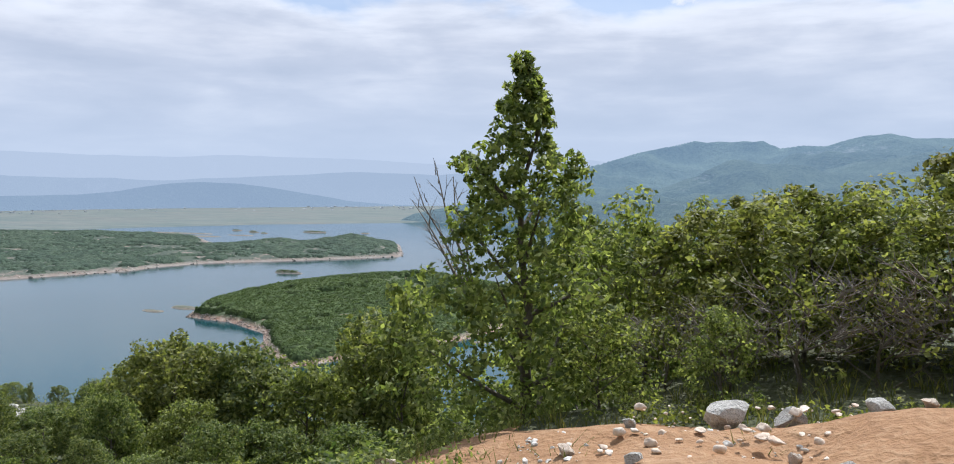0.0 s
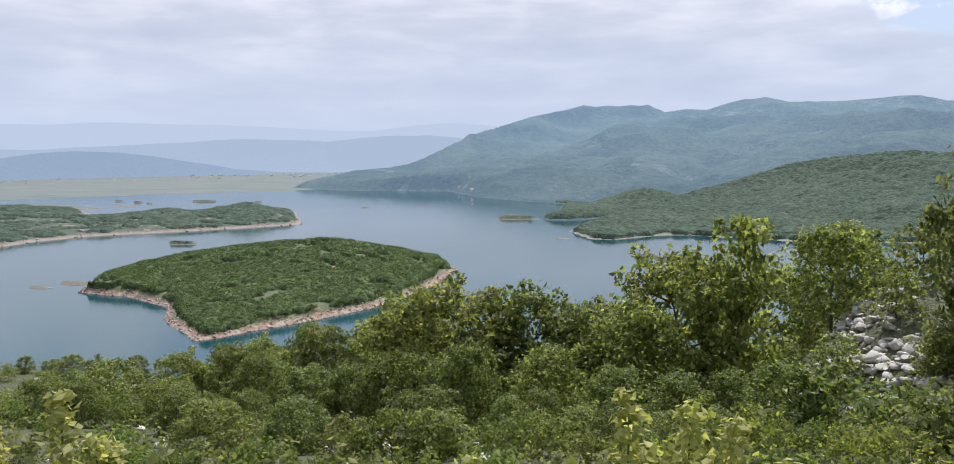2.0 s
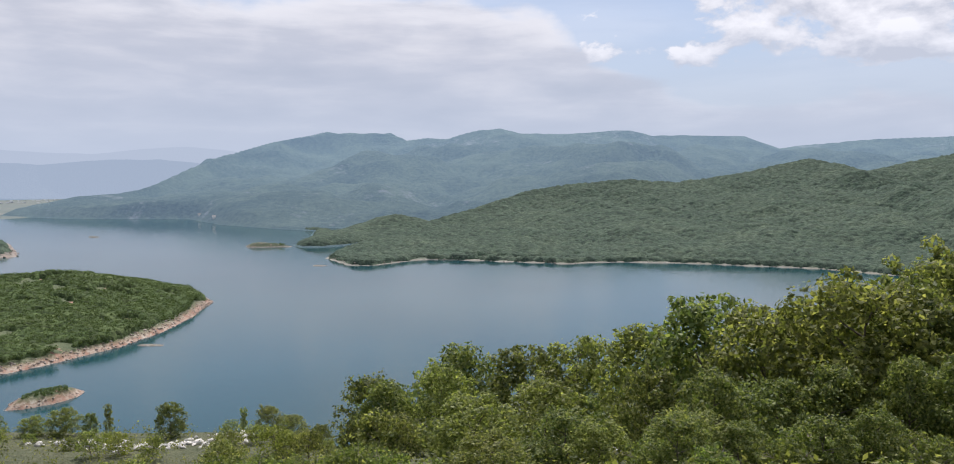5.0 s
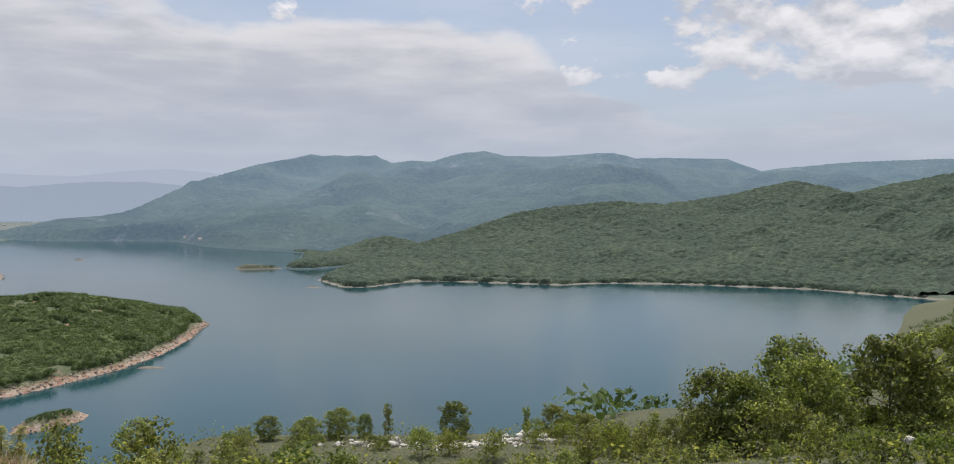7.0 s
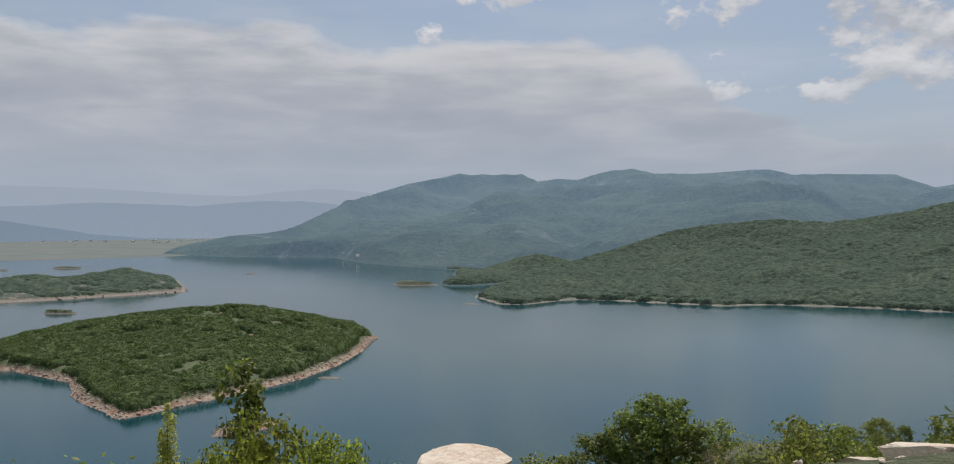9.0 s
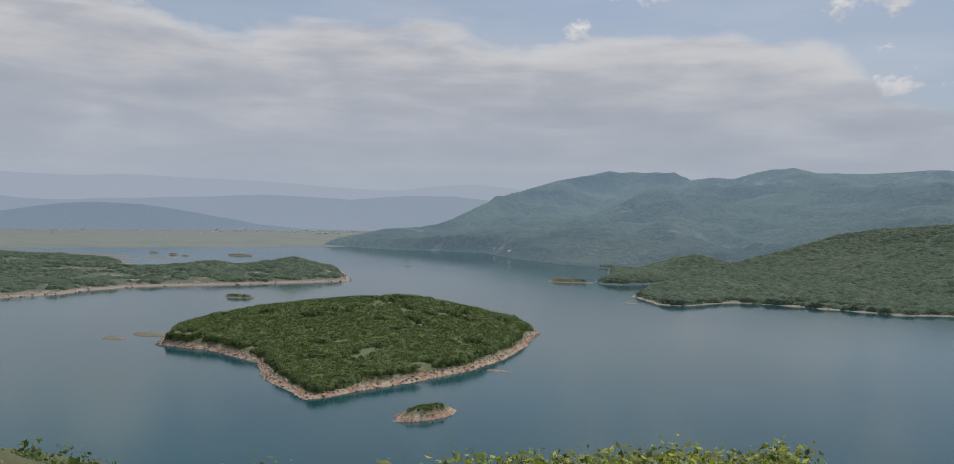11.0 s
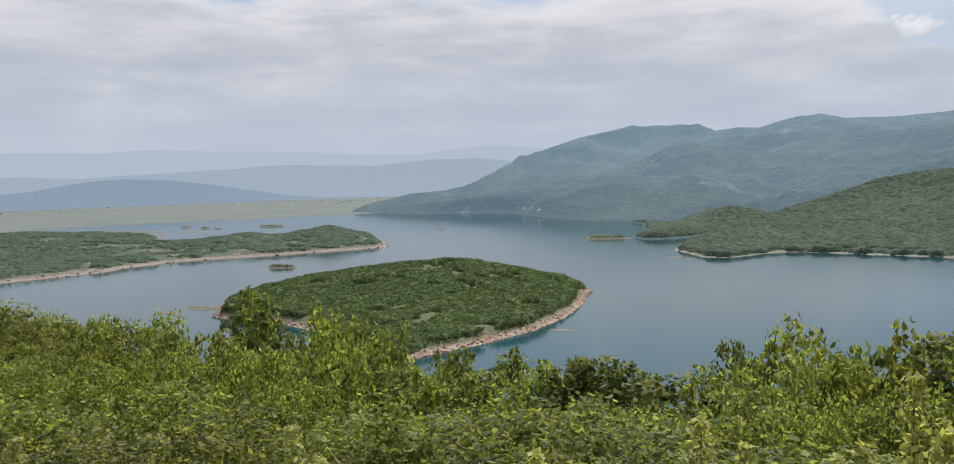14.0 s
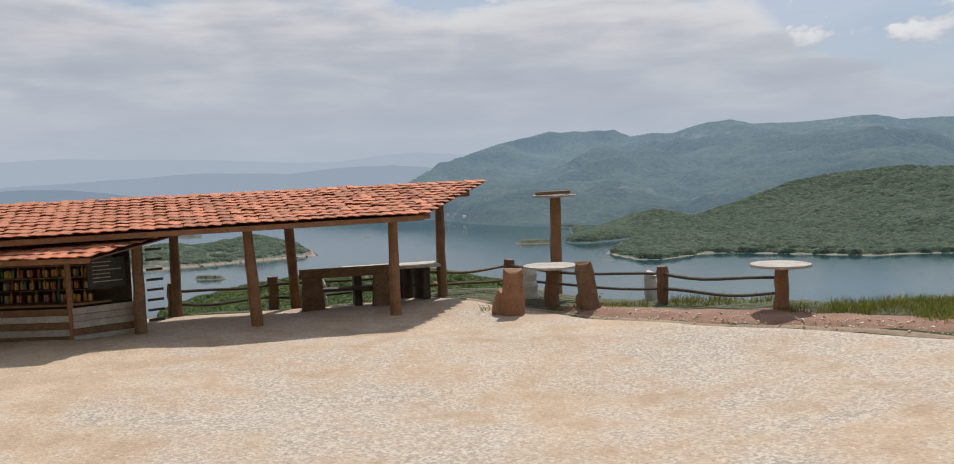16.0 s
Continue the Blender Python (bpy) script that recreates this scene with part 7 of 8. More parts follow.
TV, TF = tile_mesh()
TILE = bpy.data.meshes.new("tile")
TILE.from_pydata(TV, [], TF)
TILE.materials.append(M_TILE)
slope_v = math.degrees(math.atan(0.145))
tiles_far, n_tiles = [], 0
N = Vector((-U.y, U.x, 0)) * -1
basis3 = Matrix(((-U.x, N.x, 0), (-U.y, N.y, 0), (0, 0, 1)))
for j in range(11):
    for i in range(46):
        u, v = -0.83 + i * 0.225 + rng.normal() * 0.006, -0.50 + j * 0.345 + rng.normal() * 0.012
        at = Vector(at_shelter(u, v, roof_z(u, v) + 0.05 + abs(rng.normal()) * 0.006))
        m = Matrix.Translation(at) @ (basis3 @ Euler((radians(slope_v + 2 + rng.normal() * 1.5), 0, radians(rng.normal() * 1.6))).to_matrix()).to_4x4()
        if i < 27:
            t = new("tile", TILE)
            t.parent = shelter
            t.matrix_basis = m
        else:
            tiles_far.append(m)
vv = np.concatenate([np.array([m @ Vector(q) for q in TV]) for m in tiles_far])
ff = [tuple(np.array(f) + 28 * k) for k in range(len(tiles_far)) for f in TF]
rest = solid("roof_tiles", vv, ff, M_TILE, shelter)
tagged(rest, kind="stuff")

# ---- the stall under the lower roof ----
stall = thing("market_stall", "dark timber roadside stall with bottles and jars on shelves", "stall", pose(-216.1, 13.1, G))


def at_stall(a, b, z):
    """Metres along the front to the far side, back from it, and up."""
    return (-0.97 * a + 0.62 * b, -0.20 * a + 0.78 * b, z)


for i in range(5):
    z = 0.08 + i * 0.125
    part("front_board", tilted_box(at_stall(0.02, 0, z), at_stall(5.0, 0, z), 0.03, 0.118, 0.004), M_GREYWOOD if i % 2 else M_WOOD, stall)
    part("side_board", tilted_box(at_stall(0, 0.03, z), at_stall(0, 1.30, z), 0.03, 0.118, 0.004), M_GREYWOOD if i != 1 else M_WOOD, stall)
solid("counter", *slab([at_stall(0, -0.05, 0.72), at_stall(0, 0.7, 0.72), at_stall(5.0, 0.7, 0.72), at_stall(5.0, -0.05, 0.72)], 0.04), M_WOOD, stall)
part("back_wall", tilted_box(at_stall(0.2, 1.25, 0.95), at_stall(5.0, 1.25, 0.95), 0.03, 1.9), M_DARKWOOD, stall)
for k, (a, b) in enumerate(((0.06, 0.05), (0.05, 1.25), (2.6, 0.05), (5.0, 0.05))):
    log_part("post", at_stall(a, b, 0), at_stall(a, b, 1.72), 0.055, 0.05, M_DARKWOOD if k else M_LOG, stall, 740 + k)
for k, z in enumerate((0.92, 1.14, 1.36)):
    part("shelf", tilted_box(at_stall(0.15, 0.85 + 0.08 * k, z), at_stall(4.9, 0.85 + 0.08 * k, z), 0.20, 0.025, 0.003), M_WOOD, stall)
board = part("notice_board", tilted_box(at_stall(-0.02, 0.30, 1.22), at_stall(-0.02, 0.95, 1.22), 0.02, 0.55, 0.004), M_BLACK, stall, "black notice board with illegible pale lines")
for k in range(6):
    part("text_bar", tilted_box(at_stall(-0.045, 0.36, 1.42 - k * 0.07), at_stall(-0.045, 0.62 + 0.25 * rng.random(), 1.42 - k * 0.07), 0.006, 0.018), M_GREYWOOD, board)
for k in range(8):
    part("slat", tilted_box(at_stall(-0.1, 1.25, 0.25 + k * 0.19), at_stall(-0.1, 1.55, 0.25 + k * 0.19), 0.02, 0.045), M_DARKWOOD, stall)
GLASS_MATS = [surface("%s jar" % n, tuple(c * 0.6 for c in col), col, 9, 0.25, 4, 0.05, 0.002) for n, col in (("amber", (0.42, 0.20, 0.04)), ("dark green", (0.05, 0.11, 0.04)), ("brown", (0.13, 0.06, 0.03)), ("honey", (0.52, 0.33, 0.08)), ("pale", (0.5, 0.46, 0.36)), ("red", (0.34, 0.05, 0.03)))]


def bottle_mesh(h, r, neck, mat):
    prof = [(0, 0), (r, 0), (r, h * 0.6), (r * 0.9, h * 0.66), (neck, h * 0.8), (neck, h), (0, h)]
    n = 8
    v = [(q * math.cos(a), q * math.sin(a), z) for q, z in prof for a in np.linspace(0, 2 * math.pi, n, endpoint=False)]
    f = [(i * n + j, i * n + (j + 1) % n, (i + 1) * n + (j + 1) % n, (i + 1) * n + j) for i in range(len(prof) - 1) for j in range(n)]
    me = bpy.data.meshes.new("bottle")
    me.from_pydata(v, [], f)
    me.materials.append(mat)
    return me


BOTTLES = [bottle_mesh(0.20, 0.034, 0.012, GLASS_MATS[0]), bottle_mesh(0.20, 0.033, 0.012, GLASS_MATS[1]), bottle_mesh(0.19, 0.033, 0.013, GLASS_MATS[2]), bottle_mesh(0.13, 0.040, 0.036, GLASS_MATS[3]), bottle_mesh(0.13, 0.040, 0.036, GLASS_MATS[4]), bottle_mesh(0.14, 0.038, 0.034, GLASS_MATS[5])]
stall_m = pose(-216.1, 13.1, G)
for k, z in enumerate((0.72, 0.935, 1.155, 1.375)):
    for i in range(40):
        a, b = 0.22 + i * 0.085, (0.45 + 0.12 * rng.random()) if k == 0 else 0.83 + 0.08 * (k - 1) + 0.05 * rng.normal() * 0.5
        kind = int(rng.integers(6)) if i % 13 else 3
        ob = new("bottle" if kind < 3 else "jar", BOTTLES[kind])
        q = at_stall(a, b, z)
        ob.matrix_world = stall_m @ pose(q[0], q[1], z + 0.003)
        tagged(ob, "glass bottle of homemade spirit on the stall" if kind < 3 else "jar of honey or preserve on the stall", "bottle" if kind < 3 else "jar", "bottles and jars on the stall")
stall_roof = thing("stall_roof", "lower red clay tile roof over the stall", "roof", pose(-215.3, 12.6, G))


def at_roof(a, b, z):
    return (-0.97 * a + 0.25 * b, -0.24 * a + 0.97 * b, z)


solid("roof_deck", *slab([at_roof(a, b, 1.62 + 0.14 * b) for a, b in ((-0.3, -0.3), (-0.3, 2.9), (6.1, 2.9), (6.1, -0.3))], 0.022), M_WOOD, stall_roof)
part("fascia", tilted_box(at_roof(-0.35, -0.34, 1.57), at_roof(6.1, -0.34, 1.57), 0.03, 0.09, 0.004), M_LOG, stall_roof)
rb = Matrix(((0.97, -0.24, 0), (0.24, 0.97, 0), (0, 0, 1)))
for j in range(9):
    for i in range(27):
        a, b = -0.25 + i * 0.225 + rng.normal() * 0.006, -0.22 + j * 0.345
        t = new("tile", TILE)
        t.parent = stall_roof
        t_at = Vector(at_roof(a, b, 1.67 + 0.14 * b + abs(rng.normal()) * 0.006))
        t.matrix_basis = Matrix.Translation(t_at) @ (rb @ Euler((radians(10 + rng.normal() * 1.5), 0, radians(rng.normal() * 1.6))).to_matrix()).to_4x4()


# ---- tables, seats, fence ----
def round_table(x, y, z0, z1, radius, r_leg, label, seed, boards=True):
    ob = thing("round_table", label, "table", pose(x, y, z0), "log tables at the viewpoint")
    log_part("leg", (0, 0, -0.08), (0.02, 0.01, z1 - z0 - 0.045), r_leg * 1.1, r_leg, M_LOG if seed % 2 else M_WOOD, ob, seed, sides=11)
    n = 5
    for k in range(n):
        y0 = -radius + 2 * radius * (k + 0.5) / n
        hw = radius / n - 0.004
        pts = []
        for q in np.linspace(-hw, hw, 5):
            c = math.sqrt(max(0.0, radius ** 2 - (y0 + q) ** 2))
            pts.append((c, y0 + q))
        ring = [(c, q) for c, q in pts] + [(-c, q) for c, q in reversed(pts)]
        m = len(ring)
        v = [(a, b, z1 - z0 - 0.045) for a, b in ring] + [(a, b, z1 - z0) for a, b in ring]
        f = [tuple(range(m))[::-1], tuple(range(m, 2 * m))] + [(i, (i + 1) % m, m + (i + 1) % m, m + i) for i in range(m)]
        solid("tabletop_board", v, f, M_GREYWOOD, ob)
    return ob


round_table(-203.87, 15.4, 139.6, 140.37, 0.50, 0.12, "round weathered table top on a log leg at the fence end", 751)
round_table(-208.05, 17.0, 139.36, 140.2, 0.55, 0.13, "round weathered table top on a dark stump leg", 752)
tall = round_table(-208.2, 18.87, 139.25, 141.55, 0.48, 0.115, "small board platform on a tall log post", 753)
part("tray_board", tilted_box((-0.4, 0, 2.34), (0.36, 0.05, 2.36), 0.34, 0.07, 0.006), M_WOOD, tall, "dark plank box on the platform")


def slab_seat(x, y, z, w, h, lean, turn, label, seed):
    """A log split lengthwise, stood on end as a seat back, on a stump."""
    ob = thing("log_chair", label, "seat", pose(x, y, z, 0, 0, turn), "split log seats at the viewpoint")
    rnd = np.random.default_rng(seed)
    n, rows = 10, 8
    v = []
    for k in range(rows):
        u = k / (rows - 1)
        wd = w * (1.12 - 0.3 * u) * (1 + 0.05 * rnd.normal())
        for j in range(n):
            a = math.pi * j / (n - 1)
            v.append((math.cos(a) * wd / 2 + lean * u * h, math.sin(a) * wd * 0.42, u * h + 0.05 * math.cos(a * 2) * (k == rows - 1)))
    f = [(k * n + j, k * n + j + 1, (k + 1) * n + j + 1, (k + 1) * n + j) for k in range(rows - 1) for j in range(n - 1)]
    f += [(k * n + n - 1, k * n, (k + 1) * n, (k + 1) * n + n - 1) for k in range(rows - 1)]
    f += [tuple(range((rows - 1) * n, rows * n)), tuple(range(n))[::-1]]
    solid("seat_back", v, f, M_LOG if seed % 2 else M_WOOD, ob)
    log_part("stump", (0.16, -0.20, -0.08), (0.18, -0.2, 0.40), 0.20, 0.17, M_LOG, ob, seed + 1, "split stump with pale cut wood", sides=11, wob=0.2)
    return ob


slab_seat(-208.65, 15.95, 139.36, 0.44, 0.86, -0.03, 190, "upright split log seat with reddish flat face", 761)
slab_seat(-207.2, 16.3, 139.38, 0.40, 0.92, 0.14, 170, "leaning split log seat with a broken stump", 762)


def block(c, size, bevel=0.01, taper=1.0):
    """A plank or slab about c; taper narrows its top."""
    bm = bmesh.new()
    bmesh.ops.create_cube(bm, size=1.0)
    for w in bm.verts:
        k = taper if w.co.z > 0 else 1.0
        w.co = Vector((w.co.x * size[0] * k + c[0], w.co.y * size[1] + c[1], w.co.z * size[2] + c[2]))
    bmesh.ops.bevel(bm, geom=bm.edges[:], offset=bevel, segments=1, affect="EDGES")
    return bm


bench = thing("log_table", "heavy dark slab table with a pale worn top under the shelter", "table", pose(-211.7, 17.75, G, 0, 0, 27))
part("tabletop", block((0, 0, 0.80), (2.1, 0.75, 0.06)), M_GREYWOOD, bench, "pale worn plank top")
for a in (-0.75, 0.0, 0.75):
    part("leg", block((a, 0, 0.38), (0.16, 0.5, 0.77)), M_DARKWOOD, bench)
seat = thing("log_bench", "dark heavy plank bench with thick slab ends", "bench", pose(-212.35, 16.85, G, 0, 0, 27))
part("seat", block((0, 0.20, 0.42), (1.75, 0.34, 0.06)), M_DARKWOOD, seat)
part("backrest", block((0, 0.0, 0.80), (2.0, 0.07, 0.20)), M_WOOD, seat, "thick brown plank back")
for a in (-0.74, 0.74):
    part("slab_end", block((a, -0.02, 0.36), (0.50, 0.12, 0.74), 0.02, 0.8), M_WOOD, seat, "upright split log slab")
for k, (a, b) in enumerate(((0.9, 0.5), (0.4, 0.9), (1.5, 0.2))):
    ob = thing("stump_stool", "dark upright log stool by the table", "stool", pose(-212.0 + a * 0.55, 18.1 + b * 0.4, G), "stools in the shelter")
    log_part("stool_log", (0, 0, -0.04), (0.01, 0, 0.74), 0.12, 0.11, M_DARKWOOD, ob, 770 + k)

fence = thing("fence", "rustic fence of short log posts and two crooked branch rails", "fence", pose(-205.86, 17.06, 139.5))
FP = [(-215.9, 15.9), (-214.1, 16.9), (-211.4, 18.75), (-209.25, 18.75), (-205.86, 17.06), (-203.87, 15.55)]


def fence_z(x, y):
    return max(ground_z(x, y), 139.0)


for k, (x, y) in enumerate(FP[:-1]):
    z = fence_z(x, y)
    log_part("post", (x + 205.86, y - 17.06, z - 139.6), (x + 205.86, y - 17.06, z + 0.70 - 139.5), 0.12, 0.115, M_WOOD, fence, 780 + k, sides=10)
for k in range(len(FP) - 1):
    (x0, y0), (x1, y1) = FP[k], FP[k + 1]
    for h in (0.55, 0.27):
        z0, z1 = fence_z(x0, y0) + h - 139.5, fence_z(x1, y1) + h - 139.5
        pts = []
        for u in np.linspace(0, 1, 9):
            pts.append((x0 + (x1 - x0) * u + 205.86, y0 + (y1 - y0) * u - 17.06 - 0.08, z0 + (z1 - z0) * u - 0.06 * math.sin(math.pi * u) + 0.02 * math.sin(7 * u + k + h * 9)))
        v, f = tube(pts, np.linspace(0.034, 0.026, 9), 7)
        solid("rail", v, [tuple(q) for q in f], M_DARKWOOD if k != 2 else M_WOOD, fence)


def bollard(x, y, h, r):
    ob = thing("stone_marker", "tapered rough pale stone marker behind the fence", "marker", pose(x, y, ground_z(x, y)), "stone markers at the fence")
    v, f = log_between((0, 0, -0.1), (0, 0, h), r, r * 0.72, 12, int(x * -7), 0.15)
    solid("marker_stone", v, f, M_CONC, ob)


bollard(-208.65, 17.95, 0.62, 0.20)
bollard(-206.1, 17.75, 0.52, 0.17)
bollard(-213.2, 17.35, 0.5, 0.17)


# ---- bins, iron posts and the crash barrier ----
def drum(x, y, z, r, h, mat, label, name, rim, taper=1.0):
    ob = thing(name, label, "bin", pose(x, y, z, 2, 1, 30))
    n = 20
    prof = [(r, -0.03), (r, h * 0.32), (r * 1.03, h * 0.335), (r, h * 0.35), (r * taper, h * 0.78), (r * taper * 1.05, h * 0.80), (r * taper * 1.05, h * 0.985), (r * taper * 1.07, h), (r * taper * 0.98, h), (r * taper * 0.96, h * 0.7), (0.001, h * 0.68)]
    v = [(q * math.cos(a), q * math.sin(a), zz) for q, zz in prof for a in np.linspace(0, 2 * math.pi, n, endpoint=False)]
    f = [(i * n + j, i * n + (j + 1) % n, (i + 1) * n + (j + 1) % n, (i + 1) * n + j) for i in range(len(prof) - 1) for j in range(n)]
    body = solid("body", v, f, mat, ob, smoothed=False)
    ring = [(math.cos(a) * r * taper * 1.07, math.sin(a) * r * taper * 1.07, h) for a in np.linspace(0, 2 * math.pi, 21)]
    v, f = tube(ring, [0.012] * 21, 5)
    solid("rim", v, [tuple(q) for q in f], rim, body, "dark worn rim")
    return ob


can = drum(-198.42, 12.15, ground_z(-198.42, 12.15) - 0.02, 0.275, 0.76, M_PALE, "pale green painted concrete litter bin full of rubbish", "litter_bin", M_IRON, 0.92)
for k in range(7):
    bm = bmesh.new()
    bmesh.ops.create_icosphere(bm, subdivisions=1, radius=0.07 + 0.03 * rng.random(), matrix=pose(rng.normal() * 0.09, rng.normal() * 0.09, 0.68 + 0.05 * rng.random(), 40 * k, 25, 0) @ Matrix.Diagonal((1, 0.7, 0.5, 1)))
    for w in bm.verts:
        w.co += Vector(rng.normal(size=3)) * 0.012
    part("rubbish", bm, (M_WHITE, M_YELLOW, M_LEAF_YEL, M_WHITE, M_PALE, M_BLACK, M_WHITE)[k], can)
rusty = drum(-198.06, 14.25, ground_z(-198.06, 14.25) - 0.10, 0.29, 0.9, M_RUST, "rusty brown oil drum used as a bin", "rusty_drum", M_RUST)
part("bracket", tilted_box((0.20, -0.05, 0.7), (0.20, -0.05, 1.03), 0.09, 0.06, 0.006), M_IRON, rusty, "dark iron bracket")
solid("bag", *log_between((-0.06, 0, 0.66), (-0.02, 0.02, 0.84), 0.14, 0.05, 8, 3, 0.4), M_WHITE, rusty, "white plastic bag")

iron = thing("iron_post", "dark upright iron channel post with bolt holes", "post", pose(-195.87, 12.33, ground_z(-195.87, 12.33) - 0.1, 0, -3, 20))
top_i = 140.76 - ground_z(-195.87, 12.33) + 0.1
bm = tilted_box((0, 0, 0), (0, 0, top_i), 0.012, 0.10)
tilted_box((0, 0.03, 0), (0, 0.03, top_i), 0.05, 0.012, bm=bm)
part("web", bm, M_IRON, iron)
part("head_plate", tilted_box((0, 0.0, top_i - 0.12), (0, 0.0, top_i + 0.02), 0.03, 0.12, 0.004), M_IRON, iron)
lean = thing("leaning_post", "rusty red steel beam leaning out of the scrub", "post", pose(-192.2, 9.03, 139.9))
d = Vector((-0.48, 0.38, 0.72))
bm = tilted_box(-d * 0.15, d, 0.10, 0.012)
tilted_box(-d * 0.15 + Vector((0, 0.03, 0.02)), d + Vector((0, 0.03, 0.02)), 0.012, 0.09, bm=bm)
part("beam", bm, M_RUST, lean)
lean2 = thing("leaning_post", "short brown steel beam leaning beside the shrub", "post", pose(-194.2, 10.9, ground_z(-194.2, 10.9)))
part("beam", tilted_box((0, 0, -0.1), (0.10, 0.05, 0.62), 0.08, 0.03), M_RUST, lean2)

barrier = thing("crash_barrier", "bent galvanised steel crash barrier with black graffiti", "crash barrier", pose(-199.5, 8.18, 139.24))
BP = [(-199.5, 8.18, 139.97), (-198.5, 7.83, 140.14), (-197.3, 7.48, 140.36), (-195.5, 6.98, 140.69), (-195.0, 6.80, 140.76), (-193.93, 6.34, 140.83), (-191.8, 5.55, 140.9), (-189.0, 4.6, 140.97), (-184, 3.1, 141.1)]
prof = [(0.0, 0.0), (0.045, -0.03), (0.045, -0.085), (-0.03, -0.13), (-0.03, -0.18), (0.045, -0.225), (0.045, -0.28), (0.0, -0.31)]
BPn = np.array(BP)
tang = np.gradient(BPn[:, :2], axis=0)
tang /= np.linalg.norm(tang, axis=1)[:, None]
nor = np.stack([tang[:, 1], -tang[:, 0]], 1)
v = []
for t_ in (0.0, 0.004):
    for k in range(len(BP)):
        for o, z in prof:
            q = BPn[k, :2] + nor[k] * (o - t_)
            v.append((q[0] + 199.5, q[1] - 8.18, BPn[k, 2] + z - 139.24))
m, n = len(BP), len(prof)
f = [(b + k * n + j, b + k * n + j + 1, b + (k + 1) * n + j + 1, b + (k + 1) * n + j) for b in (0, m * n) for k in range(m - 1) for j in range(n - 1)]
f += [(j, j + 1, m * n + j + 1, m * n + j) for j in range(n - 1)]
f += [(k * n, (k + 1) * n, m * n + (k + 1) * n, m * n + k * n) for k in range(m - 1)]
beam = solid("beam", v, f, M_STEEL, barrier)


def on_barrier(s):
    seg = np.r_[0, np.cumsum(np.linalg.norm(np.diff(BPn[:, :2], axis=0), axis=1))]
    return np.array([np.interp(s, seg, BPn[:, i]) for i in range(3)]) - [-199.5, 8.18, 139.24], np.array([np.interp(s, seg, nor[:, i]) for i in range(2)])


for s_ in (1.45, 3.85, 6.3, 8.8, 12, 16):
    c, q = on_barrier(s_)
    part("barrier_post", tilted_box((c[0] - q[0] * 0.09, c[1] - q[1] * 0.09, -0.45), (c[0] - q[0] * 0.09, c[1] - q[1] * 0.09, c[2] - 0.06), 0.10, 0.06, 0.004), M_STEEL, barrier)
end = [(0.02 - 0.03 * math.sin(a) * 2, -0.03 - 0.09 * (1 - math.cos(a)), 0) for a in np.linspace(0, math.pi, 7)]
v = [(x - 0.04 * (i > 6), y, 0.775 - z) for z in (0, 0.34) for i, (x, y, _) in enumerate(end)]
solid("end_cap", v, [(i, i + 1, i + 8, i + 7) for i in range(6)] + [tuple(range(7))], M_STEEL, barrier, "rounded grey end piece")


def decal(name, s0, s1, z0, z1, mat, label="", out=0.052):
    bm = bmesh.new()
    a, qa = on_barrier(s0)
    b, qb = on_barrier(s1)
    ps = [(p[0] + q[0] * out, p[1] + q[1] * out, p[2] + z) for p, q, z in ((a, qa, z0), (b, qb, z0), (b, qb, z1), (a, qa, z1))]
    vs = [bm.verts.new(p) for p in ps] + [bm.verts.new((p[0] + qa[0] * 0.003, p[1] + qa[1] * 0.003, p[2])) for p in ps]
    for q in ((0, 1, 2, 3), (7, 6, 5, 4), (0, 4, 5, 1), (1, 5, 6, 2), (2, 6, 7, 3), (3, 7, 4, 0)):
        bm.faces.new([vs[i] for i in q])
    part(name, bm, mat, beam, label)


for s_ in (1.62, 2.6, 3.7, 4.9, 6.1):
    decal("bolt", s_, s_ + 0.035, -0.145, -0.175, M_WHITE, "", -0.02)
decal("sticker", 0.42, 0.60, -0.045, -0.135, M_YELLOW, "yellow warning sticker", 0.058)
decal("reflector", 3.92, 3.99, -0.12, -0.2, M_RED, "small red reflector", 0.03)
for s_, w, z0, z1 in ((5.02, 0.20, -0.03, -0.075), (5.06, 0.05, -0.03, -0.29), (5.42, 0.045, -0.03, -0.15), (5.56, 0.04, -0.03, -0.12), (5.42, 0.26, -0.15, -0.2), (5.72, 0.06, -0.02, -0.2), (5.80, 0.14, -0.15, -0.2), (5.92, 0.05, -0.04, -0.17), (5.44, 0.03, -0.2, -0.30), (5.76, 0.03, -0.2, -0.31)):
    decal("graffiti_stroke", s_, s_ + w, z0, z1, M_BLACK)

# ---- warning sign ----
sign = thing("road_sign", "red-bordered triangular side-road warning sign on a grey pole", "road sign", pose(-167.65, 0.65, ground_z(-167.65, 0.65), 0, -18, 0) @ pose(0, 0, 0, 0, 0, 90))
log_part("pole", (0, 0.035, -0.3), (0, 0.035, 143.02 - ground_z(-167.65, 0.65) + 0.3), 0.03, 0.03, M_STEEL, sign, 1, sides=10, wob=0)


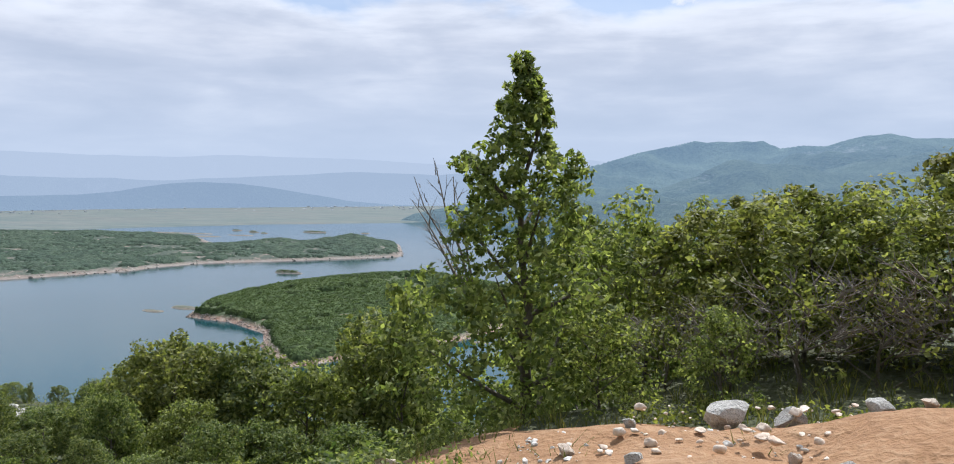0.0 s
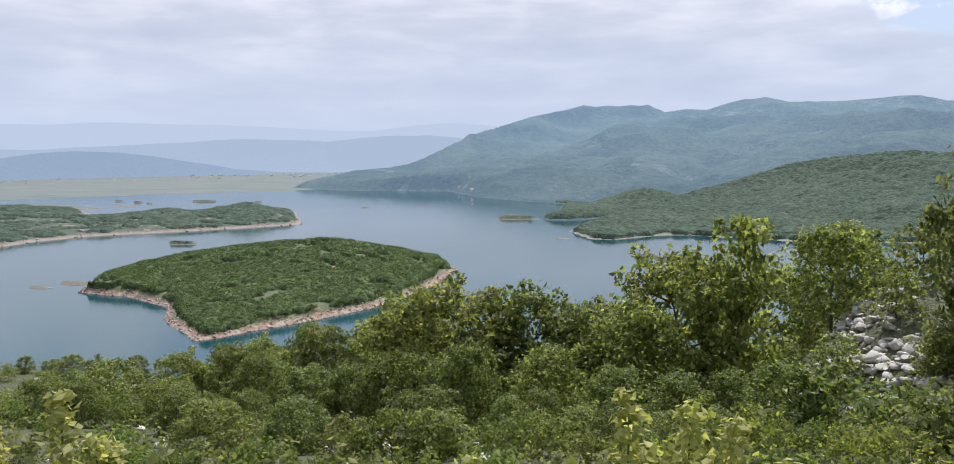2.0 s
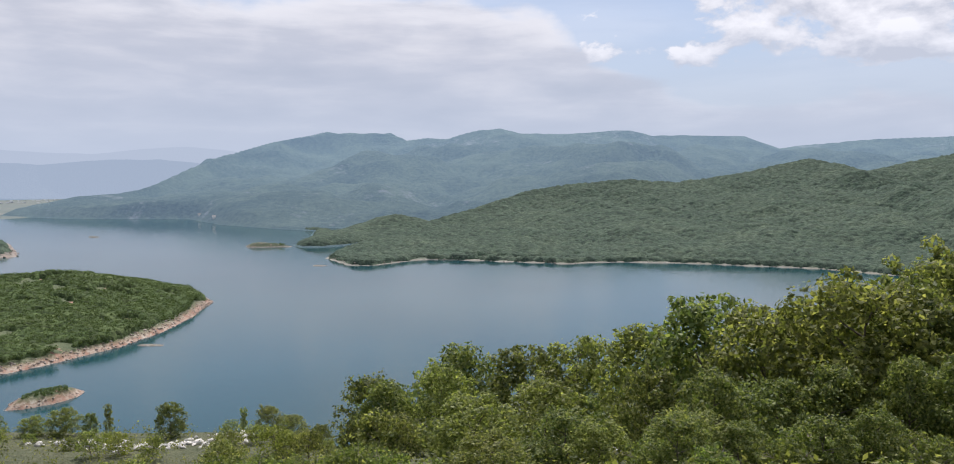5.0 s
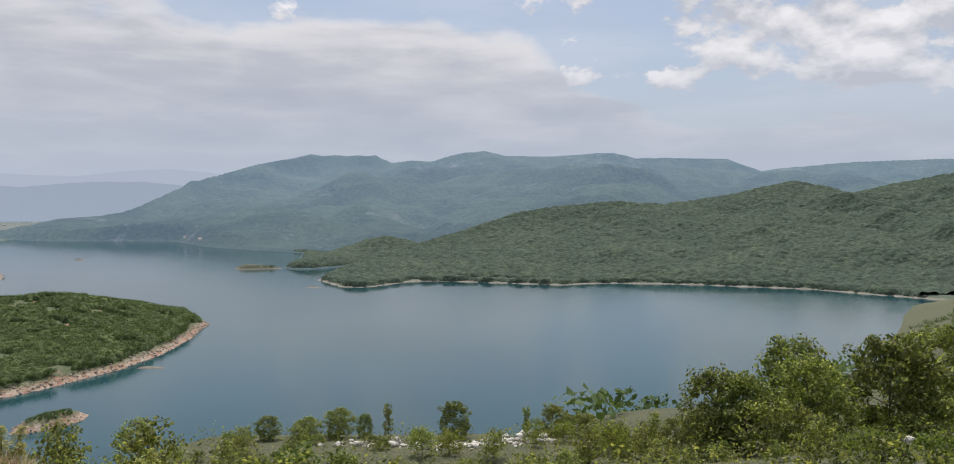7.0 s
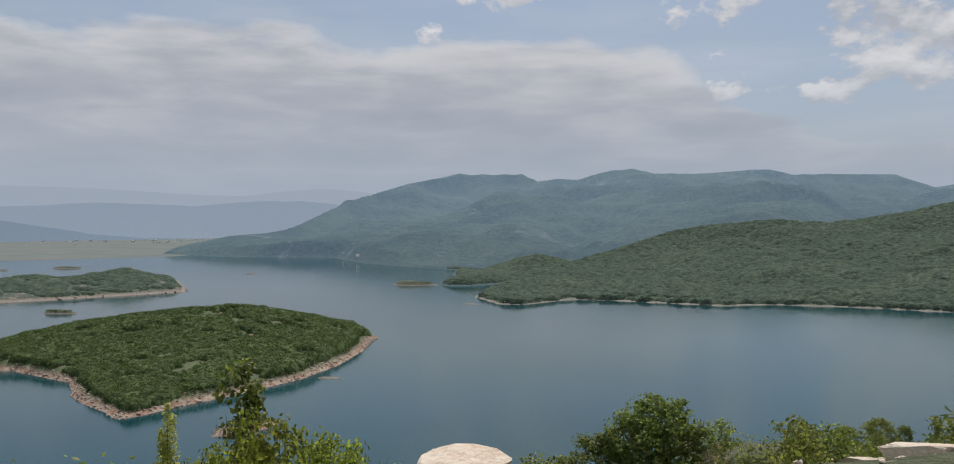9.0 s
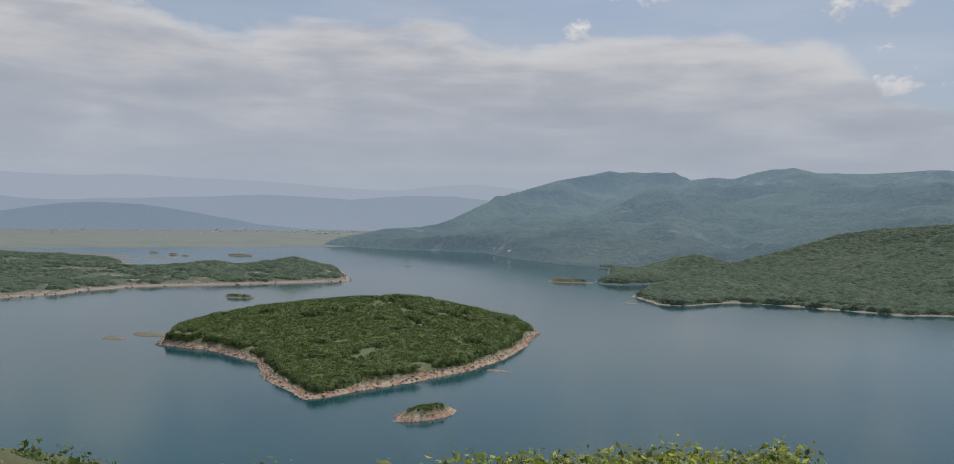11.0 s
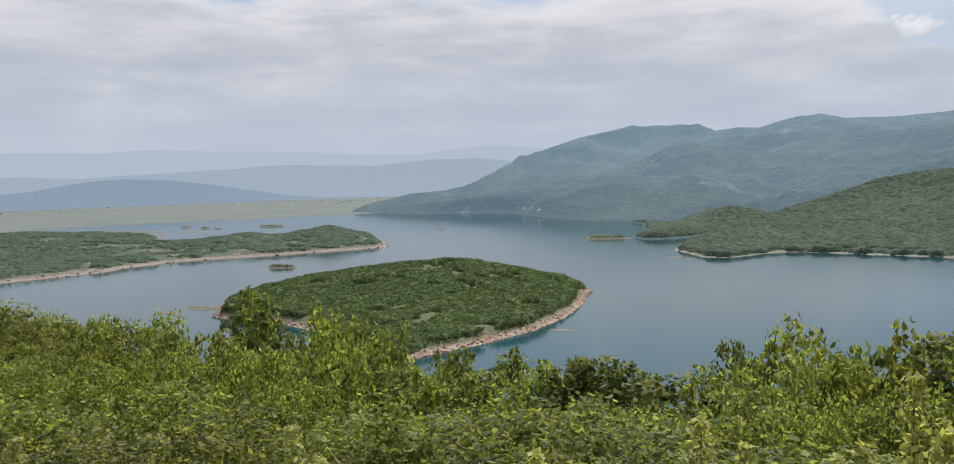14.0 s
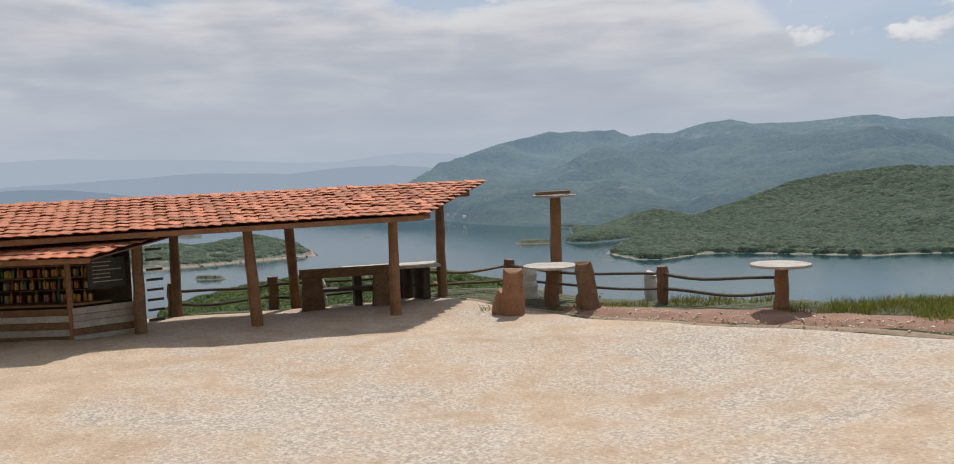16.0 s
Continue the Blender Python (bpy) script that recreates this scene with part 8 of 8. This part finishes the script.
def tri(side, y0, y1, z0, r=0.05):
    h = side * 0.866
    pts = []
    for cx, cz, a0 in ((side / 2 - r * 1.7, z0 + r, -90), (0, z0 + h - 2 * r, 30), (-side / 2 + r * 1.7, z0 + r, 150)):
        for k in range(5):
            a = radians(a0 + k * 30)
            pts.append((cx + r * math.cos(a), cz + r * math.sin(a)))
    n = len(pts)
    v = [(x, y0, z) for x, z in pts] + [(x, y1, z) for x, z in pts]
    return v, [tuple(range(n)), tuple(range(n, 2 * n))[::-1]] + [(i, i + n, (i + 1) % n + n, (i + 1) % n) for i in range(n)]


zs = 143.02 - ground_z(-167.65, 0.65)
plate = solid("plate", *tri(0.66, 0.0, 0.010, zs, 0.033), M_STEEL, sign, "grey metal back plate")
solid("red_border", *tri(0.642, -0.003, 0.0, zs + 0.007, 0.033), M_RED, plate)
solid("white_face", *tri(0.44, -0.006, -0.003, zs + 0.068, 0.018), M_WHITE, plate)
part("symbol_stem", tilted_box((0, -0.0075, zs + 0.114), (0, -0.0075, zs + 0.327), 0.003, 0.044), M_BLACK, plate)
part("symbol_branch", tilted_box((-0.022, -0.0075, zs + 0.191), (-0.092, -0.0075, zs + 0.191), 0.003, 0.039), M_BLACK, plate)

# ---- village on the far shore and the town beyond ----
M_WALL = surface("pale plaster", (0.70, 0.69, 0.66), (0.85, 0.84, 0.81), 0.4, 0.9, 5, 0.1, 0.02, jitter=0.12)
M_ROOF = surface("red house roof", (0.34, 0.29, 0.27), (0.50, 0.44, 0.41), 0.5, 0.9, 5, 0.1, 0.02, jitter=0.2)


def house(x, y, z, w, d, h, turn):
    ob = thing("house", "small pale house with a red roof by the far shore", "house", pose(x, y, z, 0, 0, turn), "houses of the far village")
    part("wall", tilted_box((-w / 2, 0, h / 2 - 1), (w / 2, 0, h / 2 - 1), d, h + 2), M_WALL, ob)
    v = [(-w / 2 - 0.4, -d / 2 - 0.4, h - 0.2), (w / 2 + 0.4, -d / 2 - 0.4, h - 0.2), (w / 2 + 0.4, d / 2 + 0.4, h - 0.2), (-w / 2 - 0.4, d / 2 + 0.4, h - 0.2), (-w / 2 - 0.4, 0, h + d * 0.3), (w / 2 + 0.4, 0, h + d * 0.3)]
    solid("roof", v, [(0, 1, 5, 4), (2, 3, 4, 5), (0, 4, 3), (1, 2, 5), (0, 3, 2, 1)], M_ROOF, ob)


def mount_z(x, y):
    return float(land_height(np.array([x * 1.0]), np.array([y * 1.0]), MOUNT, MOUNT_CREST, **mount_kw)[0])


for k in range(19):
    u = rng.random() ** (1.0 if k < 13 else 0.5)
    x, y = (-985 + 78 * u, 2506) if k < 5 else (-915 + (110 if k < 13 else 330) * u, 2494 - (168 if k < 13 else 455) * u)
    x, y = x + 12 + 34 * rng.random() * (k % 3), y + 12 + 30 * rng.random()
    z = mount_z(x, y)
    if 1.5 < z < 15:
        house(x, y, z, 6 + 5 * rng.random(), 6 + 2 * rng.random(), 3.5 + 2.5 * rng.random(), rng.random() * 50 - 25)
vs, fs = [], []
for k in range(150):
    a, r = radians(-66 + 46 * rng.random()), 4000 + 600 * rng.random()
    if k > 70:
        a, r = radians((-36 + 12 * rng.random()) if k % 2 else (-56 + 5 * rng.normal())), 4050 + 500 * rng.random() ** 0.7
    x, y, w, h = -110 + r * math.sin(a), r * math.cos(a), 6 + 9 * rng.random() ** 2, 2.5 + 3 * rng.random() ** 2
    b = len(vs)
    vs += [(x + sx * w / 2, y + sy * 5, 1 + sz * h) for sz in (0, 1) for sx, sy in ((-1, -1), (1, -1), (1, 1), (-1, 1))]
    vs += [(x - w / 2, y, 1 + h * 1.35), (x + w / 2, y, 1 + h * 1.35)]
    fs += [tuple(b + i for i in q) for q in ((0, 1, 5, 4), (1, 2, 6, 5), (2, 3, 7, 6), (3, 0, 4, 7), (4, 5, 9, 8), (6, 7, 8, 9), (5, 6, 9), (7, 4, 8))]
# the walls' blue-grey is haze painted into their base colour
tagged(solid("town", vs, fs, surface("haze-tinted town walls", (0.25, 0.28, 0.30), (0.46, 0.48, 0.50), 0.03, 0.9, 5, 0.1, 0.02, obj=False)), "scattered pale houses of a distant town on the plain", "town", kind="stuff")

for ob in PATTERNS:
    drop(ob)
